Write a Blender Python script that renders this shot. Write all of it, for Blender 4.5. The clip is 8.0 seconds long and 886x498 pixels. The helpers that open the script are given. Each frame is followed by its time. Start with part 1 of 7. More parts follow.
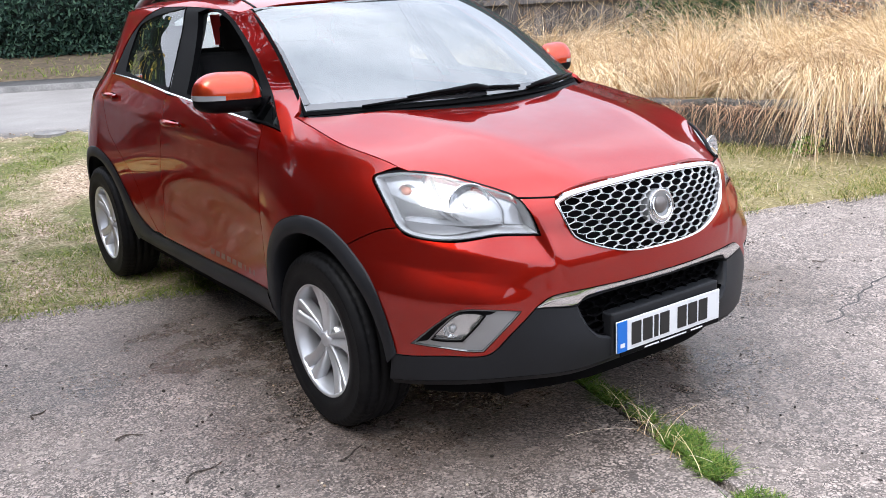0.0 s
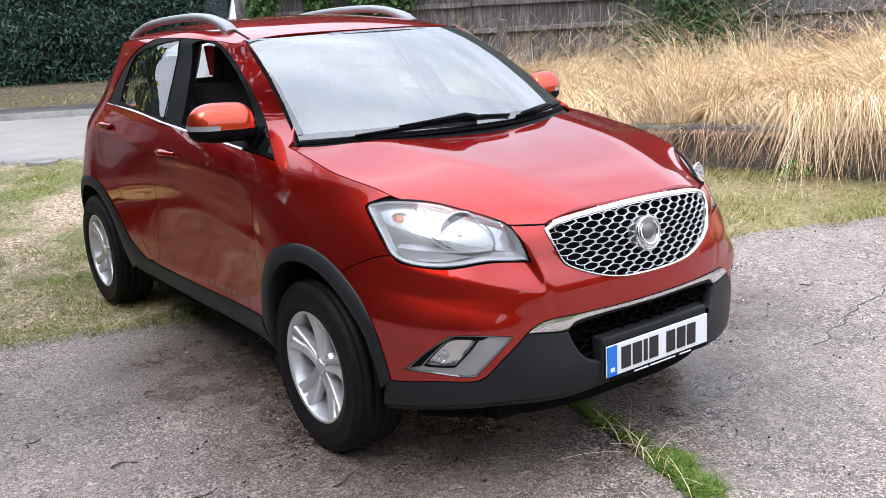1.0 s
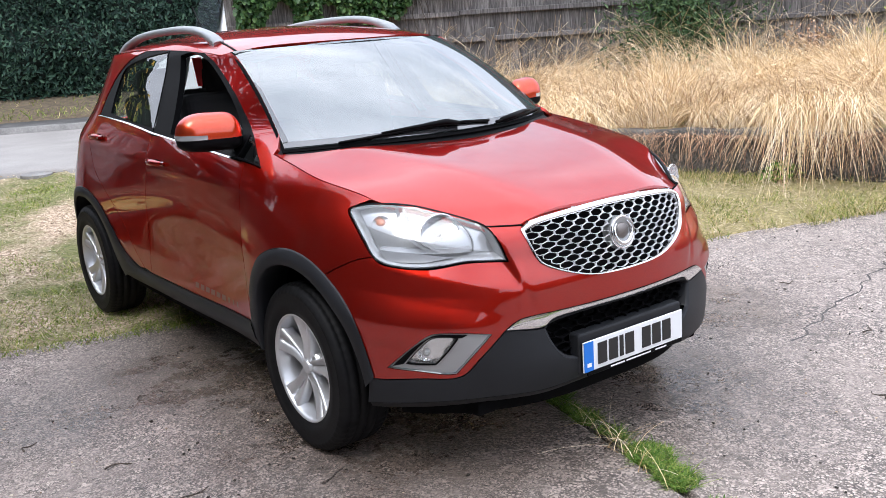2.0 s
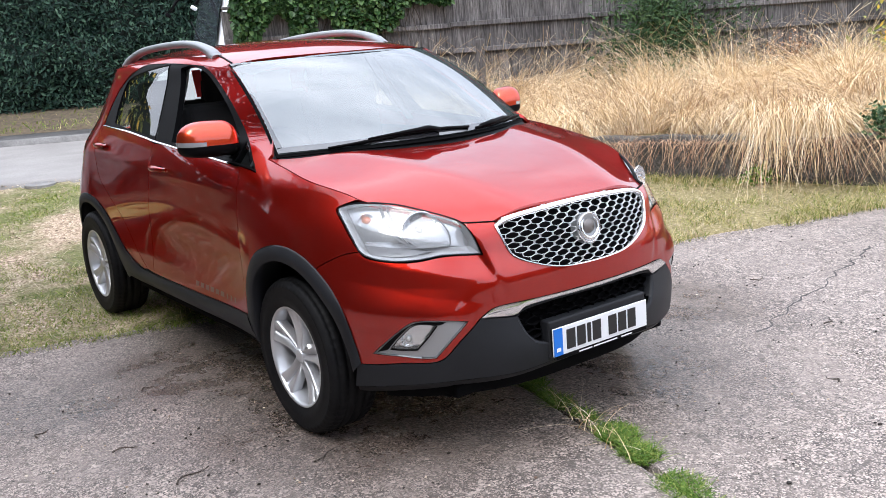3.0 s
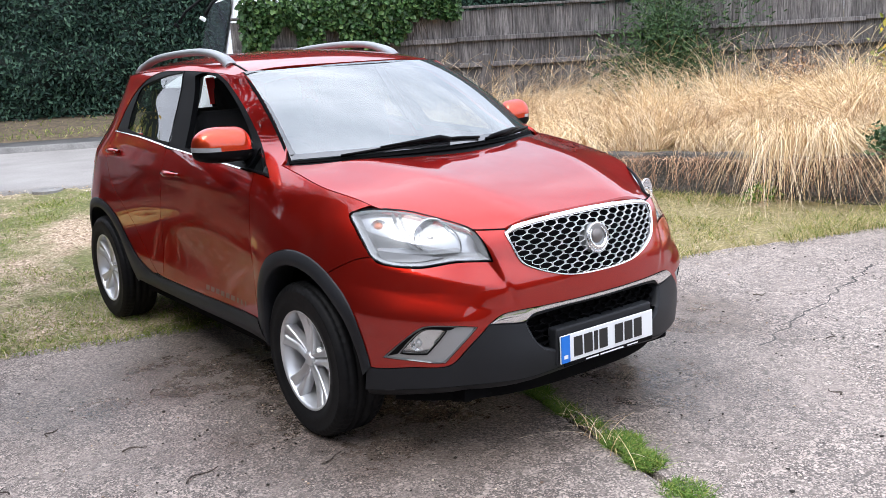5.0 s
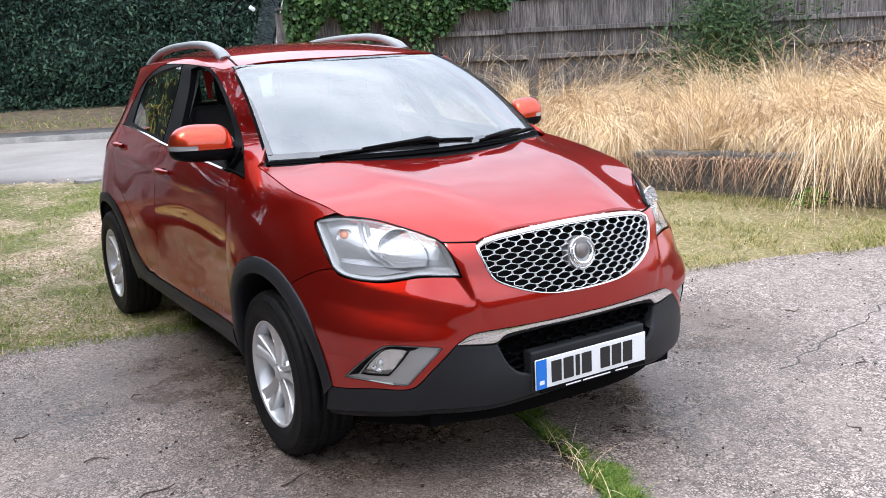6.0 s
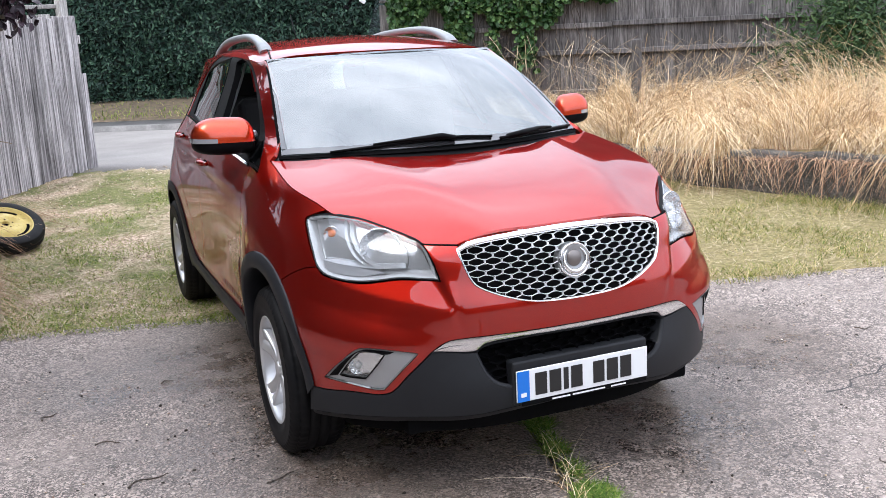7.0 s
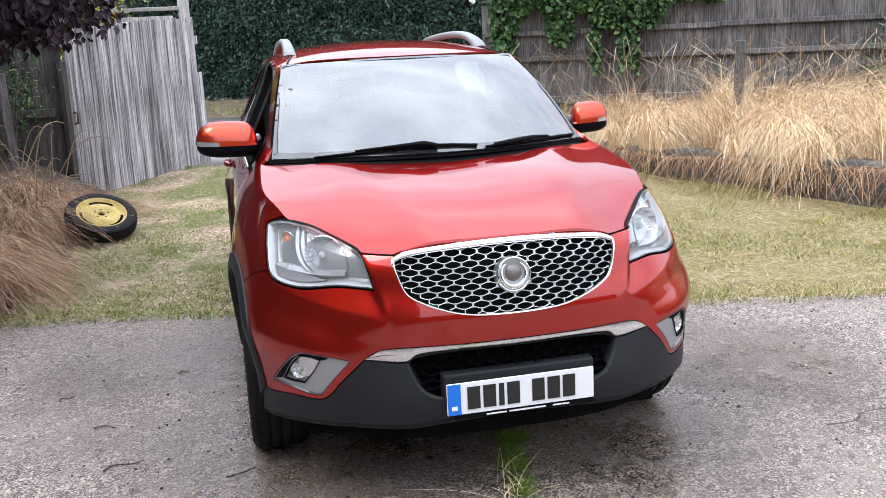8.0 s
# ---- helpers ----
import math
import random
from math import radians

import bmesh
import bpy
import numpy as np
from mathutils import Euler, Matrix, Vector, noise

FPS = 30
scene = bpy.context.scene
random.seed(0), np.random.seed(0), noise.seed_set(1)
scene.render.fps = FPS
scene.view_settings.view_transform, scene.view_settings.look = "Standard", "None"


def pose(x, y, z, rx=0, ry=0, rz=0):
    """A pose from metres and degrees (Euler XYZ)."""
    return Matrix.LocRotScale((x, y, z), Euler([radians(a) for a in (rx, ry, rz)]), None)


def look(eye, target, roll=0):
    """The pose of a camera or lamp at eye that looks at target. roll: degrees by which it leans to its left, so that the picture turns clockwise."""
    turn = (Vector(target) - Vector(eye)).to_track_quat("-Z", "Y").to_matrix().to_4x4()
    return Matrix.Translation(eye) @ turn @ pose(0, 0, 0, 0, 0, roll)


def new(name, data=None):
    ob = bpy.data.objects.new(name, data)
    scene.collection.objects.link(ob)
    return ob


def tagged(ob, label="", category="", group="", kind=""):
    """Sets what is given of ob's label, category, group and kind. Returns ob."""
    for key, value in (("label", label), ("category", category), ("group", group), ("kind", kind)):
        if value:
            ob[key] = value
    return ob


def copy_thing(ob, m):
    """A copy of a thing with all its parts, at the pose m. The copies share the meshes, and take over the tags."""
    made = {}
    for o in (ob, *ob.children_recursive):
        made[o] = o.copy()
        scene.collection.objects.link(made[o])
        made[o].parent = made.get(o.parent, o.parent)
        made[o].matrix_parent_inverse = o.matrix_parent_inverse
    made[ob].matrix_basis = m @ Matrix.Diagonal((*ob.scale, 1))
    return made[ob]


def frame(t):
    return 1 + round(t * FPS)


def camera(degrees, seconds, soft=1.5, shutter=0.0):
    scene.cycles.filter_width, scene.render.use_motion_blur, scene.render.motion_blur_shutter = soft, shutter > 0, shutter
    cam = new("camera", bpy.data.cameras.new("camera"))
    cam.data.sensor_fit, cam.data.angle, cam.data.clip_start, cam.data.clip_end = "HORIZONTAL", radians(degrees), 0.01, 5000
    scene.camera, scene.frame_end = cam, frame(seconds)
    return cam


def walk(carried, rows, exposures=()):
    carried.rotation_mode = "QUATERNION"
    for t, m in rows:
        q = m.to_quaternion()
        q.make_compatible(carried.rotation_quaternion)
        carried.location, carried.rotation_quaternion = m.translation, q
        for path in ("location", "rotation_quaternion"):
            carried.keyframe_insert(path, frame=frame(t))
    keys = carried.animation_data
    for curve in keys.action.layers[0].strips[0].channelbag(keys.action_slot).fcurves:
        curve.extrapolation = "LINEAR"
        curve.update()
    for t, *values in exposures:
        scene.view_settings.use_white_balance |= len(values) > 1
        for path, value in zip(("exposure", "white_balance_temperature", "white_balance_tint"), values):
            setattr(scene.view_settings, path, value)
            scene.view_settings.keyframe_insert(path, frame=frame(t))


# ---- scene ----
cam = camera(50.3, 8.0, soft=0.8)
PATH = [
    (0, (-2.38, -2.074, 1.575), (-1.28, -0.491, 1.042), -3.0),
    (0.5, (-2.382, -2.089, 1.597), (-1.268, -0.507, 1.091), -3.0),
    (1, (-2.412, -2.114, 1.598), (-1.287, -0.533, 1.114), -3.2),
    (1.5, (-2.429, -2.125, 1.598), (-1.297, -0.545, 1.126), -3.6),
    (2, (-2.43, -2.235, 1.596), (-1.296, -0.655, 1.129), -4.0),
    (2.2, (-2.414, -2.307, 1.597), (-1.285, -0.723, 1.132), -4.2),
    (3.3, (-2.612, -2.55, 1.604), (-1.463, -0.971, 1.169), -4.3),
    (3.5, (-2.632, -2.559, 1.603), (-1.475, -0.984, 1.177), -4.1),
    (4, (-2.632, -2.55, 1.6), (-1.464, -0.981, 1.182), -3.8),
    (4.5, (-2.636, -2.541, 1.598), (-1.468, -0.972, 1.182), -3.4),
    (4.7, (-2.635, -2.544, 1.589), (-1.475, -0.968, 1.175), -3.4),
    (5.8, (-2.31, -2.52, 1.582), (-1.25, -0.879, 1.155), -3.0),
    (6, (-2.143, -2.52, 1.587), (-1.129, -0.85, 1.161), -3.0),
    (6.5, (-1.9, -2.597, 1.564), (-1.001, -0.863, 1.135), -3.0),
    (7, (-1.605, -2.663, 1.57), (-0.857, -0.858, 1.142), -2.9),
    (7.5, (-1.21, -2.757, 1.579), (-0.631, -0.891, 1.152), -3.0),
    (8, (-0.913, -2.883, 1.581), (-0.474, -0.977, 1.162), -2.8),
]
walk(cam, [(t, look(eye, target, roll)) for t, eye, target, roll in PATH])

from mathutils import geometry

# ---- world, sun ----
def build_world():
    w = bpy.data.worlds.new("overcast_sky")
    scene.world = w
    w.use_nodes = True
    nt = w.node_tree
    nt.nodes.clear()
    out = nt.nodes.new("ShaderNodeOutputWorld")
    bg = nt.nodes.new("ShaderNodeBackground")
    sky = nt.nodes.new("ShaderNodeTexSky")
    sky.sky_type, sky.sun_disc = "NISHITA", False
    sky.sun_elevation, sky.sun_rotation = radians(SUN_ELEVATION), radians(SUN_ROTATION)
    sky.air_density, sky.dust_density, sky.ozone_density = 1.0, 3.0, 1.0
    co = nt.nodes.new("ShaderNodeTexCoord")
    stretch = nt.nodes.new("ShaderNodeMapping")
    stretch.inputs["Scale"].default_value = (1.0, 1.0, 2.4)
    cloud = nt.nodes.new("ShaderNodeTexNoise")
    cloud.inputs["Scale"].default_value, cloud.inputs["Detail"].default_value = 2.3, 6.0
    cloud.inputs["Roughness"].default_value = 0.55
    ramp = nt.nodes.new("ShaderNodeValToRGB")
    ramp.color_ramp.elements[0].position, ramp.color_ramp.elements[0].color = 0.32, (5.35, 5.8, 7.0, 1)
    ramp.color_ramp.elements[1].position, ramp.color_ramp.elements[1].color = 0.68, (9.95, 10.5, 11.9, 1)
    mix = nt.nodes.new("ShaderNodeMix")
    mix.data_type = "RGBA"
    mix.inputs["Factor"].default_value = 0.86
    lk = nt.links.new
    lk(co.outputs["Generated"], stretch.inputs["Vector"])
    lk(stretch.outputs["Vector"], cloud.inputs["Vector"])
    lk(cloud.outputs["Fac"], ramp.inputs["Fac"])
    lk(sky.outputs["Color"], mix.inputs["A"])
    # an overcast sky is brighter overhead than at the horizon
    split = nt.nodes.new("ShaderNodeSeparateXYZ")
    lift = nt.nodes.new("ShaderNodeMapRange")
    lift.inputs["From Min"].default_value, lift.inputs["From Max"].default_value = 0.0, 1.0
    lift.inputs["To Min"].default_value, lift.inputs["To Max"].default_value = 0.85, 1.7
    shade = nt.nodes.new("ShaderNodeVectorMath")
    shade.operation = "SCALE"
    lk(co.outputs["Generated"], split.inputs["Vector"])
    lk(split.outputs["Z"], lift.inputs["Value"])
    lk(ramp.outputs["Color"], shade.inputs[0])
    lk(lift.outputs["Result"], shade.inputs["Scale"])
    lk(shade.outputs["Vector"], mix.inputs["B"])
    lk(mix.outputs["Result"], bg.inputs["Color"])
    bg.inputs["Strength"].default_value = SKY_STRENGTH
    lk(bg.outputs["Background"], out.inputs["Surface"])


SUN_ELEVATION, SUN_ROTATION, SKY_STRENGTH = 55.6, 250.0, 0.136
build_world()
sun = new("sun", bpy.data.lights.new("sun", "SUN"))
sun.data.energy, sun.data.angle, sun.data.color = 0.85, radians(28), (1.0, 0.985, 0.96)
sun.matrix_world = look((-9, -2.3, 14), (0, 1, 0))
scene.view_settings.exposure = 0.83


# ---- mesh helpers ----
def mesh_of(name, verts, faces, material=None, smooth=True):
    me = bpy.data.meshes.new(name)
    me.from_pydata([tuple(map(float, v)) for v in verts], [], faces)
    if smooth:
        me.polygons.foreach_set("use_smooth", [True] * len(me.polygons))
    if material:
        me.materials.append(material)
    me.update()
    return me


def part(name, data, material=None, parent=None, label=""):
    """Links a bmesh or a mesh as one object under a thing or a part."""
    if isinstance(data, bmesh.types.BMesh):
        me = bpy.data.meshes.new(name)
        data.to_mesh(me)
        data.free()
        if material:
            me.materials.append(material)
        data = me
    ob = new(name, data)
    if parent is not None:
        ob.parent = parent
    if label:
        ob["label"] = label
    return ob


def box(bm, size, at=(0, 0, 0), turn=(0, 0, 0), bevel=0.0, segments=2):
    """A box with rounded edges, added to bm."""
    m = pose(*at, *turn) @ Matrix.Diagonal((*size, 1))
    made = bmesh.ops.create_cube(bm, size=1.0, matrix=m)["verts"]
    if bevel:
        edges = list({e for v in made for e in v.link_edges})
        bmesh.ops.bevel(bm, geom=edges, offset=bevel, segments=segments, profile=0.5, affect="EDGES")
    return bm


def lathe(profile, steps=48, arc=360.0):
    """Verts and faces of a profile of (radius, height) turned round the z axis."""
    verts, faces, n = [], [], len(profile)
    ring = steps if arc >= 360 else steps + 1
    for i in range(ring):
        a = radians(arc) * i / steps
        verts += [(r * math.cos(a), r * math.sin(a), h) for r, h in profile]
    for i in range(steps):
        j = (i + 1) % ring
        for k in range(n - 1):
            faces.append((i * n + k, j * n + k, j * n + k + 1, i * n + k + 1))
    return verts, faces


def tube(points, radius, sides=8, closed=False):
    """Verts and faces of a tube along points; radius may be a list."""
    pts = [Vector(p) for p in points]
    rad = radius if isinstance(radius, (list, tuple)) else [radius] * len(pts)
    verts, faces, n = [], [], len(pts)
    up = Vector((0.13, 0.21, 0.97))
    for i, p in enumerate(pts):
        a, b = pts[max(i - 1, 0)], pts[min(i + 1, n - 1)]
        if closed:
            a, b = pts[i - 1], pts[(i + 1) % n]
        d = (b - a).normalized()
        side = d.cross(up).normalized()
        over = side.cross(d)
        for k in range(sides):
            w = 2 * math.pi * k / sides
            verts.append(p + (side * math.cos(w) + over * math.sin(w)) * rad[i])
    for i in range(n if closed else n - 1):
        j = (i + 1) % n
        for k in range(sides):
            l = (k + 1) % sides
            faces.append((i * sides + k, i * sides + l, j * sides + l, j * sides + k))
    if not closed:
        faces.append(tuple(range(sides))[::-1])
        faces.append(tuple((n - 1) * sides + k for k in range(sides)))
    return verts, faces


# ---- material helpers ----
def material(name, colour, roughness=0.6, metallic=0.0, **more):
    m = bpy.data.materials.new(name)
    m.use_nodes = True
    b = m.node_tree.nodes["Principled BSDF"]
    b.inputs["Base Color"].default_value = (*colour, 1)
    b.inputs["Roughness"].default_value, b.inputs["Metallic"].default_value = roughness, metallic
    for key, value in more.items():
        b.inputs[key.replace("_", " ")].default_value = value
    return m


class Nodes:
    """A small builder of node trees."""

    def __init__(self, m):
        self.t = m.node_tree
        self.b = self.t.nodes["Principled BSDF"]
        self.co = self.t.nodes.new("ShaderNodeTexCoord").outputs["Object"]

    def scaled(self, scale, vector=None):
        n = self.t.nodes.new("ShaderNodeMapping")
        n.inputs["Scale"].default_value = scale
        self.t.links.new(vector or self.co, n.inputs["Vector"])
        return n.outputs["Vector"]

    def noise(self, scale, detail=4.0, rough=0.55, vector=None):
        n = self.t.nodes.new("ShaderNodeTexNoise")
        n.inputs["Scale"].default_value, n.inputs["Detail"].default_value, n.inputs["Roughness"].default_value = scale, detail, rough
        self.t.links.new(vector or self.co, n.inputs["Vector"])
        return n.outputs["Fac"]

    def cells(self, scale, feature="F1", vector=None, out="Distance", random=1.0):
        n = self.t.nodes.new("ShaderNodeTexVoronoi")
        n.feature = feature
        n.inputs["Scale"].default_value, n.inputs["Randomness"].default_value = scale, random
        self.t.links.new(vector or self.co, n.inputs["Vector"])
        return n.outputs[out]

    def ramp(self, fac, *stops):
        n = self.t.nodes.new("ShaderNodeValToRGB")
        e = n.color_ramp.elements
        while len(e) < len(stops):
            e.new(0.5)
        for i, (p, c) in enumerate(stops):
            e[i].position, e[i].color = p, (c, c, c, 1) if isinstance(c, (int, float)) else (*c, 1)
        self.t.links.new(fac, n.inputs["Fac"])
        return n.outputs["Color"]

    def mix(self, fac, a, b, how="MIX"):
        n = self.t.nodes.new("ShaderNodeMix")
        n.data_type, n.blend_type = "RGBA", how
        for key, value in (("Factor", fac), ("A", a), ("B", b)):
            if isinstance(value, (int, float)):
                n.inputs[key].default_value = value if key == "Factor" else (value, value, value, 1)
            elif isinstance(value, tuple):
                n.inputs[key].default_value = (*value, 1)
            else:
                self.t.links.new(value, n.inputs[key])
        return n.outputs["Result"]

    def warped(self, amount, scale):
        """Object coordinates bent by noise."""
        n = self.t.nodes.new("ShaderNodeTexNoise")
        n.inputs["Scale"].default_value = scale
        self.t.links.new(self.co, n.inputs["Vector"])
        m = self.t.nodes.new("ShaderNodeVectorMath")
        m.operation = "MULTIPLY_ADD"
        m.inputs[1].default_value = (amount, amount, amount)
        self.t.links.new(n.outputs["Color"], m.inputs[0])
        self.t.links.new(self.co, m.inputs[2])
        return m.outputs["Vector"]

    def distance(self, vector, centre):
        n = self.t.nodes.new("ShaderNodeVectorMath")
        n.operation = "DISTANCE"
        n.inputs[1].default_value = centre
        self.t.links.new(vector, n.inputs[0])
        half = self.t.nodes.new("ShaderNodeMath")
        half.operation = "MULTIPLY"
        half.inputs[1].default_value = 0.5
        self.t.links.new(n.outputs["Value"], half.inputs[0])
        return half.outputs["Value"]

    def line_crack(self, at, slope, x0, x1):
        """A jagged crack along a line on the ground, from x0 to x1."""
        split = self.t.nodes.new("ShaderNodeSeparateXYZ")
        self.t.links.new(self.warped(0.16, 5.0), split.inputs["Vector"])

        def calc(how, a, b):
            n = self.t.nodes.new("ShaderNodeMath")
            n.operation = how
            for k, value in enumerate((a, b)):
                if isinstance(value, (int, float)):
                    n.inputs[k].default_value = value
                else:
                    self.t.links.new(value, n.inputs[k])
            return n.outputs["Value"]
        x, y = split.outputs["X"], split.outputs["Y"]
        off = calc("ABSOLUTE", calc("SUBTRACT", calc("SUBTRACT", y, calc("MULTIPLY", x, slope)), at[1] - slope * at[0] + 0.08), 0.0)
        thin = calc("LESS_THAN", off, calc("MULTIPLY", self.noise(7, 3), 0.013))
        return calc("MULTIPLY", thin, calc("MULTIPLY", calc("GREATER_THAN", x, x0), calc("LESS_THAN", x, x1)))

    def east_of(self, x, soft):
        """0 to 1 across a line of constant x, with a wandering edge."""
        split = self.t.nodes.new("ShaderNodeSeparateXYZ")
        self.t.links.new(self.warped(1.2, 0.9), split.inputs["Vector"])
        n = self.t.nodes.new("ShaderNodeMapRange")
        n.inputs["From Min"].default_value, n.inputs["From Max"].default_value = x - soft + 0.6, x + soft + 0.6
        self.t.links.new(split.outputs["X"], n.inputs["Value"])
        return n.outputs["Result"]

    def random(self):
        return self.t.nodes.new("ShaderNodeObjectInfo").outputs["Random"]

    def island(self):
        return self.t.nodes.new("ShaderNodeNewGeometry").outputs["Random Per Island"]

    def colour(self, c):
        self.t.links.new(c, self.b.inputs["Base Color"])

    def rough(self, c):
        self.t.links.new(c, self.b.inputs["Roughness"])

    def bump(self, height, strength=0.3, distance=0.01):
        n = self.t.nodes.new("ShaderNodeBump")
        n.inputs["Strength"].default_value, n.inputs["Distance"].default_value = strength, distance
        self.t.links.new(height, n.inputs["Height"])
        self.t.links.new(n.outputs["Normal"], self.b.inputs["Normal"])


def concrete_material():
    """Worn concrete: rounded stones in dark mortar, a thin paler skin where it is less worn, damp spills that also hold
    the car's shade, and one long crack.
    """
    m = material("worn_concrete", (0.2, 0.18, 0.17), 0.6)
    n = Nodes(m)
    bent = n.warped(0.010, 38.0)
    warm = lambda a: (a, a * 0.835, a * 0.735)
    matrix = n.ramp(n.noise(26, 6, 0.75), (0.36, warm(0.026)), (0.55, warm(0.10)), (0.76, warm(0.28)))
    base = matrix
    for scale, least, most in ((125, 0.24, 0.95), (72, 0.36, 1.0), (44, 0.78, 0.9)):
        tint = n.cells(scale, out="Color", vector=bent)
        stone = n.ramp(tint, (0.0, warm(0.05)), (0.16, warm(0.09)), (0.30, warm(0.34)), (0.70, warm(0.52)), (1.0, warm(0.72)))
        shape = n.ramp(n.cells(scale, vector=bent), (0.36, 1.0), (0.50, 0.0))
        pick = n.ramp(n.cells(scale * 0.37, out="Color"), (least - 0.1, 0.0), (least, 1.0))
        base = n.mix(n.mix(shape, 0.0, n.mix(most, 0.0, pick)), base, stone)
    # a thin skin of fines where the yard is less worn
    skin = n.ramp(n.noise(40, 6, 0.75), (0.32, warm(0.13)), (0.55, warm(0.29)), (0.75, warm(0.44)))
    worn = n.mix(1.0, n.ramp(n.noise(1.3, 5, 0.65), (0.42, 0.05), (0.66, 0.85)), n.ramp(n.noise(14, 5, 0.7), (0.38, 0.2), (0.58, 1.0)), "MULTIPLY")
    base = n.mix(worn, base, skin)
    base = n.mix(0.35, base, n.ramp(n.noise(0.62, 5, 0.62), (0.32, 0.45), (0.68, 0.59)), "OVERLAY")
    pits = n.ramp(n.cells(30, vector=n.warped(0.02, 60.0)), (0.12, 0.10), (0.20, 1.0))
    base = n.mix(n.ramp(n.noise(3.1, 3), (0.44, 0.0), (0.58, 0.9)), base, n.mix(1.0, base, pits, "MULTIPLY"))
    # water run from the washed car, with shade beside and under it painted in
    wet_shade = None
    drift = n.warped(0.75, 1.5)
    for x, y, near, far in ((-0.50, 1.00, 0.55, 1.20), (1.45, 0.95, 0.30, 0.85), (0.60, 0.30, 0.30, 0.80), (-0.80, 2.05, 0.45, 0.95), (-1.50, 2.10, 0.15, 0.60)):
        centre = (x + 0.375, y + 0.375, 0.375)
        spill_shade = n.ramp(n.distance(drift, centre), (near * 0.45, 1.0), (far * 0.56, 0.0))
        wet_shade = spill_shade if wet_shade is None else n.mix(1.0, wet_shade, spill_shade, "LIGHTEN")
    wet_shade = n.mix(1.0, wet_shade, n.ramp(n.noise(3.5, 6, 0.7), (0.24, 0.40), (0.60, 1.0)), "MULTIPLY")
    base = n.mix(wet_shade, base, n.mix(1.0, base, (0.42, 0.385, 0.365), "MULTIPLY"))
    crack = n.line_crack((1.92, 0.39), 0.24, 1.45, 3.4)
    base = n.mix(crack, base, (0.022, 0.019, 0.017))
    n.colour(base)
    dry = n.ramp(n.noise(1.1, 3), (0.3, 0.50), (0.62, 0.72))
    n.rough(n.mix(wet_shade, dry, 0.20))
    h = n.mix(0.45, n.ramp(n.cells(62, vector=bent), (0.15, 1.0), (0.5, 0.0)), n.noise(70, 5))
    n.bump(n.mix(crack, n.mix(n.mix(0.65, 0.0, wet_shade), h, 0.5), 0.0), 0.75, 0.009)
    return m


def earth_material():
    m = material("gravelly_earth", (0.3, 0.24, 0.18), 0.95)
    n = Nodes(m)
    patch = n.ramp(n.noise(1.3, 6, 0.65), (0.40, 0.0), (0.56, 1.0))
    gravel = n.ramp(n.cells(55, out="Color"), (0.1, (0.19, 0.125, 0.085)), (0.5, (0.44, 0.325, 0.225)), (0.95, (0.74, 0.60, 0.46)))
    soil = n.ramp(n.noise(24, 6, 0.7), (0.3, (0.060, 0.072, 0.018)), (0.7, (0.23, 0.235, 0.080)))
    thatch = n.ramp(n.noise(30, 6, 0.75), (0.3, (0.085, 0.075, 0.026)), (0.5, (0.22, 0.185, 0.075)), (0.72, (0.44, 0.35, 0.20)))
    n.colour(n.mix(n.east_of(1.1, 0.4), n.mix(patch, gravel, soil), n.mix(n.ramp(n.noise(2.6, 4), (0.62, 0.0), (0.74, 0.35)), thatch, gravel)))
    n.bump(n.mix(0.5, n.cells(55), n.noise(18, 5)), 0.8, 0.02)
    return m


def tarmac_material():
    m = material("grey_tarmac", (0.2, 0.2, 0.2), 0.8)
    n = Nodes(m)
    c = n.ramp(n.noise(1.2, 5), (0.3, (0.225, 0.210, 0.198)), (0.7, (0.31, 0.292, 0.278)))
    n.colour(n.mix(0.5, c, n.ramp(n.noise(90, 3), (0.3, 0.3), (0.7, 0.7)), "OVERLAY"))
    n.bump(n.noise(120, 3), 0.4, 0.004)
    return m


def weathered_wood(name, dark, light, grain=(14, 14, 0.9)):
    m = material(name, light, 0.85)
    n = Nodes(m)
    shift = n.t.nodes.new("ShaderNodeVectorMath")
    shift.operation = "MULTIPLY_ADD"
    shift.inputs[0].default_value = (37.0, 23.0, 11.0)
    n.t.links.new(n.random(), shift.inputs[1])
    n.t.links.new(n.co, shift.inputs[2])
    v = n.scaled(grain, shift.outputs["Vector"])
    streak = n.noise(5.0, 6, 0.7, v)
    c = n.ramp(streak, (0.36, dark), (0.50, tuple(0.45 * (a + b) for a, b in zip(dark, light))), (0.63, light))
    c = n.mix(0.65, c, n.ramp(n.random(), (0.0, 0.28), (1.0, 0.70)), "OVERLAY")
    c = n.mix(0.6, c, n.ramp(n.noise(1.6, 5, 0.6), (0.3, 0.28), (0.7, 0.74)), "OVERLAY")
    c = n.mix(n.ramp(n.noise(3.0, 5, 0.7, n.scaled((6, 6, 0.5), shift.outputs["Vector"])), (0.60, 0.0), (0.70, 0.7)), c, dark)
    n.colour(c)
    n.bump(streak, 0.3, 0.005)
    return m


def blade_material(name, *stops, rough=0.7):
    m = material(name, stops[0][1], rough)
    n = Nodes(m)
    n.colour(n.ramp(n.island(), *stops))
    n.b.inputs["Specular IOR Level"].default_value = 0.25
    return m


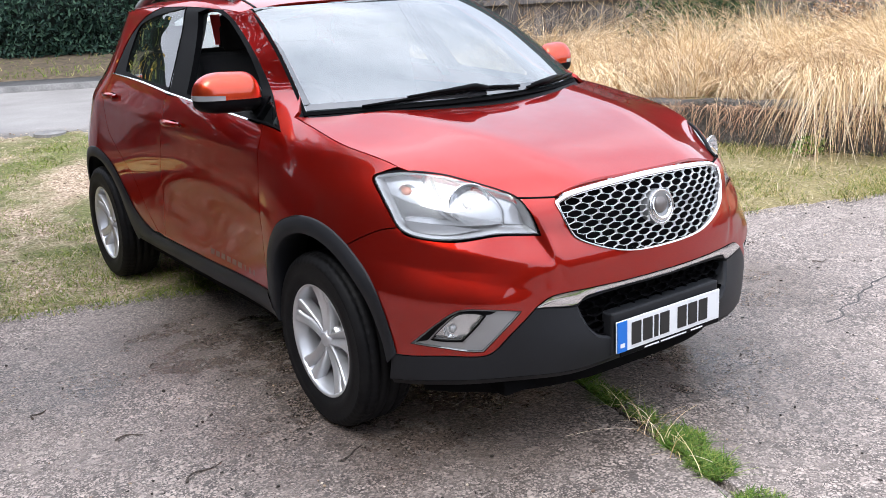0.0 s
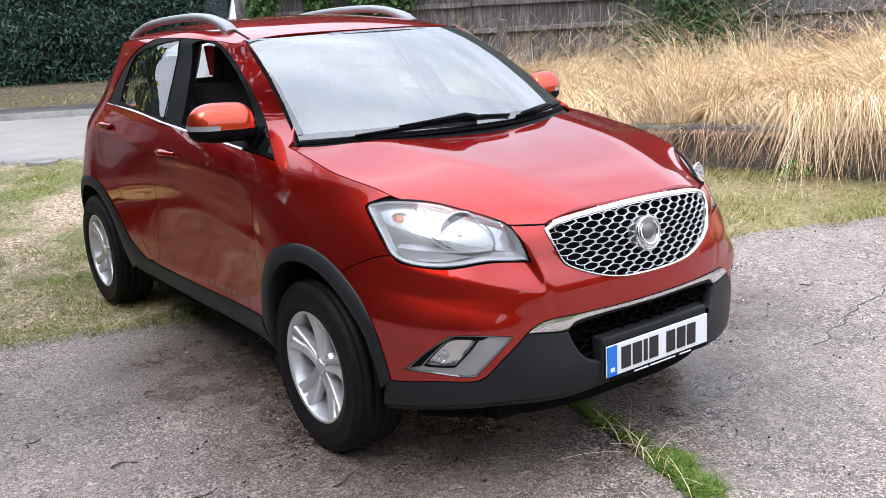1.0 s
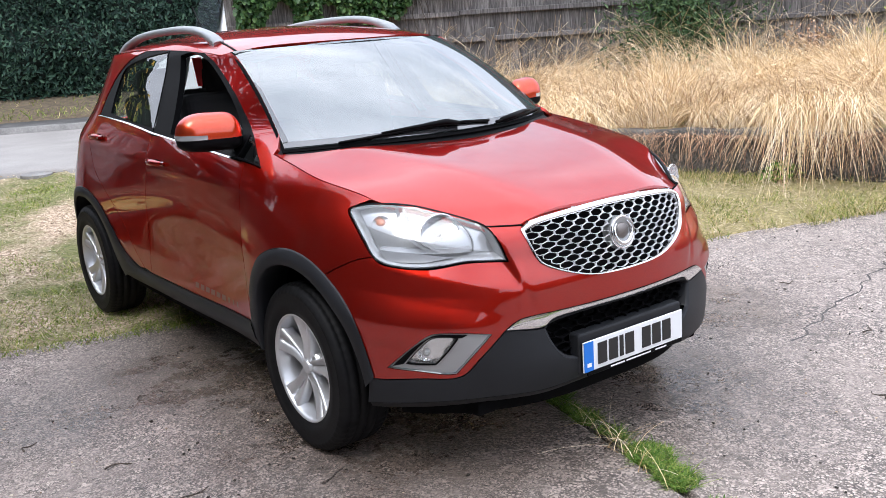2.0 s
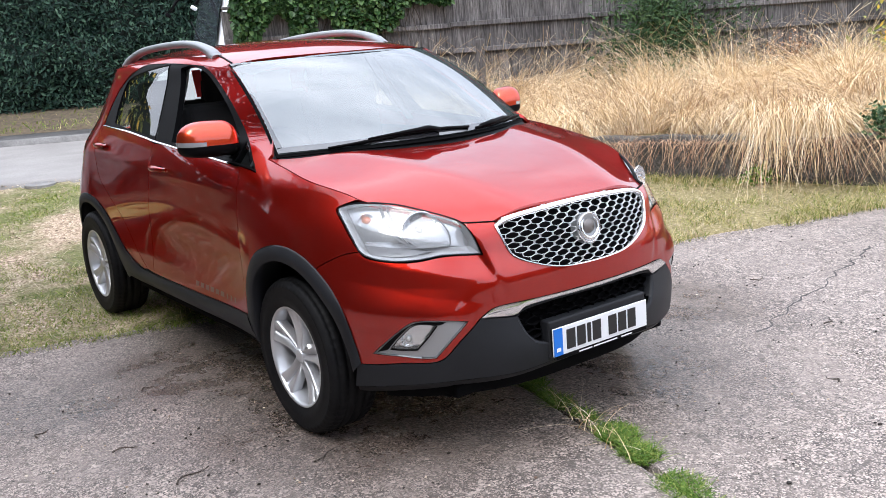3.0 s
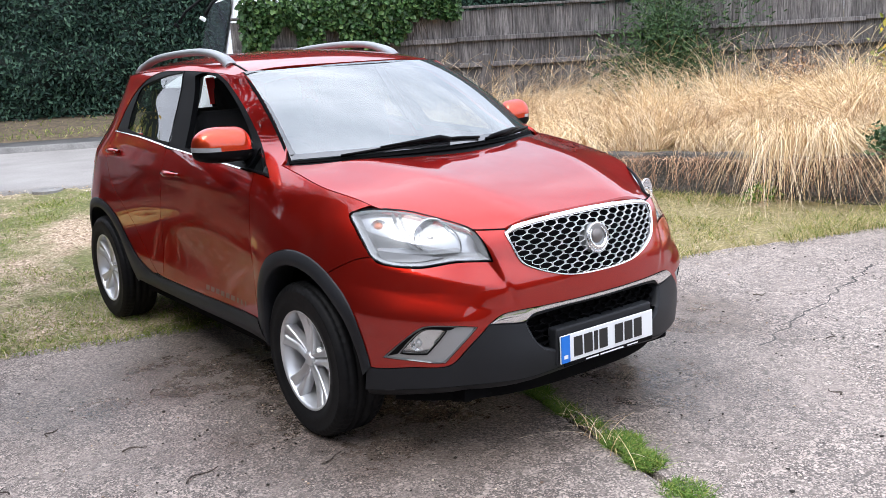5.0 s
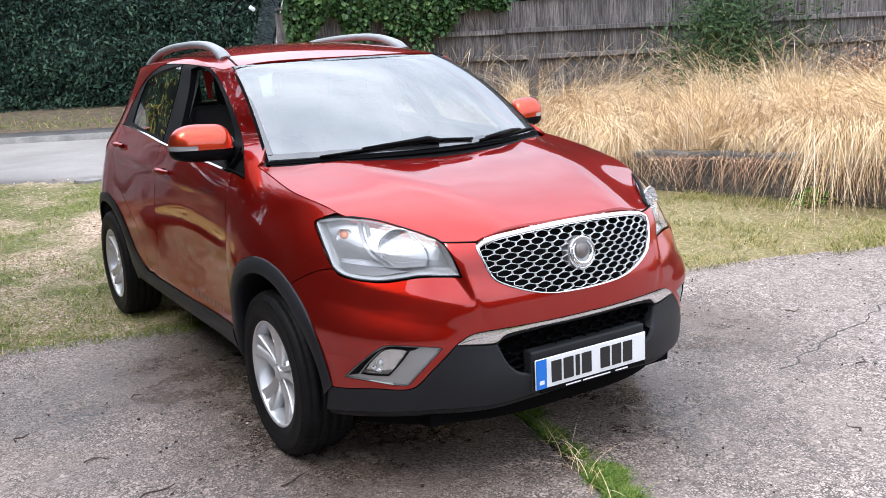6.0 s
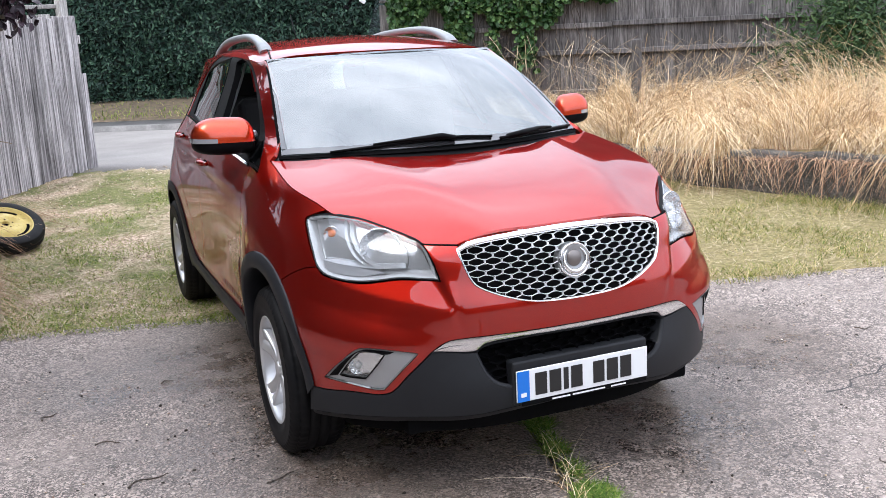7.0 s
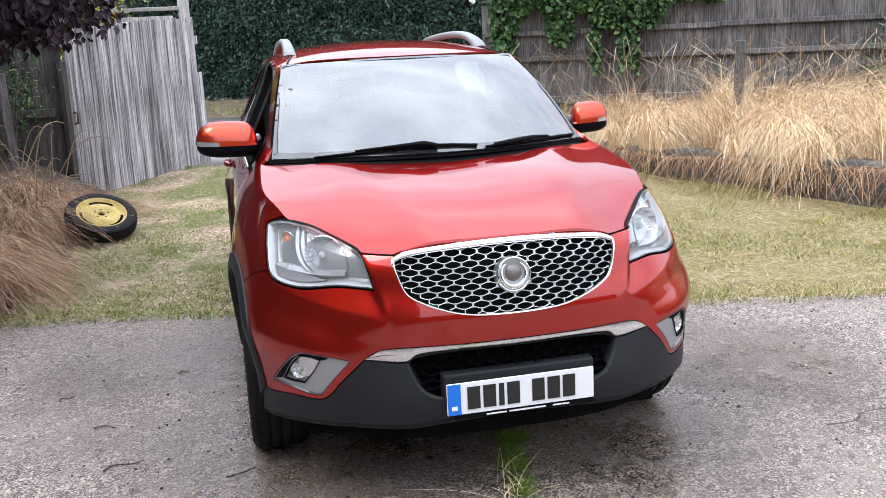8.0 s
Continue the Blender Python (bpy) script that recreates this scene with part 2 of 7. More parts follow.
CONCRETE, EARTH, TARMAC = concrete_material(), earth_material(), tarmac_material()
FENCE_WOOD = weathered_wood("weathered_fence_wood", (0.045, 0.041, 0.041), (0.215, 0.200, 0.196))
GATE_WOOD = weathered_wood("silvered_gate_wood", (0.045, 0.039, 0.041), (0.60, 0.565, 0.58), (9, 9, 0.22))
DARK_WOOD = weathered_wood("dark_wet_wood", (0.018, 0.016, 0.015), (0.075, 0.065, 0.060))
DRY_GRASS = blade_material("dry_straw_grass", (0.0, (0.30, 0.17, 0.085)), (0.28, (0.66, 0.46, 0.235)), (0.62, (0.84, 0.65, 0.40)), (1.0, (0.93, 0.80, 0.61)))
BROWN_GRASS = blade_material("brown_dead_grass", (0.0, (0.13, 0.062, 0.034)), (0.5, (0.36, 0.20, 0.115)), (1.0, (0.60, 0.42, 0.27)))
GREEN_GRASS = blade_material("green_grass", (0.0, (0.070, 0.125, 0.015)), (0.50, (0.19, 0.285, 0.035)), (0.80, (0.33, 0.36, 0.085)), (1.0, (0.60, 0.48, 0.25)))
LAWN_GRASS = blade_material("drying_grass", (0.0, (0.075, 0.12, 0.018)), (0.38, (0.19, 0.24, 0.045)), (0.66, (0.40, 0.35, 0.125)), (1.0, (0.66, 0.52, 0.29)))
WEED = blade_material("bright_weed", (0.0, (0.045, 0.11, 0.015)), (0.6, (0.12, 0.22, 0.03)), (1.0, (0.30, 0.33, 0.09)))
HEDGE_LEAF = blade_material("dark_conifer_leaf", (0.0, (0.006, 0.018, 0.014)), (0.6, (0.018, 0.050, 0.034)), (1.0, (0.060, 0.118, 0.072)), rough=0.6)
IVY_LEAF = blade_material("ivy_leaf", (0.0, (0.014, 0.04, 0.012)), (0.6, (0.034, 0.085, 0.024)), (1.0, (0.115, 0.20, 0.065)), rough=0.4)
PURPLE_LEAF = blade_material("copper_purple_leaf", (0.0, (0.012, 0.007, 0.011)), (0.7, (0.028, 0.014, 0.022)), (1.0, (0.062, 0.034, 0.052)), rough=0.45)
YELLOW_LEAF = blade_material("yellowing_leaf", (0.0, (0.10, 0.16, 0.03)), (0.6, (0.28, 0.30, 0.06)), (1.0, (0.70, 0.45, 0.05)), rough=0.5)
BARK = weathered_wood("bark", (0.03, 0.025, 0.02), (0.14, 0.11, 0.09), (20, 20, 4))


def wall_material():
    m = material("old_concrete_wall", (0.15, 0.14, 0.13), 0.92)
    n = Nodes(m)
    c = n.ramp(n.noise(2.2, 6, 0.65), (0.3, (0.034, 0.031, 0.026)), (0.5, (0.080, 0.074, 0.066)), (0.75, (0.17, 0.158, 0.142)))
    n.colour(n.mix(0.8, c, n.ramp(n.noise(42, 6, 0.75), (0.36, 0.12), (0.62, 0.82)), "OVERLAY"))
    n.bump(n.noise(30, 6, 0.7), 0.8, 0.02)
    return m


OLD_WALL = wall_material()


# ---- ground ----
ROAD_N = (0.5, 0.866)          # from the yard towards the road
ROAD_NEAR, ROAD_FAR = 7.55, 12.9


def road_near(x, y):
    """How far off the near edge of the road lies: it steps back behind the fence."""
    s = ROAD_N[1] * x - ROAD_N[0] * y
    return ROAD_NEAR + 1.6 * min(max((s + 3.3) / 1.2, 0.0), 1.0)


def across(x, y):
    return ROAD_N[0] * x + ROAD_N[1] * y


def level(x, y):
    """The height of the ground."""
    d = across(x, y)
    z = 0.30 * min(max((d - 2.8) / 4.75, 0.0), 1.0) ** 1.35
    if d > ROAD_FAR:
        z += 0.10
    if d > ROAD_FAR + 1.1:
        z += 0.16 * min(d - ROAD_FAR - 1.1, 2.0) + 0.02 * max(d - ROAD_FAR - 3.1, 0)
    return z


def slab_edge(x):
    """y of the far edge of the concrete yard."""
    return 2.60 - 0.295 * x + 0.05 * noise.noise((x * 1.1, 3.3, 0)) + 0.02 * noise.noise((x * 6, 1.3, 0))


def axis(*runs):
    out = []
    for a, b, step in runs:
        out += list(np.arange(a, b, step))
    return out


def build_ground():
    xs = axis((-400, -60, 40), (-60, -14, 6), (-14, -5, 0.6), (-5, 8, 0.12), (8, 20, 0.8), (20, 80, 8), (80, 401, 40))
    ys = axis((-400, -60, 40), (-60, -10, 6), (-10, 1.0, 0.5), (1.0, 11, 0.12), (11, 22, 0.4), (22, 80, 6), (80, 401, 40))
    verts, faces = [], []
    for y in ys:
        for x in xs:
            z = level(x, y)
            d = across(x, y)
            near = abs(x) < 9 and -6 < y < 11
            if near and d < road_near(x, y):
                z += 0.016 * noise.noise((x * 2.1, y * 2.1, 0)) + 0.008 * noise.noise((x * 7, y * 7, 2))
            if y < slab_edge(x) + 0.1 and d < ROAD_NEAR:
                z -= 0.06
            if road_near(x, y) - 0.1 < d < ROAD_FAR + 1.2:
                z -= 0.14
            verts.append((x, y, z))
    w = len(xs)
    for j in range(len(ys) - 1):
        for i in range(w - 1):
            a = j * w + i
            faces.append((a, a + 1, a + w + 1, a + w))
    g = new("ground", mesh_of("ground", verts, faces, EARTH))
    tagged(g, "gravelly earth with patchy grass beside concrete", "ground", kind="structure")


def ribbon(name, lines, material, label, category, kind="structure"):
    """A sheet between lines of points."""
    n = len(lines[0])
    verts = [p for line in lines for p in line]
    faces = [(j * n + i, j * n + i + 1, (j + 1) * n + i + 1, (j + 1) * n + i) for j in range(len(lines) - 1) for i in range(n - 1)]
    return tagged(new(name, mesh_of(name, verts, faces, material)), label, category, kind=kind)


JOINT = lambda y: -0.05 + 0.25 * y + 0.015 * noise.noise((y * 4, 0, 5))


def build_yard():
    """Two cast concrete slabs with a weedy joint between them."""
    ys = [-60, -20, -10, -6, -4] + list(np.arange(-3, 1.3, 0.06))
    for name, outer, sign in (("concrete_slab", -60, -1), ("concrete_slab", 60, 1)):
        cols = 60
        lines = []
        for k in range(cols + 1):
            s = (k / cols) ** 2.2
            line = []
            for j in range(64):
                f = j / 63
                x0 = JOINT(0) + sign * 0.022
                x = x0 + sign * s * 59
                top = slab_edge(x) if abs(x) < 12 else 2.6 - 0.295 * x
                y = -40 + (top + 40) * (1 - (1 - f) ** 3.2)
                if s < 0.35:
                    x += (JOINT(min(max(y, -4), 2.5)) - JOINT(0)) * (1 - s / 0.35)
                z = 0.006 * noise.noise((x * 1.3, y * 1.3, 4)) if abs(x) < 8 and y > -6 else 0.0
                line.append((x, y, z - 0.001))
            lines.append(line)
        if sign > 0:
            lines = lines[::-1]
        # the slab's edges go down
        down = [[(x, y, z - 0.09) for x, y, z in lines[0]]] + lines + [[(x, y, z - 0.09) for x, y, z in lines[-1]]]
        down = [line + [(line[-1][0], line[-1][1] + 0.012, line[-1][2] - 0.1)] for line in down]
        ribbon(name, down, CONCRETE, "worn grey concrete yard slab with exposed stones", "slab")


def build_road():
    def line(d, z, n=60):
        along = (ROAD_N[1], -ROAD_N[0])
        return [(ROAD_N[0] * d + along[0] * s, ROAD_N[1] * d + along[1] * s, z) for s in np.linspace(-60, 60, n)]
    def edge(off, z):
        out = []
        for x, y, _ in line(ROAD_NEAR, 0, 240):
            d = road_near(x, y) + off - ROAD_NEAR
            out.append((x + ROAD_N[0] * d, y + ROAD_N[1] * d, z))
        return out
    ribbon("road", [edge(-0.02, 0.20), edge(0, 0.302), edge(0.4, 0.31), line(ROAD_FAR - 0.14, 0.31, 240)], TARMAC, "grey tarmac road behind the yard", "road")
    ribbon("kerb", [line(ROAD_FAR - 0.14, 0.25), line(ROAD_FAR - 0.13, 0.40), line(ROAD_FAR, 0.41), line(ROAD_FAR, 0.3)], KERB, "pale concrete kerb along the road", "kerb")
    ribbon("verge", [line(ROAD_FAR + 1.1, 0.37), line(ROAD_FAR + 1.14, 0.425), line(ROAD_FAR + 1.9, 0.56), line(ROAD_FAR + 3.1, 0.75), line(ROAD_FAR + 6, 0.85)], LITTER, "brown leaf litter bank under the hedge", "verge")
    ribbon("pavement", [line(ROAD_FAR, 0.395), line(ROAD_FAR + 1.15, 0.405), line(ROAD_FAR + 1.16, 0.2)], PAVEMENT, "dark tarmac footway under the hedge", "pavement")


def simple_stone(name, a, b, scale=3.0):
    m = material(name, a, 0.9)
    n = Nodes(m)
    n.colour(n.mix(0.4, n.ramp(n.noise(scale, 5), (0.3, a), (0.7, b)), n.ramp(n.noise(40, 4), (0.3, 0.3), (0.7, 0.7)), "OVERLAY"))
    n.bump(n.noise(50, 4), 0.4, 0.005)
    return m


LITTER = simple_stone("leaf_litter", (0.05, 0.038, 0.025), (0.16, 0.12, 0.075), 9.0)
KERB = simple_stone("kerb_stone", (0.15, 0.145, 0.14), (0.28, 0.27, 0.26))
PAVEMENT = simple_stone("dark_footway", (0.06, 0.06, 0.06), (0.12, 0.115, 0.11))
build_ground()
build_yard()
build_road()


# ---- bank, retaining wall and fence ----
WALL_A, WALL_B = Vector((2.55, 7.3, 0)), Vector((6.25, -0.7, 0))
WALL_D = (WALL_B - WALL_A).normalized()
WALL_N = Vector((-WALL_D.y, WALL_D.x, 0))      # towards the fence
WALL_LEN = (WALL_B - WALL_A).length


def bank_point(s, w, z=0.0):
    """A point s metres along the wall and w metres behind its face."""
    p = WALL_A + WALL_D * s + WALL_N * w
    return Vector((p.x, p.y, z))


FENCE_A, FENCE_D = Vector((2.30, 8.36, 0)), Vector((0.882, -0.471, 0))
FENCE_N = Vector((-0.471, -0.882, 0))      # towards the yard
FENCE_LEN = 11.0
FENCE_TURN = math.degrees(math.atan2(FENCE_D.y, FENCE_D.x))


def fence_point(s, w, z):
    """A point s metres along the fence, w metres in front of it."""
    p = FENCE_A + FENCE_D * s + FENCE_N * w
    return Vector((p.x, p.y, z))


def before_fence(p):
    return (Vector((p[0], p[1], 0)) - FENCE_A).dot(FENCE_N)


def bank_level(s, w):
    return 0.48 + 0.20 * min(max(w / 2.6, 0.0), 1.0) + 0.05 * noise.noise((s * 1.3, w * 1.3, 9))


def build_bank():
    # the wall, rough cast, with a worn top
    cols, lines = 120, []
    prof = [(0.0, -0.3), (0.0, 0.0), (0.005, 0.2), (0.015, 0.40), (0.04, 0.475), (0.12, 0.49), (0.3, 0.48), (0.3, 0.3)]
    for w, z in prof:
        line = []
        for i in range(cols + 1):
            s = (WALL_LEN + 3) * i / cols - 1.5
            dw = 0.02 * noise.noise((s * 3, z * 5, 1)) + 0.008 * noise.noise((s * 11, z * 15, 1))
            dz = 0.03 * noise.noise((s * 2.2, 5, w)) if z > 0.3 else 0
            line.append(tuple(bank_point(s, w + dw, z + dz + 0.0)))
        lines.append(line)
    ribbon("wall_bank", lines, OLD_WALL, "old stained concrete retaining wall under dry grass", "wall")
    lines = []
    for w in np.linspace(0.25, 7.5, 34):
        line = []
        for s in np.linspace(-1.2, WALL_LEN + 2, 80):
            p = bank_point(s, w)
            over = min(before_fence(p) + 0.12, 0.0)      # stop at the fence
            p = p - FENCE_N * over
            line.append((p.x, p.y, bank_level(s, w) - 0.04))
        lines.append(line)
    ribbon("bank", lines, EARTH, "raised earth bank behind the low wall", "bank")


build_bank()

def board_mesh(width, thick, height, material):
    bm = bmesh.new()
    box(bm, (width, thick, height), (0, 0, height / 2), bevel=0.004, segments=1)
    me = bpy.data.meshes.new("board")
    bm.to_mesh(me)
    bm.free()
    me.materials.append(material)
    return me


def build_fence():
    base = fence_point(0, 0, 0.5)
    fence = new("fence")
    fence.matrix_world = pose(*base, 0, 0, FENCE_TURN)
    tagged(fence, "weathered dark timber board fence with horizontal rails", "fence", kind="structure")
    # x along the fence, -y towards the yard
    rng = random.Random(4)
    me = board_mesh(0.125, 0.018, 1.56, FENCE_WOOD)
    x = 0.06
    while x < FENCE_LEN:
        b = part("board", me, None, fence)
        b.matrix_local = pose(x, 0.03 + rng.uniform(0, 0.006), rng.uniform(-0.03, 0.03), rng.uniform(-0.3, 0.3), rng.uniform(-0.5, 0.5), 3.5)
        x += 0.112
    span = FENCE_LEN
    for z, h in ((0.87, 0.06), (1.17, 0.06), (0.40, 0.09)):
        for k in range(4):
            bm = bmesh.new()
            box(bm, (span / 4 - 0.01, 0.045, h), bevel=0.006, segments=1)
            r = part("rail", bm, FENCE_WOOD, fence)
            r.matrix_local = pose(span / 4 * (k + 0.5), -0.005, z + rng.uniform(-0.012, 0.012), 0, rng.uniform(-0.4, 0.4), 0)
    bm = bmesh.new()
    box(bm, (span, 0.08, 0.03), (span / 2, 0.02, 1.575), bevel=0.005, segments=1)
    part("capping", bm, FENCE_WOOD, fence)
    for k in range(5):
        bm = bmesh.new()
        box(bm, (0.1, 0.1, 1.5), (0, 0, 0.6), bevel=0.008, segments=1)
        p = part("post", bm, FENCE_WOOD, fence)
        p.matrix_local = pose(0.05 + span / 4.02 * k, 0.09, 0, 0, 0, 0)


build_fence()


# ---- gate ----
GATE_A, GATE_B = Vector((-2.40, 7.75, 0.15)), Vector((-1.05, 9.47, 0.28))


def build_gate():
    run = GATE_B - GATE_A
    width = Vector((run.x, run.y, 0)).length
    turn = math.degrees(math.atan2(run.y, run.x))
    gate = new("gate")
    gate.matrix_world = pose(*GATE_A, 0, 0, turn)
    tagged(gate, "open silver-grey weathered close-boarded timber gate", "gate")
    rng = random.Random(8)
    n = 22
    w = width / n
    tall = board_mesh(w * 1.12, 0.02, 1.78, GATE_WOOD)
    low = board_mesh(w * 1.12, 0.02, 1.12, GATE_WOOD)
    for k in range(n):
        b = part("board", low if k == n - 1 else tall, None, gate)
        b.matrix_local = pose((k + 0.5) * w, -0.012 + 0.006 * (k % 2), 0.03 + run.z * k / n + rng.uniform(-0.012, 0.012), 0, rng.uniform(-0.25, 0.25), rng.uniform(1.5, 4))
    for z in (0.25, 0.95, 1.6):
        bm = bmesh.new()
        box(bm, (width, 0.045, 0.10), (width / 2, 0.03, z + 0.06), bevel=0.005, segments=1)
        part("ledge", bm, GATE_WOOD, gate)
    bm = bmesh.new()
    box(bm, (0.07, 0.07, 1.5), (-0.05, 0.0, 0.72), bevel=0.006, segments=1)
    part("stile", bm, DARK_WOOD, gate)
    v, f = tube([(0.02, -0.03, 0.82), (0.02, -0.07, 0.83), (0.02, -0.075, 0.93), (0.02, -0.03, 0.94)], 0.011)
    part("handle", mesh_of("handle", v, f, IRON), None, gate, "rusty iron pull handle")


IRON = material("rusty_iron", (0.08, 0.05, 0.04), 0.7, 0.6)
build_gate()


# ---- body surface ----
class Curve:
    """A natural cubic spline through values at knots; the values may be rows of numbers."""

    def __init__(self, knots, values=None):
        self.k = np.asarray(knots, float)
        n, h = len(self.k), np.diff(self.k)
        a, d = np.eye(n), np.zeros((n, n))
        for i in range(1, n - 1):
            a[i, i - 1], a[i, i], a[i, i + 1] = h[i - 1], 2 * (h[i - 1] + h[i]), h[i]
            d[i, i - 1], d[i, i], d[i, i + 1] = 6 / h[i - 1], -6 / h[i - 1] - 6 / h[i], 6 / h[i]
        self.bend = np.linalg.solve(a, d)
        self.v = None if values is None else np.asarray(values, float)

    def at(self, x, values=None):
        """Values at x. values: one column for each x, in place of the spline's own."""
        x = np.asarray(x, float)
        v = values if values is not None else np.repeat(self.v[:, None], x.size, 1)
        m = self.bend @ v
        i = np.clip(np.searchsorted(self.k, x) - 1, 0, len(self.k) - 2)
        j = np.arange(x.size)
        h = self.k[i + 1] - self.k[i]
        a, b = (self.k[i + 1] - x) / h, (x - self.k[i]) / h
        return a * v[i, j] + b * v[i + 1, j] + ((a ** 3 - a) * m[i, j] + (b ** 3 - b) * m[i + 1, j]) * h * h / 6


# The shell is a distance from an axis in the car's middle. u is the turn round the front axle's part of it in degrees from
# the nose (0) to the side (90), then 40 to the metre along the side (90 to 178), then degrees round the tail (178 to 268).
FRONT_Y, REAR_Y, PER_M = 1.3, 3.5, 40.0
KNOTS = [0, 15, 30, 45, 60, 75, 90, 114, 138, 158, 178, 208, 238, 268]
SECTIONS = []


def section(z, front, side, tail):
    row = front + side + tail
    SECTIONS.append((z, Curve([-k for k in KNOTS[:0:-1]] + KNOTS, row[:0:-1] + row)))


section(0.18, [1.19, 1.21, 1.21, 1.14, 1.00, 0.90, 0.84], [0.83, 0.83, 0.83, 0.84], [0.86, 0.84, 0.76])
section(0.30, [1.255, 1.28, 1.262, 1.175, 1.035, 0.935, 0.875], [0.868, 0.868, 0.868, 0.875], [0.92, 0.94, 0.86])
section(0.44, [1.295, 1.308, 1.280, 1.182, 1.042, 0.945, 0.893], [0.880, 0.880, 0.880, 0.890], [0.945, 0.98, 0.90])
section(0.58, [1.275, 1.284, 1.284, 1.200, 1.052, 0.955, 0.900], [0.868, 0.870, 0.876, 0.895], [0.95, 0.985, 0.90])
section(0.70, [1.272, 1.275, 1.255, 1.178, 1.040, 0.952, 0.900], [0.866, 0.868, 0.876, 0.892], [0.945, 0.97, 0.885])
section(0.80, [1.238, 1.240, 1.218, 1.142, 1.018, 0.938, 0.892], [0.870, 0.870, 0.874, 0.884], [0.93, 0.95, 0.87])
section(0.90, [1.205, 1.210, 1.172, 1.095, 0.985, 0.913, 0.876], [0.866, 0.864, 0.864, 0.868], [0.905, 0.92, 0.845])
section(0.99, [1.120, 1.130, 1.095, 1.028, 0.938, 0.876, 0.852], [0.856, 0.852, 0.848, 0.846], [0.88, 0.89, 0.82])
section(1.08, [1.02, 1.03, 1.00, 0.945, 0.87, 0.815, 0.800], [0.832, 0.830, 0.824, 0.816], [0.85, 0.86, 0.79])
section(1.14, [0.93, 0.94, 0.91, 0.86, 0.79, 0.752, 0.742], [0.795, 0.806, 0.800, 0.784], [0.81, 0.82, 0.76])
section(1.20, [0.85, 0.86, 0.83, 0.79, 0.73, 0.685, 0.684], [0.755, 0.775, 0.770, 0.752], [0.76, 0.76, 0.71])
section(1.34, [0.72, 0.73, 0.71, 0.68, 0.64, 0.615, 0.620], [0.680, 0.705, 0.702, 0.682], [0.67, 0.64, 0.60])
section(1.48, [0.62, 0.63, 0.61, 0.58, 0.56, 0.545, 0.555], [0.612, 0.640, 0.638, 0.618], [0.59, 0.53, 0.48])
section(1.57, [0.55, 0.56, 0.54, 0.51, 0.49, 0.485, 0.495], [0.560, 0.590, 0.588, 0.566], [0.52, 0.45, 0.40])
section(1.62, [0.45, 0.46, 0.44, 0.42, 0.41, 0.41, 0.42], [0.490, 0.525, 0.523, 0.500], [0.45, 0.38, 0.33])
HEIGHTS = Curve([z for z, _ in SECTIONS])


def bell(x, middle, width):
    return np.exp(-((x - middle) / width) ** 2)


def crease(x, middle, width):
    """A ridge with a soft top and straight flanks."""
    return np.sqrt((x - middle) ** 2 + width ** 2) - width


def reach(u, z):
    """How far the shell lies from the axis."""
    a = np.abs(u)
    r = HEIGHTS.at(z, np.array([c.at(u) for _, c in SECTIONS]))
    # the nose stands proud of the wings, with a fold from the headlamp's tip
    fold = 19.6 + (z - 0.711) * 24
    r = r + 0.016 / (1 + np.exp((a - fold) / 0.28)) * bell(z, 0.85, 0.16)
    # a ledge under the headlamp, over a crease that falls towards the nose
    line = 0.700 + (a - 20) * 0.0044
    d = z - line
    ledge = np.where(d > 0, 1 - d / (0.012 + 0.0035 * np.clip(46 - a, 0, 26)), 1 + d / 0.085)
    r = r + 0.008 * np.clip(ledge, 0, 1) * np.clip((a - 19.0) / 1.2, 0, 1) * np.clip((46 - a) / 8, 0, 1)
    # a ridge round the bumper's corner over the fog lamps
    line = 0.592 + (a - 26) * 0.0016
    ridge = np.maximum(0.0, 0.012 - 0.16 * crease(z, line, 0.022))
    r = r + ridge * np.clip((a - 23.5) / 8, 0, 1) * np.clip((54 - a) / 9, 0, 1)
    # soft crease along the doors
    r = r + 0.007 * bell(z, 0.985 + (a - 90) * 0.0007, 0.035) * np.clip((a - 84) / 14, 0, 1) * np.clip((205 - a) / 20, 0, 1)
    return r


def shell(u, z, proud=0.0):
    """Points of the shell, one row each."""
    u, z = np.atleast_1d(np.asarray(u, float)), np.atleast_1d(np.asarray(z, float))
    r = reach(u, z) + proud
    a, side = np.abs(u), np.where(u < 0, 1.0, -1.0)
    th = np.radians(np.minimum(a, 90))
    ph = np.radians(np.maximum(a - 178, 0))
    y0 = np.where(a <= 90, FRONT_Y, np.minimum(FRONT_Y + (a - 90) / PER_M, REAR_Y))
    dx = np.where(a <= 90, np.sin(th), np.cos(ph))
    dy = np.where(a <= 90, -np.cos(th), np.where(a > 178, np.sin(ph), 0.0))
    return np.stack([side * dx * r, y0 + dy * r, z], 1)


def unroll(x, y):
    """u of a point beside the car."""
    if y < FRONT_Y:
        return math.degrees(math.atan2(-x, FRONT_Y - y))
    s = 1 if x < 0 else -1
    if y < REAR_Y:
        return s * (90 + (y - FRONT_Y) * PER_M)
    return s * (178 + math.degrees(math.atan2(y - REAR_Y, abs(x))))


BONNET_MID = Curve([0.06, 0.15, 0.28, 0.5, 0.8, 1.1, 1.3], [0.925, 0.965, 1.012, 1.066, 1.115, 1.150, 1.170])
BONNET_FALL = Curve([0.06, 0.15, 0.28, 0.54, 0.8, 1.1, 1.3], [0.34, 0.27, 0.195, 0.082, 0.052, 0.036, 0.03])


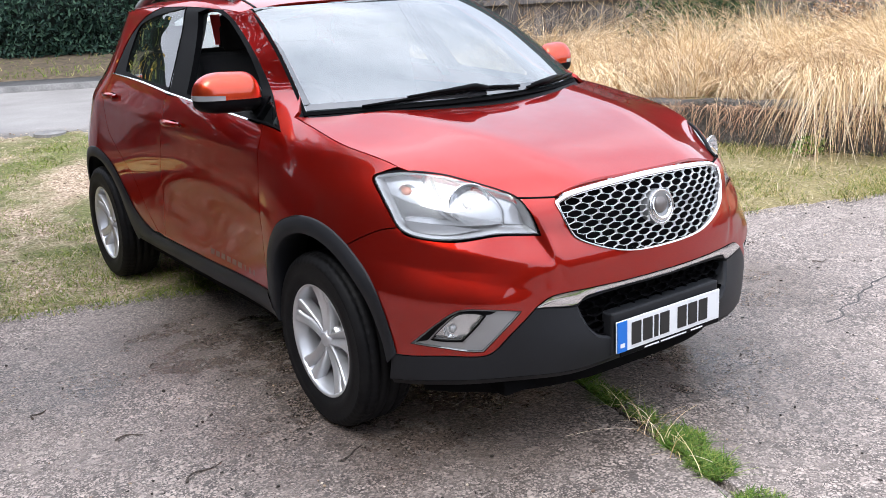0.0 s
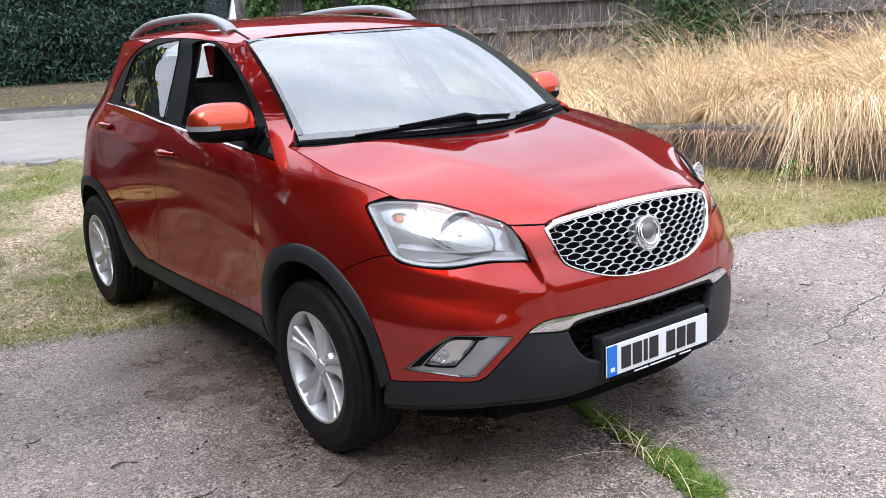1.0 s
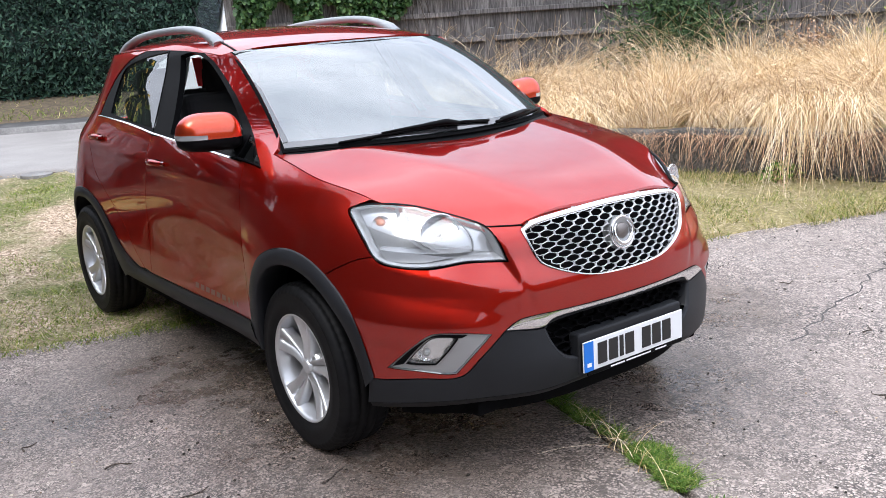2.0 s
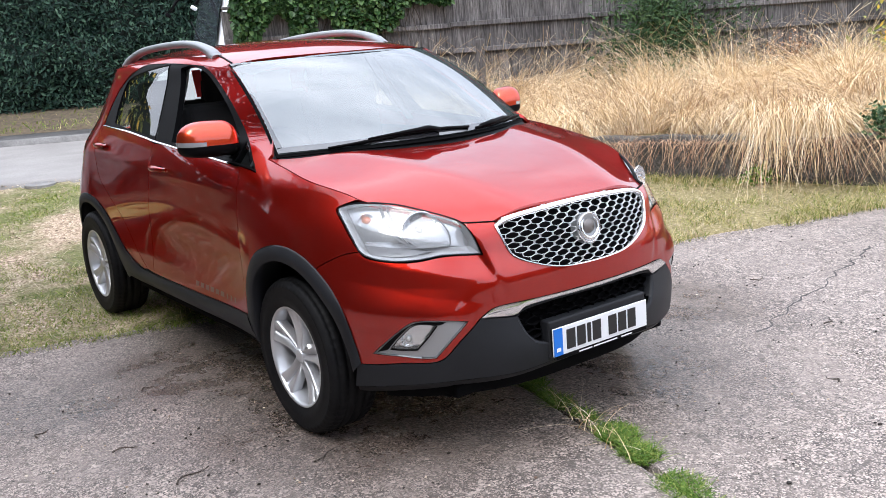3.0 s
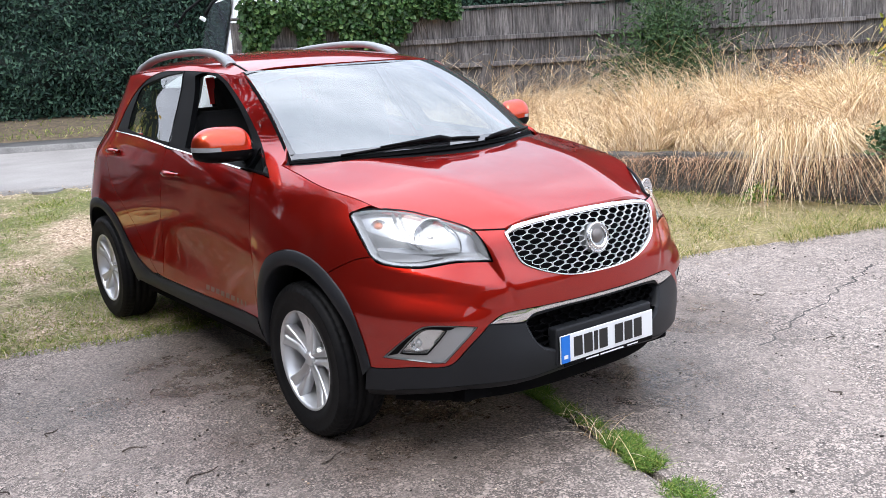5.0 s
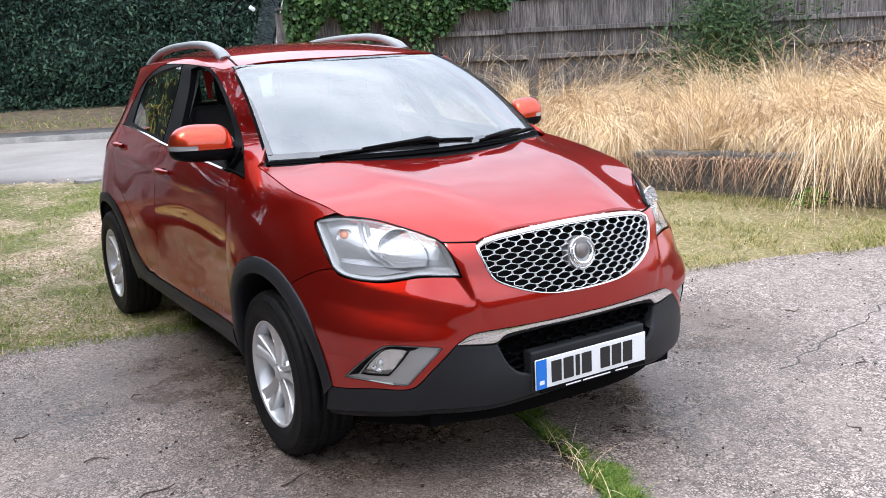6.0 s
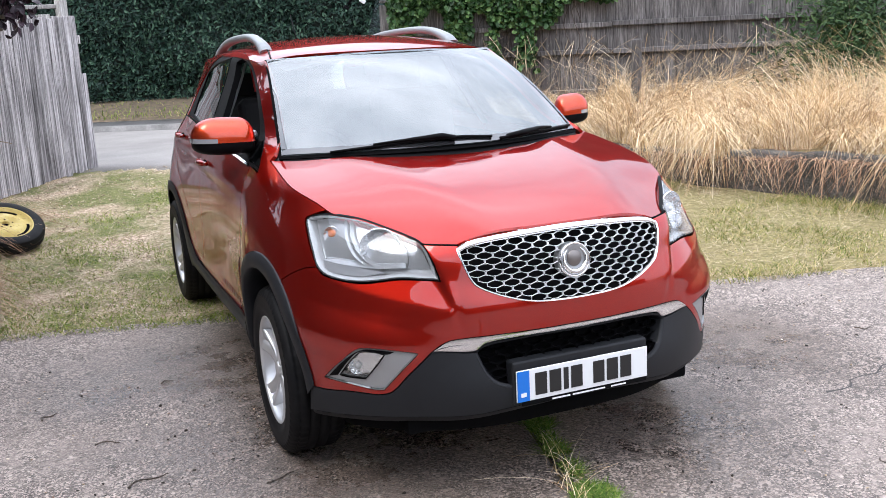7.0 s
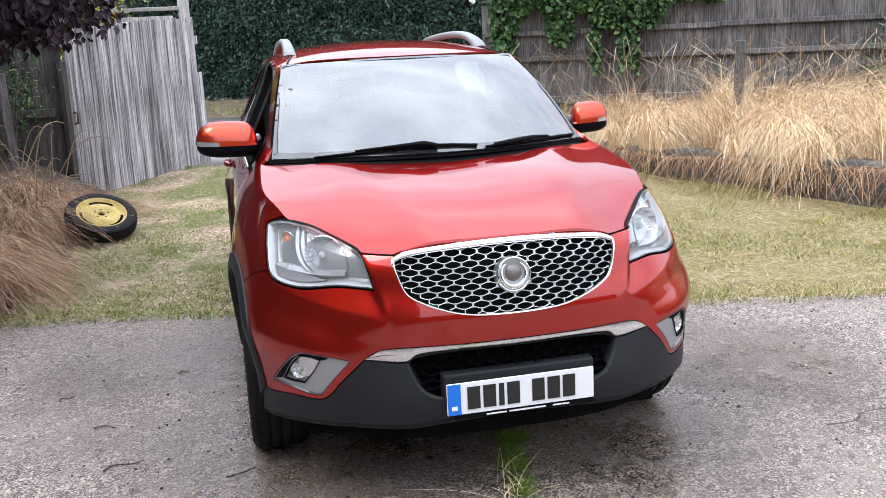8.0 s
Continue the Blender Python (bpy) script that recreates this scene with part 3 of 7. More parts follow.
def bonnet(x, y, proud=0.0):
    x, y = np.atleast_1d(np.asarray(x, float)), np.atleast_1d(np.asarray(y, float))
    z = BONNET_MID.at(y) - BONNET_FALL.at(y) * (np.abs(x) / 0.72) ** 2.5
    ridge = 0.24 + 0.26 * np.clip(y / 1.1, 0, 1.2)
    z = z + 0.010 * bell(np.abs(x), ridge, 0.10) - 0.006 * bell(x, 0, 0.2)
    return np.stack([x, y, z + proud], 1)


def screen(s, v, proud=0.0):
    """The windscreen: s from -1 to 1 across, v from 0 to 1 up."""
    s, v = np.atleast_1d(np.asarray(s, float)), np.atleast_1d(np.asarray(v, float))
    q = 1 - s * s
    x = (0.715 + (0.588 - 0.715) * v) * s
    y = (1.215 - 0.30 * q) * (1 - v) + (1.895 - 0.225 * q) * v
    z = (1.130 + 0.022 * q) * (1 - v) + (1.532 + 0.010 * q) * v
    swell = 0.035 * 4 * v * (1 - v) + proud
    return np.stack([x, y - 0.5 * swell, z + 0.86 * swell], 1)


ROOF_MID = Curve([1.60, 1.68, 1.95, 2.4, 3.0, 3.6, 4.0], [1.528, 1.548, 1.594, 1.628, 1.632, 1.598, 1.55])


def roof(x, y, proud=0.0):
    x, y = np.atleast_1d(np.asarray(x, float)), np.atleast_1d(np.asarray(y, float))
    z = ROOF_MID.at(y) - 0.045 * (np.abs(x) / 0.56) ** 2 - 0.02 * (np.abs(x) / 0.58) ** 8
    return np.stack([x, y, z + proud], 1)


# ---- end of body surface ----


# ---- car materials ----
def paint_material(name, deep, flare):
    m = material(name, (0.50, 0.030, 0.012), 0.34, 0.87, Coat_Weight=1.0, Coat_Roughness=0.02, Coat_IOR=1.6)
    n = Nodes(m)
    n.b.inputs["Specular Tint"].default_value = (0.7, 0.10, 0.08, 1)
    flake = n.cells(900, out="Color")
    base = n.mix(n.ramp(flake, (0.2, 0.0), (1.0, 0.35)), deep, flare)
    dust_haze = n.ramp(n.noise(2.6, 5, 0.6), (0.45, 0.0), (0.8, 0.025))
    n.colour(n.mix(dust_haze, base, (0.5, 0.36, 0.30)))
    n.rough(n.ramp(n.noise(9, 4), (0.3, 0.30), (0.7, 0.36)))
    return m


def glass_material(name, tint, shine=0.08, rough=0.0, dust_haze=0.0, film_colour=(0.60, 0.74, 0.74)):
    """Clear glass; shine is how much it mirrors when seen square on. A pale diffuse film stands for dust and for milky
    reflected light.
    """
    m = bpy.data.materials.new(name)
    m.use_nodes = True
    t = m.node_tree
    t.nodes.clear()
    out, mix, film = t.nodes.new("ShaderNodeOutputMaterial"), t.nodes.new("ShaderNodeMixShader"), t.nodes.new("ShaderNodeMixShader")
    clear, gloss, dusty = t.nodes.new("ShaderNodeBsdfTransparent"), t.nodes.new("ShaderNodeBsdfGlossy"), t.nodes.new("ShaderNodeBsdfDiffuse")
    facing, steep, gain = t.nodes.new("ShaderNodeLayerWeight"), t.nodes.new("ShaderNodeMath"), t.nodes.new("ShaderNodeMath")
    steep.operation, gain.operation = "POWER", "MULTIPLY_ADD"
    steep.inputs[1].default_value = 5.0
    gain.inputs[1].default_value, gain.inputs[2].default_value = 1.0 - shine, shine
    t.links.new(facing.outputs["Facing"], steep.inputs[0])
    t.links.new(steep.outputs["Value"], gain.inputs[0])
    clear.inputs["Color"].default_value = (*tint, 1)
    gloss.inputs["Roughness"].default_value = rough
    gloss.inputs["Color"].default_value = (1, 1, 1, 1)
    dusty.inputs["Color"].default_value = (*film_colour, 1)
    film.inputs["Fac"].default_value = dust_haze
    t.links.new(clear.outputs["BSDF"], film.inputs[1])
    t.links.new(dusty.outputs["BSDF"], film.inputs[2])
    t.links.new(gain.outputs["Value"], mix.inputs["Fac"])
    t.links.new(film.outputs["Shader"], mix.inputs[1])
    t.links.new(gloss.outputs["BSDF"], mix.inputs[2])
    t.links.new(mix.outputs["Shader"], out.inputs["Surface"])
    return m


def faceted(name, colour, rough, scale):
    """A bright reflector with fluted facets."""
    m = material(name, colour, rough, 0.85)
    n = Nodes(m)
    n.bump(n.cells(1.0, vector=n.scaled(scale)), 0.55, 0.008)
    return m


def plastic_material(name, colour, rough):
    m = material(name, colour, rough)
    n = Nodes(m)
    n.colour(n.ramp(n.noise(5, 5), (0.3, tuple(c * 0.85 for c in colour)), (0.75, tuple(min(c * 1.25, 1) for c in colour))))
    n.bump(n.noise(420, 2), 0.12, 0.001)
    return m


def rubber_material():
    m = material("tyre_rubber", (0.012, 0.012, 0.013), 0.62)
    n = Nodes(m)
    n.colour(n.ramp(n.noise(14, 6, 0.7), (0.35, (0.004, 0.004, 0.005)), (0.8, (0.011, 0.011, 0.011))))
    n.bump(n.noise(200, 3), 0.2, 0.002)
    n.b.inputs["Specular IOR Level"].default_value = 0.18
    return m


PAINT = paint_material("metallic_red_paint", (0.345, 0.0070, 0.0033), (0.66, 0.036, 0.008))
# body red pushed to orange to paint in sky light on the upturned mirror caps
SKY_LIT_PAINT = paint_material("sky_lit_red_paint", (0.52, 0.042, 0.012), (0.80, 0.14, 0.032))
GLASS = glass_material("window_glass", (0.80, 0.85, 0.83), 0.10)
SCREEN_GLASS = glass_material("screen_glass", (0.34, 0.40, 0.40), 0.20, 0.0, 0.10)
FRIT = material("screen_border", (0.02, 0.02, 0.022), 0.03, 0.0, IOR=2.2)
LENS = glass_material("clear_lens", (0.97, 0.98, 0.98), 0.06, 0.0, 0.08, (0.74, 0.74, 0.75))
CHROME = material("chrome", (0.80, 0.80, 0.81), 0.10, 1.0)
MESH_SILVER = material("bright_silver_mesh", (0.74, 0.75, 0.76), 0.34, 0.55)
SATIN = material("satin_silver", (0.60, 0.61, 0.62), 0.36, 0.75)
SILVER_PAINT = material("silver_paint", (0.36, 0.37, 0.38), 0.34, 0.55)
ALLOY = material("silver_alloy", (0.62, 0.63, 0.65), 0.33, 0.65, Coat_Weight=0.5)
REFLECTOR = faceted("lamp_reflector", (0.90, 0.91, 0.92), 0.14, (85, 85, 10))
FLUTED = material("fluted_lens", (0.30, 0.31, 0.33), 0.25, 0.3)
LAMP_WHITE = material("lamp_housing", (0.46, 0.47, 0.49), 0.2, 0.7)
FOG_WHITE = faceted("fog_reflector", (0.80, 0.81, 0.83), 0.12, (38, 38, 22))
LAMP_GREY = material("lamp_bezel", (0.44, 0.45, 0.46), 0.25, 0.5)
CLADDING = plastic_material("charcoal_plastic", (0.012, 0.013, 0.0155), 0.50)
TRIM = plastic_material("black_trim", (0.0025, 0.0025, 0.003), 0.50)
TRIM.node_tree.nodes["Principled BSDF"].inputs["Specular IOR Level"].default_value = 0.08
CLADDING.node_tree.nodes["Principled BSDF"].inputs["Specular IOR Level"].default_value = 0.28
LINER = material("matt_black", (0.004, 0.004, 0.0045), 0.9, 0.0, Specular_IOR_Level=0.05)
RUBBER = rubber_material()
DISC = material("brake_steel", (0.22, 0.20, 0.19), 0.45, 0.9)
CLOTH = plastic_material("dark_seat_cloth", (0.018, 0.018, 0.02), 0.9)
DASH = plastic_material("grey_dash", (0.035, 0.036, 0.038), 0.6)
PALE_TRIM = plastic_material("grey_pillar_trim", (0.30, 0.31, 0.32), 0.7)
AMBER = material("amber_bulb", (0.62, 0.15, 0.03), 0.2, 0.0, Coat_Weight=0.6)
WHITE_PLATE = material("white_plate", (0.78, 0.79, 0.80), 0.35)
BLUE_PLATE = material("blue_band", (0.005, 0.16, 0.62), 0.35)
BLACK_INK = material("black_ink", (0.012, 0.012, 0.012), 0.4)
GREY_STICKER = material("grey_sticker", (0.20, 0.085, 0.075), 0.4, 0.3)
RED_TAG = material("red_tag", (0.60, 0.02, 0.02), 0.6)
RED_LAMP = material("red_lamp", (0.45, 0.01, 0.01), 0.15, 0.0, Coat_Weight=1.0)


# ---- panels on the shell ----
def traced(points, closed=True, n=7):
    """A smooth line through points; a point with a third number is a sharp corner."""
    k = len(points)
    p = [np.array(q[:2], float) for q in points]
    hard = [len(q) > 2 for q in points]
    out = []
    for i in range(k if closed else k - 1):
        j = (i + 1) % k
        a, b = p[i], p[j]
        t0 = (b - a) if hard[i] or (not closed and i == 0) else (b - p[i - 1]) / 2
        t1 = (b - a) if hard[j] or (not closed and j == k - 1) else (p[(j + 1) % k] - a) / 2
        for s in range(n):
            t = s / n
            out.append((2 * t ** 3 - 3 * t ** 2 + 1) * a + (t ** 3 - 2 * t ** 2 + t) * t0 + (3 * t ** 2 - 2 * t ** 3) * b + (t ** 3 - t ** 2) * t1)
    if not closed:
        out.append(p[-1])
    return np.array(out)


def inside(poly, pts):
    x, y = pts[:, 0], pts[:, 1]
    hit = np.zeros(len(pts), bool)
    q = np.roll(poly, 1, 0)
    for (ax, ay), (bx, by) in zip(poly, q):
        if ay == by:
            continue
        hit ^= ((ay > y) != (by > y)) & (x < (bx - ax) * (y - ay) / (by - ay) + ax)
    return hit


def inset(loop, d, scale):
    """The closed loop moved inwards by d metres."""
    m = loop * scale
    t = np.roll(m, -1, 0) - np.roll(m, 1, 0)
    nrm = np.stack([-t[:, 1], t[:, 0]], 1)
    nrm /= np.maximum(np.linalg.norm(nrm, axis=1, keepdims=True), 1e-9)
    area = np.sum(m[:, 0] * np.roll(m[:, 1], -1) - np.roll(m[:, 0], -1) * m[:, 1])
    return (m + nrm * (np.asarray(d) * (1 if area > 0 else -1))) / scale


SHELL_SCALE = np.array([0.0215, 1.0])
FLAT_SCALE = np.array([1.0, 1.0])
MIDDLE = Vector((0, 1.9, 0.75))


def lifted(surf, pts, proud=0.0):
    return surf(pts[:, 0], pts[:, 1], proud)


def surface_normals(surf, q, proud, scale):
    """Outward normals of a surface at its parameters."""
    e = 7e-3
    a, b = np.array([e / scale[0], 0]), np.array([0, e / scale[1]])
    n = np.cross(lifted(surf, q + a, proud) - lifted(surf, q - a, proud), lifted(surf, q + b, proud) - lifted(surf, q - b, proud))
    n /= np.maximum(np.linalg.norm(n, axis=1, keepdims=True), 1e-12)
    return n * np.sign(np.sum(n * (lifted(surf, q, proud) - np.array(MIDDLE)), axis=1, keepdims=True))


def finish(name, verts, faces, mat, parent, label=""):
    """A mesh part whose faces look away from the car's middle."""
    v = np.asarray(verts, float)
    good = []
    for f in faces:
        a, b, c = v[f[0]], v[f[1]], v[f[2]]
        nrm = np.cross(b - a, c - a)
        away = (a + b + c) / 3 - np.array(MIDDLE)
        good.append(f if nrm @ away >= 0 else f[::-1])
    return part(name, mesh_of(name, v, [tuple(map(int, f)) for f in good], mat), None, parent, label)


def panel(name, surf, loop, mat, parent, holes=(), proud=0.0, thick=0.014, step=0.03, gap=0.0018, scale=SHELL_SCALE, label=""):
    """A sheet of the surface within a closed loop, with its edges turned in."""
    loops = [inset(np.asarray(loop, float), gap, scale)] + [inset(np.asarray(h, float), -gap, scale) for h in holes]
    flat = [l * scale for l in loops]
    lo, hi = flat[0].min(0), flat[0].max(0)
    grid = []
    for k, y in enumerate(np.arange(lo[1] + step * 0.4, hi[1], step * 0.87)):
        for x in np.arange(lo[0] + step * (0.3 if k % 2 else 0.8), hi[0], step):
            grid.append((x, y))
    grid = np.array(grid) if grid else np.zeros((0, 2))
    edge = np.concatenate(flat)
    if len(grid):
        keep = inside(flat[0], grid)
        for h in flat[1:]:
            keep &= ~inside(h, grid)
        grid = grid[keep]
    if len(grid):
        d = np.min(np.linalg.norm(grid[:, None] - edge[None], axis=2), axis=1)
        grid = grid[d > step * 0.45]
    pts, edges, k = [], [], 0
    for l in flat:
        pts += [Vector(p) for p in l]
        edges += [(k + i, k + (i + 1) % len(l)) for i in range(len(l))]
        k += len(l)
    pts += [Vector(p) for p in grid]
    got, _, tris, _, _, _ = geometry.delaunay_2d_cdt(pts, edges, [], 0, 1e-7)
    got = np.array([tuple(p) for p in got])
    tris = np.array([t for t in tris if len(t) == 3])
    mid = got[tris].mean(1)
    keep = inside(flat[0], mid)
    for h in flat[1:]:
        keep &= ~inside(h, mid)
    tris = tris[keep]
    q = got / scale
    v = lifted(surf, q, proud)
    faces = [tuple(t) for t in tris]
    verts = [tuple(p) for p in v]
    if thick:
        e = 1e-3
        for l in loops:
            a = lifted(surf, l, proud)
            du = lifted(surf, l + np.array([e / scale[0], 0]), proud) - a
            dv = lifted(surf, l + np.array([0, e]), proud) - a
            nrm = np.cross(du, dv)
            nrm /= np.maximum(np.linalg.norm(nrm, axis=1, keepdims=True), 1e-12)
            flip = np.sign(np.sum(nrm * (a - np.array(MIDDLE)), axis=1, keepdims=True))
            b = a - nrm * flip * thick
            k, n = len(verts), len(l)
            verts += [tuple(p) for p in a] + [tuple(p) for p in b]
            faces += [(k + i, k + (i + 1) % n, k + n + (i + 1) % n, k + n + i) for i in range(n)]
    ob = finish(name, verts, faces, mat, parent, label)
    fine = np.zeros((len(verts), 3))
    fine[:len(q)] = surface_normals(surf, q, proud, scale)
    ob.data.normals_split_custom_set_from_vertices(fine.tolist())
    return ob


def band(name, surf, rows, mat, parent, closed=True, label=""):
    """A strip over rows of (line, proud)."""
    verts, faces = [], []
    n = len(rows[0][0])
    for line, proud in rows:
        verts += [tuple(p) for p in lifted(surf, np.asarray(line, float), proud)]
    for j in range(len(rows) - 1):
        for i in range(n if closed else n - 1):
            k = (i + 1) % n
            faces.append((j * n + i, j * n + k, (j + 1) * n + k, (j + 1) * n + i))
    return finish(name, verts, faces, mat, parent, label)


def frame_band(name, loop, steps, mat, parent, surf=None, scale=SHELL_SCALE, label=""):
    """A moulding along a loop; steps are (inset, proud)."""
    return band(name, surf or shell, [(inset(loop, d, scale), pr) for d, pr in steps], mat, parent, True, label)


def resample(line, n):
    line = np.asarray(line, float)
    d = np.concatenate([[0], np.cumsum(np.linalg.norm(np.diff(line * SHELL_SCALE, axis=0), axis=1))])
    t = np.linspace(0, d[-1], n)
    return np.stack([np.interp(t, d, line[:, 0]), np.interp(t, d, line[:, 1])], 1)


def mirrored(loop):
    return np.asarray(loop, float) * np.array([-1.0, 1.0])


def meet(u, top, lo, hi):
    """The height at which the shell meets an upper surface."""
    for _ in range(40):
        z = (lo + hi) / 2
        x, y, _ = shell([u], [z])[0]
        if z < top(x, y)[0][2]:
            lo = z
        else:
            hi = z
    return z


car = new("car")
tagged(car, "metallic red compact SUV parked on a concrete yard", "car")

# lines on the shell: u, z
HEADLAMP = traced([(49.0, 0.968), (47.0, 0.986), (42.6, 0.994), (36.3, 0.986), (31.4, 0.965), (26.8, 0.938), (24.0, 0.912), (22.6, 0.862), (21.6, 0.797, 1),
                   (24.0, 0.800), (27.8, 0.804), (31.0, 0.797), (34.5, 0.790), (38.0, 0.792), (41.4, 0.803), (43.6, 0.826), (45.2, 0.872), (47.2, 0.922)])
half_grille = [(18.8, 0.893), (18.4, 0.905), (16.8, 0.919), (13.0, 0.931), (7.0, 0.939), (0.0, 0.942)]
low_grille = [(0.0, 0.702), (6.8, 0.708), (11.5, 0.732), (15.4, 0.767), (16.9, 0.796), (18.0, 0.850)]
GRILLE = traced(half_grille + [(-u, z) for u, z in half_grille[-2::-1]] + [(-u, z) for u, z in low_grille[:0:-1]] + low_grille)
FOG = traced([(42.0, 0.446, 1), (38.0, 0.522), (35.2, 0.571), (33.0, 0.583), (29.0, 0.577), (25.4, 0.565, 1), (28.2, 0.500), (31.0, 0.432, 1), (33.0, 0.431), (37.0, 0.440)])
FOG_LAMP = traced([(38.7, 0.466, 1), (36.6, 0.520), (34.5, 0.562), (32.4, 0.568), (30.5, 0.560, 1), (32.1, 0.513), (34.0, 0.466, 1), (36.6, 0.464)])
RED_LOW = [(45.2, 0.396), (42.0, 0.401), (36.7, 0.413), (32.4, 0.414), (30.4, 0.421), (29.0, 0.442), (27.2, 0.486), (24.7, 0.540), (23.0, 0.574), (21.0, 0.599), (18.7, 0.606), (14.6, 0.609), (7.0, 0.611), (0.0, 0.612)]
CHROME_LOW = [(23.2, 0.571), (17.2, 0.559), (15.2, 0.584), (10.0, 0.594), (5.0, 0.596), (0.0, 0.596)]
LOWER_GRILLE = [(17.0, 0.556), (15.3, 0.578), (10, 0.590), (5, 0.593), (0, 0.593)]
LOWER_GRILLE_LOW = [(0, 0.400), (8.0, 0.415), (13.0, 0.436), (15.0, 0.465), (16.2, 0.510)]
SEAM = [(43.6, 0.826), (47.0, 0.812), (51.7, 0.772), (57.4, 0.712)]
ARCH_OUT = [(44.7, 0.402), (45.4, 0.475), (46.9, 0.600), (48.9, 0.668), (51.5, 0.716), (55.5, 0.766), (60.5, 0.800), (66.3, 0.812), (72.8, 0.796), (79.5, 0.745), (85.2, 0.640), (88.0, 0.540), (90.2, 0.440)]
ARCH_IN = [(46.6, 0.36), (47.6, 0.46), (49.5, 0.575), (52.4, 0.642), (56.6, 0.700), (61.5, 0.736), (67.0, 0.748), (72.6, 0.728), (78.0, 0.668), (81.6, 0.580), (83.0, 0.500), (84.5, 0.40), (85.0, 0.33)]
REAR_OUT = [(147.0, 0.425), (152.9, 0.466), (158.0, 0.515), (163.0, 0.610), (168.3, 0.708), (174.8, 0.770), (182.0, 0.790), (191.0, 0.770), (199.0, 0.700), (204.0, 0.600), (206.0, 0.440)]
REAR_IN = [(158.0, 0.33), (161.5, 0.42), (164.0, 0.500), (167.0, 0.590), (171.0, 0.665), (176.0, 0.715), (181.5, 0.730), (189.0, 0.715), (195.0, 0.650), (198.5, 0.560), (200.0, 0.40)]
DOOR_FRONT = [(90.4, 0.430), (90.0, 0.560), (89.8, 0.662), (90.7, 0.773), (91.8, 0.927), (93.2, 1.040), (94.6, 1.088)]
DOOR_MID = [(139.6, 0.430), (138.9, 0.636), (138.2, 0.784), (137.1, 0.928), (136.6, 1.012), (137.0, 1.143)]
DOOR_REAR = [(143.5, 0.440), (148.0, 0.505), (151.6, 0.575), (156.4, 0.691), (164.8, 0.814), (170.4, 0.890), (174.7, 0.996), (177.0, 1.117), (176.4, 1.202)]
BELT = [(176.4, 1.202), (156.7, 1.188), (143.3, 1.167), (137.0, 1.155), (127.6, 1.143), (110.0, 1.116), (95.0, 1.088), (86.2, 1.073)]
DLO_TOP = [(86.2, 1.073), (91.5, 1.115), (97.4, 1.190), (102.0, 1.264), (107.3, 1.348), (114.6, 1.440), (120.3, 1.502), (127.8, 1.550), (138.5, 1.570), (147.0, 1.566), (156.2, 1.547), (165.9, 1.497), (172.5, 1.412), (175.4, 1.303), (176.4, 1.202)]
REAR_WINDOW = traced([(136.6, 1.176, 1), (147.3, 1.188), (158.0, 1.203), (168.2, 1.222, 1), (169.4, 1.330), (168.4, 1.440), (163.4, 1.484), (152.0, 1.522), (142.2, 1.541, 1), (139.4, 1.355)])
FRONT_WINDOW = traced([(99.8, 1.122, 1), (112.0, 1.138), (127.4, 1.160, 1), (130.2, 1.320), (134.6, 1.520, 1), (129.7, 1.532), (122.6, 1.499), (116.7, 1.437), (109.4, 1.344), (104.2, 1.255), (100.4, 1.176)])
QUARTER_GLASS = traced([(89.0, 1.086, 1), (97.8, 1.104, 1), (98.2, 1.185, 1), (93.0, 1.124)])


def cut_line(us, top, lo, hi):
    return [(u, meet(u, top, lo, hi)) for u in us]


FENDER_TOP = cut_line(np.linspace(44.0, 84.0, 14), bonnet, 0.9, 1.16)
PILLAR_EDGE = [(unroll(*p[:2]), p[2]) for p in (screen([-0.985], [v])[0] for v in np.linspace(0.03, 0.985, 14))]
ROOF_EDGE = cut_line(np.linspace(117, 214, 22), roof, 1.45, 1.62)


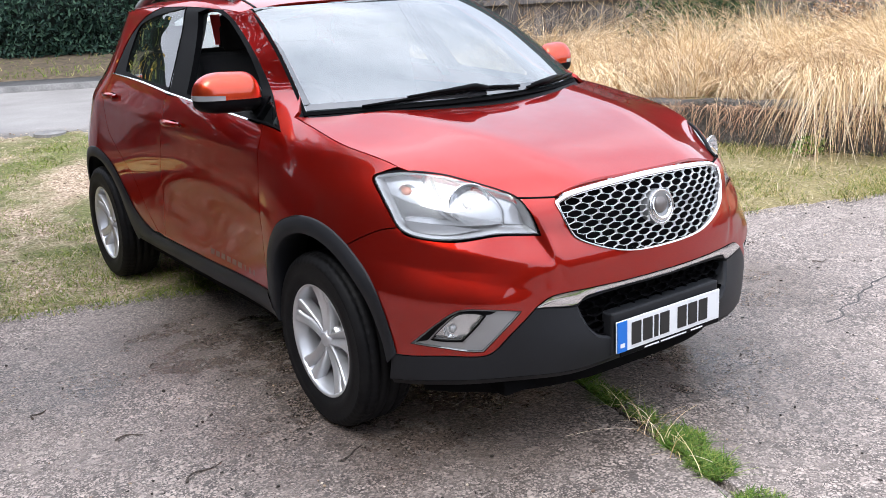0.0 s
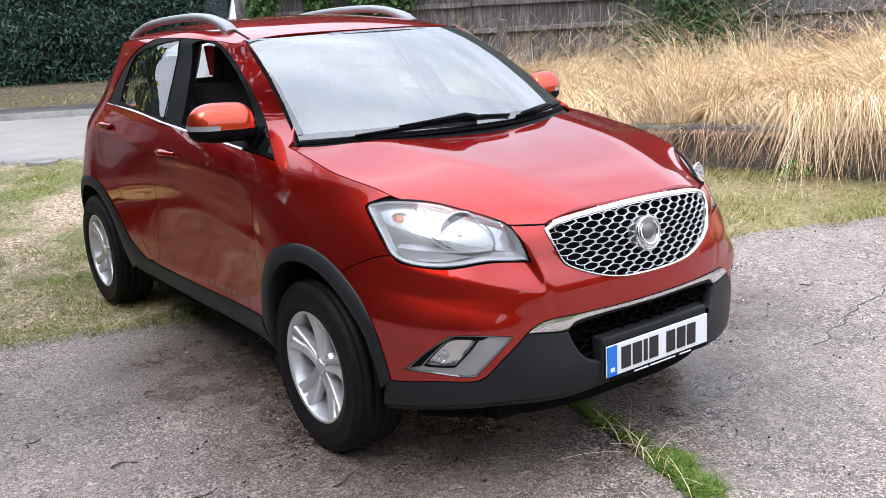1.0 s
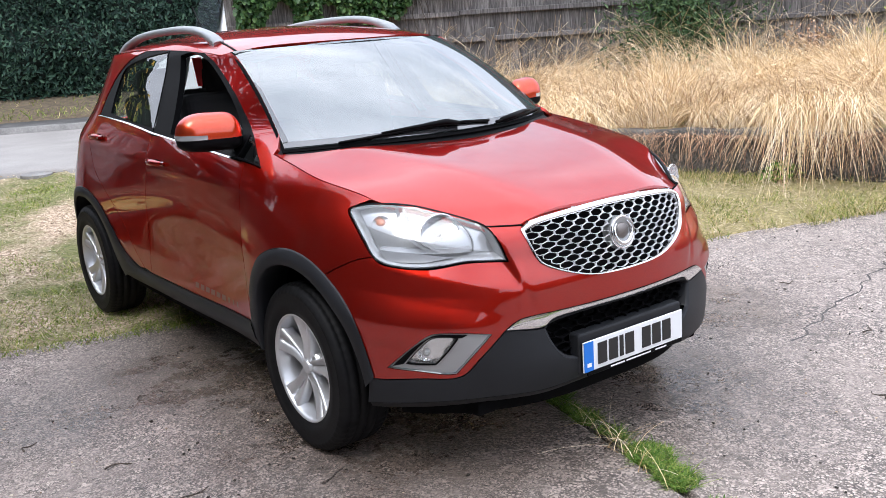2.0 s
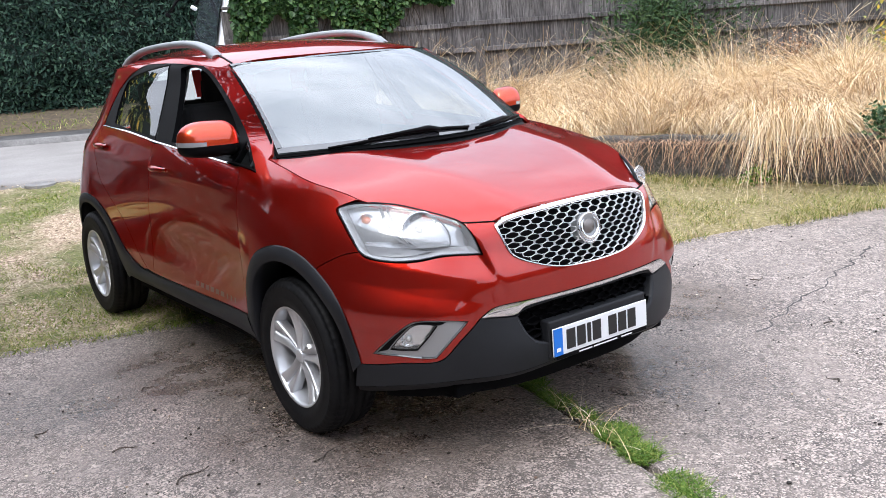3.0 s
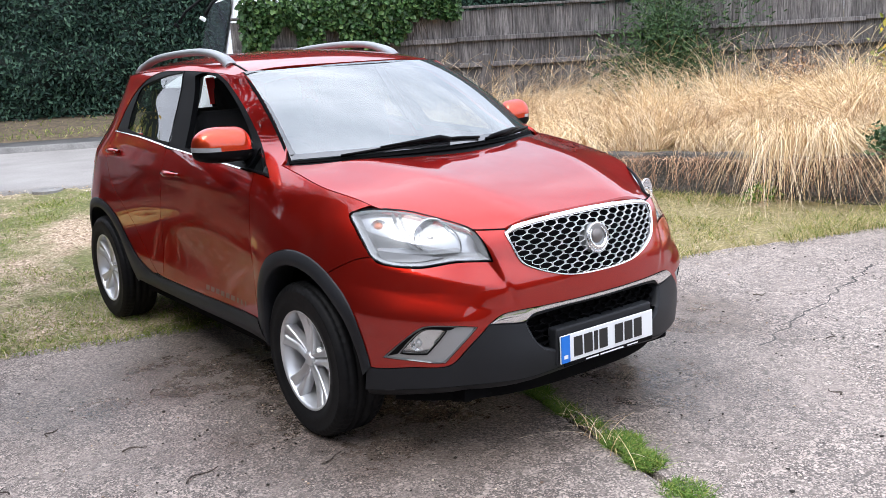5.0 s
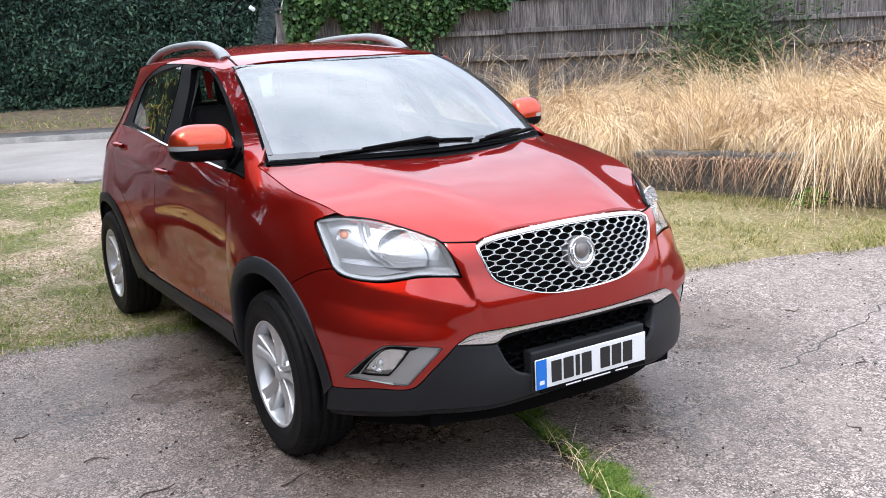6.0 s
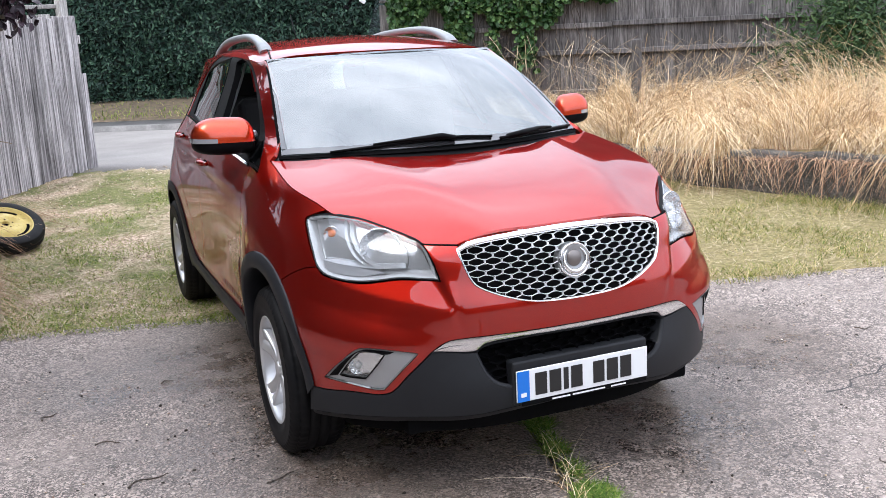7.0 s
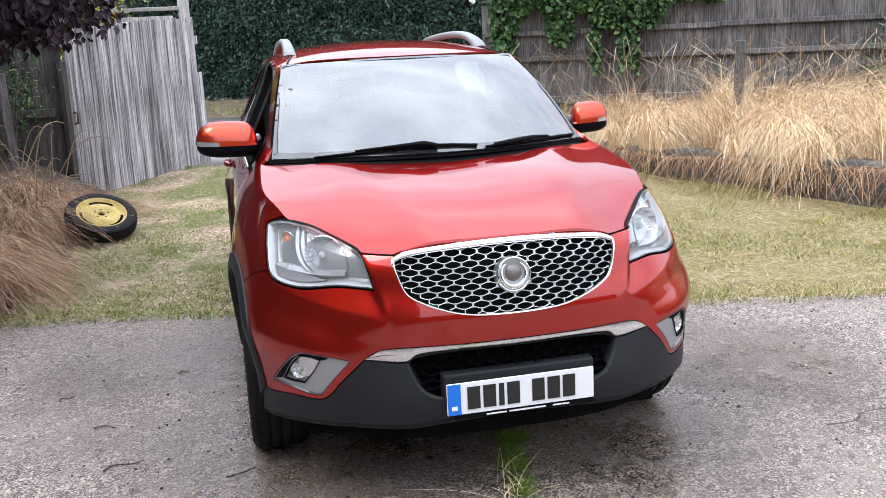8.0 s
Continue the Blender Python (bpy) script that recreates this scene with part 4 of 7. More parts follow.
def body_panels():
    red = [((u, z)) for u, z in RED_LOW]
    loop = traced([(18.6, 0.908, 1)] + [(24.0, 0.914, 1), (22.6, 0.862), (21.5, 0.796, 1), (27.8, 0.802), (34.5, 0.788), (41.4, 0.802), (43.6, 0.826, 1)] + SEAM[1:3] + [(57.4, 0.712, 1)]
                  + [(53.0, 0.655), (49.5, 0.575), (46.9, 0.46), (45.4, 0.397, 1)] + red[1:-1]
                  + [(0.0, 0.612)] + [(-u, z) for u, z in red[-2:0:-1]] + [(-45.4, 0.397, 1), (-46.9, 0.46), (-49.5, 0.575), (-53.0, 0.655), (-57.4, 0.712, 1)]
                  + [(-u, z) for u, z in SEAM[2:0:-1]] + [(-43.6, 0.826, 1), (-41.4, 0.802), (-34.5, 0.788), (-27.8, 0.802), (-21.5, 0.796, 1), (-22.6, 0.862), (-24.0, 0.914, 1), (-18.6, 0.908, 1)]
                  + [(-18.2, 0.865), (-16.9, 0.796), (-15.4, 0.767), (-11.5, 0.732), (-6.8, 0.708), (0.0, 0.702), (6.8, 0.708), (11.5, 0.732), (15.4, 0.767), (16.9, 0.796), (18.2, 0.865)])
    panel("front_bumper", shell, loop, PAINT, car, [FOG, mirrored(FOG)], step=0.0105, label="red painted front bumper skin")
    for s in (1, -1):
        def side(points):
            q = [((s * p[0], *p[1:])) for p in points]
            return traced(q if s > 0 else q[::-1])
        hard = lambda p: (p[0], p[1], 1)
        lower = [hard(FENDER_TOP[0])] + [(47.4, 0.987), (49.3, 0.968), (47.4, 0.922), (45.4, 0.872), hard(SEAM[0])] + SEAM[1:3] + [hard(SEAM[3])]
        lower += [(61.5, 0.742), (67.0, 0.752), (72.6, 0.732), (78.0, 0.672), (81.8, 0.582), (83.5, 0.500), (84.5, 0.43, 1)] + [hard(DOOR_FRONT[0])] + DOOR_FRONT[1:-1]
        lower += [hard(DOOR_FRONT[-1]), (90.0, 1.080), (86.2, 1.073, 1)] + DLO_TOP[1:-1] + [hard(DOOR_REAR[-1])] + DOOR_REAR[-2:0:-1] + [hard(DOOR_REAR[0])]
        lower += [(146.0, 0.43, 1), (152.9, 0.462), (158.0, 0.51), (163.0, 0.60), (168.0, 0.692), (174.8, 0.752), (182.0, 0.772), (191.0, 0.752), (200.0, 0.66), (204.5, 0.52), (206.0, 0.36, 1)]
        lower += [(228.0, 0.36, 1), (229, 0.6), (229, 0.9), (227.0, 1.15), (224.0, 1.40)] + ROOF_EDGE[:0:-1] + [hard(ROOF_EDGE[0]), hard(PILLAR_EDGE[-1])] + PILLAR_EDGE[-2:0:-1] + [hard(PILLAR_EDGE[0]), hard(FENDER_TOP[-1])] + FENDER_TOP[-2:0:-1]
        panel("body_side", shell, side(lower), PAINT, car, step=0.024, label="red side panel from wing to tail")
        door = [hard(DOOR_FRONT[0])] + DOOR_FRONT[1:-1] + [hard(DOOR_FRONT[-1]), (110.0, 1.116), (127.6, 1.143), hard(DOOR_MID[-1])] + DOOR_MID[-2:0:-1] + [hard(DOOR_MID[0])]
        d = panel("front_door", shell, side(door), PAINT, car, step=0.034)
        door_handle(d, s, 129.6, 1.024)
        rear = [hard(DOOR_MID[0])] + DOOR_MID[1:-1] + [hard(DOOR_MID[-1]), (143.3, 1.167), (156.7, 1.188), hard(DOOR_REAR[-1])] + DOOR_REAR[-2:0:-1] + [hard(DOOR_REAR[0])]
        d = panel("rear_door", shell, side(rear), PAINT, car, step=0.034)
        door_handle(d, s, 176.6 - 5, 1.090)
        dlo = [hard(BELT[0])] + BELT[1:-1] + [hard(BELT[-1])] + DLO_TOP[1:-1]
        fl = mirrored if s < 0 else np.asarray
        w = panel("window_frame", shell, side(dlo), TRIM, car, [fl(REAR_WINDOW), fl(FRONT_WINDOW), fl(QUARTER_GLASS)], proud=-0.004, thick=0.03, step=0.03, label="black side window frames")
        panel("rear_window", shell, fl(REAR_WINDOW), GLASS, w, proud=-0.010, thick=0.0, gap=-0.002, step=0.05)
        panel("quarter_window", shell, fl(QUARTER_GLASS), GLASS, w, proud=-0.010, thick=0.0, gap=-0.002, step=0.05)
        if s < 0:
            panel("front_window", shell, fl(FRONT_WINDOW), GLASS, w, proud=-0.010, thick=0.0, gap=-0.002, step=0.05)
        line = fl(traced(BELT[:-1], False, 5))
        off = np.array([0, 0.0034])
        band("chrome_strip", shell, [(line - off * 0.7, 0.002), (line - off * 0.3, 0.009), (line + off * 0.5, 0.009), (line + off, 0.001)], CHROME, w, False)
        # seals between pillar and screen, pillar posts
        line = fl(resample(traced([(136.8, 1.160), (139.2, 1.355), (141.6, 1.555)], False), 14))
        band("door_gap", shell, [(line + np.array([-0.25, 0]), -0.0035), (line + np.array([-0.1, 0]), -0.0005), (line + np.array([0.1, 0]), -0.0005), (line + np.array([0.25, 0]), -0.0035)], LINER, w, False)


def door_handle(door, s, u, z):
    # a flat black patch on the door stands for shade in the handle's hollow
    shade_loop = traced([(s * (u - 2.2), z - 0.010), (s * (u + 0.3), z - 0.015), (s * (u + 2.0), z - 0.008), (s * (u + 2.0), z + 0.010), (s * (u - 0.3), z + 0.015), (s * (u - 2.2), z + 0.008)])
    panel("handle_recess", shell, shade_loop, LINER, door, proud=0.0015, thick=0.0, gap=0, step=0.02)
    us = np.linspace(u - 4.4, u + 4.4, 13)
    pts = [shell([s * q], [z + 0.004], 0.010 + 0.022 * math.sin(math.pi * k / 12) ** 0.5)[0] for k, q in enumerate(us)]
    v, f = tube(pts, [0.010 + 0.007 * math.sin(math.pi * k / 12) for k in range(13)], 10)
    finish("handle", v, f, PAINT, door, "red pull handle")


def bonnet_and_roof():
    cut = [shell([u], [z])[0][:2] for u, z in FENDER_TOP]
    rear = [(x, 1.165 - 0.29 * (1 - (x / 0.715) ** 2)) for x in np.linspace(-0.70, 0.70, 15)]
    lamp = [shell([u], [z])[0][:2] for u, z in ((42.6, 0.996), (36.3, 0.989), (31.4, 0.968), (26.8, 0.941), (24.2, 0.917))]
    front = [shell([u], [z])[0][:2] for u, z in ((18.7, 0.908), (16.8, 0.922), (13.0, 0.934), (7.0, 0.942), (0.0, 0.945))]
    left = [(*cut[-1], 1)] + [tuple(p) for p in cut[-2:0:-1]] + [tuple(p) for p in lamp[:-1]] + [(*lamp[-1], 1), (*front[0], 1)] + [tuple(p) for p in front[1:]]
    right = [(-p[0], *p[1:]) for p in left[-2::-1]]
    loop = traced(left + right + [tuple(p) for p in rear[::-1]], n=4)
    panel("bonnet", bonnet, loop, PAINT, car, step=0.03, gap=0.003, scale=FLAT_SCALE, thick=0.02, label="red bonnet with two soft ridges")
    top = [tuple(screen([s], [1.0])[0][:2] + np.array([0, 0.012])) for s in np.linspace(-0.985, 0.985, 15)]
    edge = [tuple(shell([u], [z])[0][:2]) for u, z in ROOF_EDGE]
    back = edge[-1]
    loop = traced([(*top[0], 1)] + top[1:-1] + [(*top[-1], 1)] + [(-x, y) for x, y in edge] + [(0.0, back[1] + 0.05)] + edge[::-1], n=4)
    panel("roof", roof, loop, PAINT, car, step=0.04, gap=0.002, scale=FLAT_SCALE, thick=0.02)
    # windscreen, with its black border
    ring = traced([(-0.985, 0.02, 1), (-0.985, 0.985, 1), (0.0, 0.992), (0.985, 0.985, 1), (0.985, 0.02, 1), (0.0, 0.0)], n=16)
    frame_scale = np.array([0.65, 0.6])
    ws = panel("windscreen", screen, ring, SCREEN_GLASS, car, step=0.03, gap=0.0, thick=0.0, scale=frame_scale, label="windscreen reflecting a cloudy sky")
    inner = traced([(-0.958, 0.085), (-0.968, 0.5), (-0.962, 0.955), (0.0, 0.968), (0.962, 0.955), (0.968, 0.5), (0.958, 0.085), (0.92, 0.06), (0.0, 0.045), (-0.92, 0.06)], n=16)
    panel("frit", screen, ring, FRIT, ws, [inner], proud=0.004, step=0.03, gap=0.0, thick=0.0, scale=frame_scale, label="black border of the screen")
    seal = traced([(-1.0, 0.0, 1), (-1.0, 1.0, 1), (0.0, 1.008), (1.0, 1.0, 1), (1.0, 0.0, 1), (0.0, -0.02)], n=16)
    panel("screen_seal", screen, seal, LINER, car, [ring], proud=-0.004, step=0.05, gap=0.0, thick=0.02, scale=frame_scale)
    ss = np.linspace(-0.99, 0.99, 25)
    low = [screen([s], [0.03], -0.012)[0] for s in ss]
    up = [(x * 0.99, y - 0.07, bonnet(x * 0.985, y - 0.07)[0][2] - 0.022) for x, y, z in low]
    verts = [tuple(p) for p in low] + up
    finish("cowl", verts, [(i, i + 1, 26 + i, 25 + i) for i in range(24)], TRIM, car)


def grille_cells(name, loop, mat, parent, pitch, rise, proud, depth, margin):
    """A honeycomb of flat six-sided cells within a loop."""
    verts, faces = [], []
    field = inset(loop, margin, SHELL_SCALE)
    lo, hi = loop.min(0), loop.max(0)
    du = pitch / SHELL_SCALE[0]
    row = 0
    z = lo[1]
    while z < hi[1]:
        u = -40 * du + (du / 2 if row % 2 else 0)
        while u < 40 * du:
            if inside(field, np.array([[u, z]]))[0]:
                rings = []
                for f, pr in ((1.0, proud - 0.002), (0.96, proud), (0.905, proud - 0.001), (0.89, proud - depth)):
                    hexa = [(u + du * f * a, z + rise * f * b) for a, b in ((-0.5, -0.28), (-0.5, 0.28), (-0.16, 0.64), (0.16, 0.64), (0.5, 0.28), (0.5, -0.28), (0.16, -0.64), (-0.16, -0.64))]
                    rings.append(lifted(shell, np.array(hexa), pr))
                k = len(verts)
                for r in rings:
                    verts += [tuple(p) for p in r]
                for j in range(3):
                    for i in range(8):
                        n = (i + 1) % 8
                        faces.append((k + j * 8 + i, k + j * 8 + n, k + (j + 1) * 8 + n, k + (j + 1) * 8 + i))
            u += du
        z += rise
        row += 1
    me = mesh_of(name, verts, faces, mat, smooth=False)
    return part(name, me, None, parent)


def front_end():
    g = panel("grille", shell, GRILLE, LINER, car, proud=-0.035, thick=0.0, gap=-0.004, step=0.03, label="chrome honeycomb grille")
    wide = (0.30 + 0.70 * np.clip((GRILLE[:, 1] - 0.86) / 0.05, 0, 1))[:, None]
    frame_band("grille_frame", GRILLE, [(0.000, -0.010), (-0.001 * wide, 0.006), (0.005 * wide, 0.012), (0.012 * wide, 0.011), (0.017 * wide, 0.002), (0.019 * wide, -0.03)], CHROME, g, label="bright chrome grille surround")
    grille_cells("grille_mesh", GRILLE, MESH_SILVER, g, 0.057, 0.0188, 0.000, 0.007, 0.009)
    badge = shell([0], [0.826])[0]
    v, f = lathe([(0.0, 0.006), (0.030, 0.008), (0.044, 0.010), (0.052, 0.014), (0.058, 0.012), (0.060, 0.004), (0.060, -0.03)], 40)
    b = part("emblem", mesh_of("emblem", v, f, SILVER_PAINT), None, g, "round silver emblem")
    v, f = tube([(0.056 * math.cos(a), 0.056 * math.sin(a), 0.012) for a in np.linspace(0, 2 * math.pi, 41)[:-1]], 0.0042, 8, True)
    part("emblem_rim", mesh_of("emblem_rim", v, f, CHROME), None, b)
    b.matrix_local = pose(0, badge[1] + 0.006, 0.826, 82, 0, 0)
    v, f = lathe([(0.0, 0.004), (0.025, 0.005), (0.029, -0.002)], 30)
    p = part("emblem_centre", mesh_of("emblem_centre", v, f, DISC), None, b)
    p.matrix_local = pose(0, 0.006, 0.010)
    v, f = tube([(0.043 * math.cos(a), 0.043 * math.sin(a) + 0.002, 0.013) for a in np.linspace(radians(-235), radians(55), 24)], [0.002 + 0.008 * math.sin(math.pi * k / 23) for k in range(24)], 8)
    p = part("emblem_ring", mesh_of("emblem_ring", v, f, CHROME), None, b)
    # shut line between bonnet and bumper, from lamp to grille
    for s in (1, -1):
        v, f = tube([shell([s * u], [0.9145 - 0.0009 * (24.2 - u)], 0.0005)[0] for u in np.linspace(24.4, 18.5, 9)], 0.0034, 6)
        part("bonnet_shut_line", mesh_of("bonnet_shut_line", v, f, LINER), None, car)
    # bright strip over the lower opening
    top = resample(traced([q for q in RED_LOW[8:]] + [(-u, z) for u, z in RED_LOW[-2:7:-1]], False, 6), 90)
    low = resample(traced(CHROME_LOW + [(-u, z) for u, z in CHROME_LOW[-2::-1]], False, 6), 90)
    band("bumper_strip", shell, [(top, -0.012), (top, 0.004), (top * 0.6 + low * 0.4, 0.007), (top * 0.2 + low * 0.8, 0.006), (low, 0.002), (low, -0.015)], CHROME, car, False, "satin chrome strip across the bumper")
    # dark lower bumper with its opening
    lower = LOWER_GRILLE[:] + [(-u, z) for u, z in LOWER_GRILLE[-2::-1]] + [(-u, z) for u, z in LOWER_GRILLE_LOW[::-1]] + LOWER_GRILLE_LOW[1:]
    opening = traced([(17.0, 0.556, 1)] + LOWER_GRILLE[1:] + [(-u, z) for u, z in LOWER_GRILLE[-2:0:-1]] + [(-17.0, 0.556, 1)] + [(-u, z) for u, z in LOWER_GRILLE_LOW[:0:-1]] + LOWER_GRILLE_LOW)
    bottom = [(45.8, 0.302), (40.0, 0.316), (34.8, 0.326), (26.0, 0.338), (18.0, 0.338), (12.0, 0.352), (6.0, 0.362), (0, 0.366)]
    up = [(u, z - 0.001) for u, z in RED_LOW[1:8]] + [(23.2, 0.571, 1), (17.3, 0.558), (15.2, 0.583), (10.0, 0.593), (0.0, 0.595)]
    loop = traced([(45.6, 0.398, 1)] + up + [(-p[0], *p[1:]) for p in up[-2::-1]] + [(-45.6, 0.398, 1), (-46.4, 0.30, 1)] + [(-u, z) for u, z in bottom[1:]] + bottom[-2:0:-1] + [(46.4, 0.30, 1)])
    low_panel = panel("lower_bumper", shell, loop, CLADDING, car, [opening], proud=0.002, thick=0.03, step=0.026, label="charcoal plastic lower bumper")
    under = [np.array(traced(bottom + [(-u, z) for u, z in bottom[-2::-1]], False, 4))]
    band("lower_lip", shell, [(under[0], 0.002), (under[0] - np.array([0, 0.02]), -0.012), (under[0] - np.array([0, 0.05]), -0.07), (under[0] - np.array([0, 0.09]), -0.22)], CLADDING, car, False)
    lg = panel("lower_grille", shell, opening, LINER, car, proud=-0.06, thick=0.0, gap=-0.004, step=0.04, label="black honeycomb lower grille")
    grille_cells("lower_mesh", opening, TRIM, lg, 0.064, 0.0235, -0.025, 0.02, 0.004)
    frame_band("opening_edge", opening, [(-0.001, 0.002), (0.004, 0.001), (0.007, -0.012), (0.008, -0.06)], CLADDING, lg)
    plate()
    for s in (1, -1):
        headlamp(s)
        fog_lamp(s)
        arches(s)


def plate():
    bm = bmesh.new()
    box(bm, (0.535, 0.05, 0.15), (0, 0.040, 0.440), bevel=0.008)
    mount = part("plate_mount", bm, CLADDING, car)
    bm = bmesh.new()
    box(bm, (0.520, 0.006, 0.111), (0, 0.004, 0.431), bevel=0.002, segments=1)
    p = part("number_plate", bm, WHITE_PLATE, mount, "white plate with dark bars and blue band")
    bm = bmesh.new()
    box(bm, (0.045, 0.003, 0.107), (-0.2355, -0.0005, 0.431))
    part("blue_band", bm, BLUE_PLATE, p)
    bm = bmesh.new()
    box(bm, (0.020, 0.002, 0.014), (-0.2355, -0.0025, 0.401))
    part("pale_bar", bm, WHITE_PLATE, p)
    x = -0.190
    for k in range(7):
        w = 0.018 if k == 2 else 0.044
        bm = bmesh.new()
        box(bm, (w, 0.003, 0.078), (x + w / 2, -0.0005, 0.431))
        part("dark_bar", bm, BLACK_INK, p)
        x += w + 0.011 + (0.033 if k == 3 else 0)
    bm = bmesh.new()
    box(bm, (0.50, 0.006, 0.016), (0.01, 0.006, 0.3665), bevel=0.002, segments=1)
    holder = part("plate_holder", bm, TRIM, mount)
    for x, w in ((-0.09, 0.07), (0.02, 0.13), (0.14, 0.06)):
        bm = bmesh.new()
        box(bm, (w, 0.002, 0.005), (x, 0.0025, 0.366))
        part("pale_bar", bm, WHITE_PLATE, holder)


def headlamp(s):
    loop = HEADLAMP if s > 0 else mirrored(HEADLAMP)
    h = panel("headlamp", shell, loop, LENS, car, proud=0.0, thick=0.0, gap=0.004, step=0.02, label="clear wraparound headlamp")
    frame_band("lamp_edge", loop, [(-0.001, -0.012), (0.0005, -0.003), (0.003, -0.003), (0.004, -0.02)], TRIM, h)
    frame_band("lamp_bezel", loop, [(0.006, -0.006), (0.012, -0.012), (0.020, -0.040), (0.030, -0.075)], LAMP_GREY, h)
    panel("lamp_housing", shell, inset(loop, 0.024, SHELL_SCALE), LAMP_WHITE, h, proud=-0.046, thick=0.0, gap=0.0, step=0.03)

    def bowl(name, u, z, radius, depth, mat, proud, tilt=0, out=12):
        c = shell([s * u], [z], proud)[0]
        prof = [(radius * 1.02, -0.004), (radius, 0.002), (radius * 0.97, 0.0), (radius * 0.80, -depth * 0.5), (radius * 0.5, -depth * 0.85), (radius * 0.2, -depth), (0.0, -depth)]
        v, f = lathe(prof, 40)
        b = part(name, mesh_of(name, v, f, mat), None, h)
        b.matrix_local = pose(c[0], c[1], c[2], 90 - tilt, 0, -s * out)
        return b
    main = bowl("main_reflector", 31.6, 0.895, 0.068, 0.05, REFLECTOR, -0.026, 0, 20)
    for v in main.data.vertices:
        r = math.hypot(v.co.x, v.co.y)
        v.co.z += 0.0035 * math.sin(math.atan2(v.co.y, v.co.x) * 10) * min(1, r / 0.03) * (1 if r < 0.059 else 0)
    bowl("indicator_bowl", 42.4, 0.920, 0.032, 0.028, REFLECTOR, -0.048, 0, 38)
    for name, u, z, r, mat in (("indicator_bulb", 42.6, 0.924, 0.017, AMBER), ("bulb", 32.0, 0.895, 0.013, SATIN)):
        bm = bmesh.new()
        bmesh.ops.create_uvsphere(bm, u_segments=16, v_segments=10, radius=r)
        c = shell([s * u], [z], -0.056 if r > 0.015 else -0.034)[0]
        part(name, bm, mat, h).matrix_local = pose(*c) @ Matrix.Diagonal((1, 1.5, 1, 1))
    # two curved white dividers, a thin arc and a fluted lower lens
    for shift in (0.0, -1.4):
        line = resample(traced([(39.3, 0.978), (39.0, 0.955), (38.1, 0.915), (36.1, 0.868), (33.6, 0.838)], False), 14)
        line = (line + np.array([shift, 0])) * np.array([s, 1])
        wide = np.array([s * 0.38, 0])
        band("divider", shell, [(line - wide, -0.06), (line - wide * 0.7, -0.022), (line + wide * 0.7, -0.020), (line + wide, -0.06)], LAMP_WHITE, h, False)
    arc = resample(traced([(29.6, 0.941), (28.2, 0.924), (27.1, 0.900), (26.5, 0.868), (26.7, 0.836)], False), 12)
    v, f = tube([shell([s * a], [b], -0.018)[0] for a, b in arc], 0.0028, 6)
    part("arc_line", mesh_of("arc_line", v, f, DASH), None, h)
    low = traced([(s * 42.6, 0.848, 1), (s * 41.2, 0.812, 1), (s * 35.2, 0.807), (s * 30.0, 0.820, 1), (s * 35.2, 0.834)])
    panel("fluted_lens", shell, low, FLUTED, h, proud=-0.014, thick=0.01, gap=0.0, step=0.015, label="grey fluted lower lens")
    line = np.array([(s * u, 0.842 + 0.004 * math.sin(u * 0.35)) for u in np.linspace(27, 42.4, 14)])
    rise = np.array([0, 0.006])
    band("lamp_shelf", shell, [(line - rise, -0.055), (line - rise, -0.018), (line + rise, -0.024), (line + rise, -0.06)], LAMP_WHITE, h, False)


def fog_lamp(s):
    fl = mirrored if s < 0 else np.asarray
    loop = fl(FOG)
    f = panel("fog_lamp_panel", shell, inset(loop, 0.004, SHELL_SCALE), SILVER_PAINT, car, [fl(FOG_LAMP)], proud=-0.008, thick=0.02, gap=0.0, step=0.02, label="silver fog lamp surround")
    frame_band("surround_edge", loop, [(0.0, -0.012), (0.0006, -0.001), (0.0016, 0.0), (0.0030, -0.004), (0.0040, -0.010)], SILVER_PAINT, f)
    cheek = traced([(41.2, 0.452, 1), (37.7, 0.522), (35.0, 0.565), (33.0, 0.577), (29.0, 0.571, 1), (30.2, 0.562), (32.4, 0.571), (34.8, 0.564), (37.0, 0.520), (39.2, 0.464, 1)])
    panel("dark_cheek", shell, fl(cheek), TRIM, f, proud=-0.0050, thick=0.003, gap=0.0, step=0.02, label="charcoal part of the lamp surround")
    lamp = fl(FOG_LAMP)
    frame_band("lamp_ring", lamp, [(-0.0022, -0.010), (-0.0016, -0.004), (0.0, -0.003), (0.0014, -0.008), (0.002, -0.034)], TRIM, f)
    panel("lamp_glass", shell, lamp, LENS, f, proud=-0.010, thick=0.0, gap=0.003, step=0.02)
    panel("lamp_back", shell, lamp, FOG_WHITE, f, proud=-0.024, thick=0.0, gap=0.0, step=0.02)
    c = shell([s * 35.4], [0.505], -0.024)[0]
    v, fa = lathe([(0.030, 0.004), (0.027, 0.0), (0.018, -0.008), (0.0, -0.012)], 30)
    part("fog_reflector", mesh_of("fog_reflector", v, fa, REFLECTOR), None, f).matrix_local = pose(*c, 90, 0, -s * 25)
    bm = bmesh.new()
    bmesh.ops.create_uvsphere(bm, u_segments=14, v_segments=8, radius=0.014)
    part("fog_bulb", bm, SATIN, f).matrix_local = pose(*c)


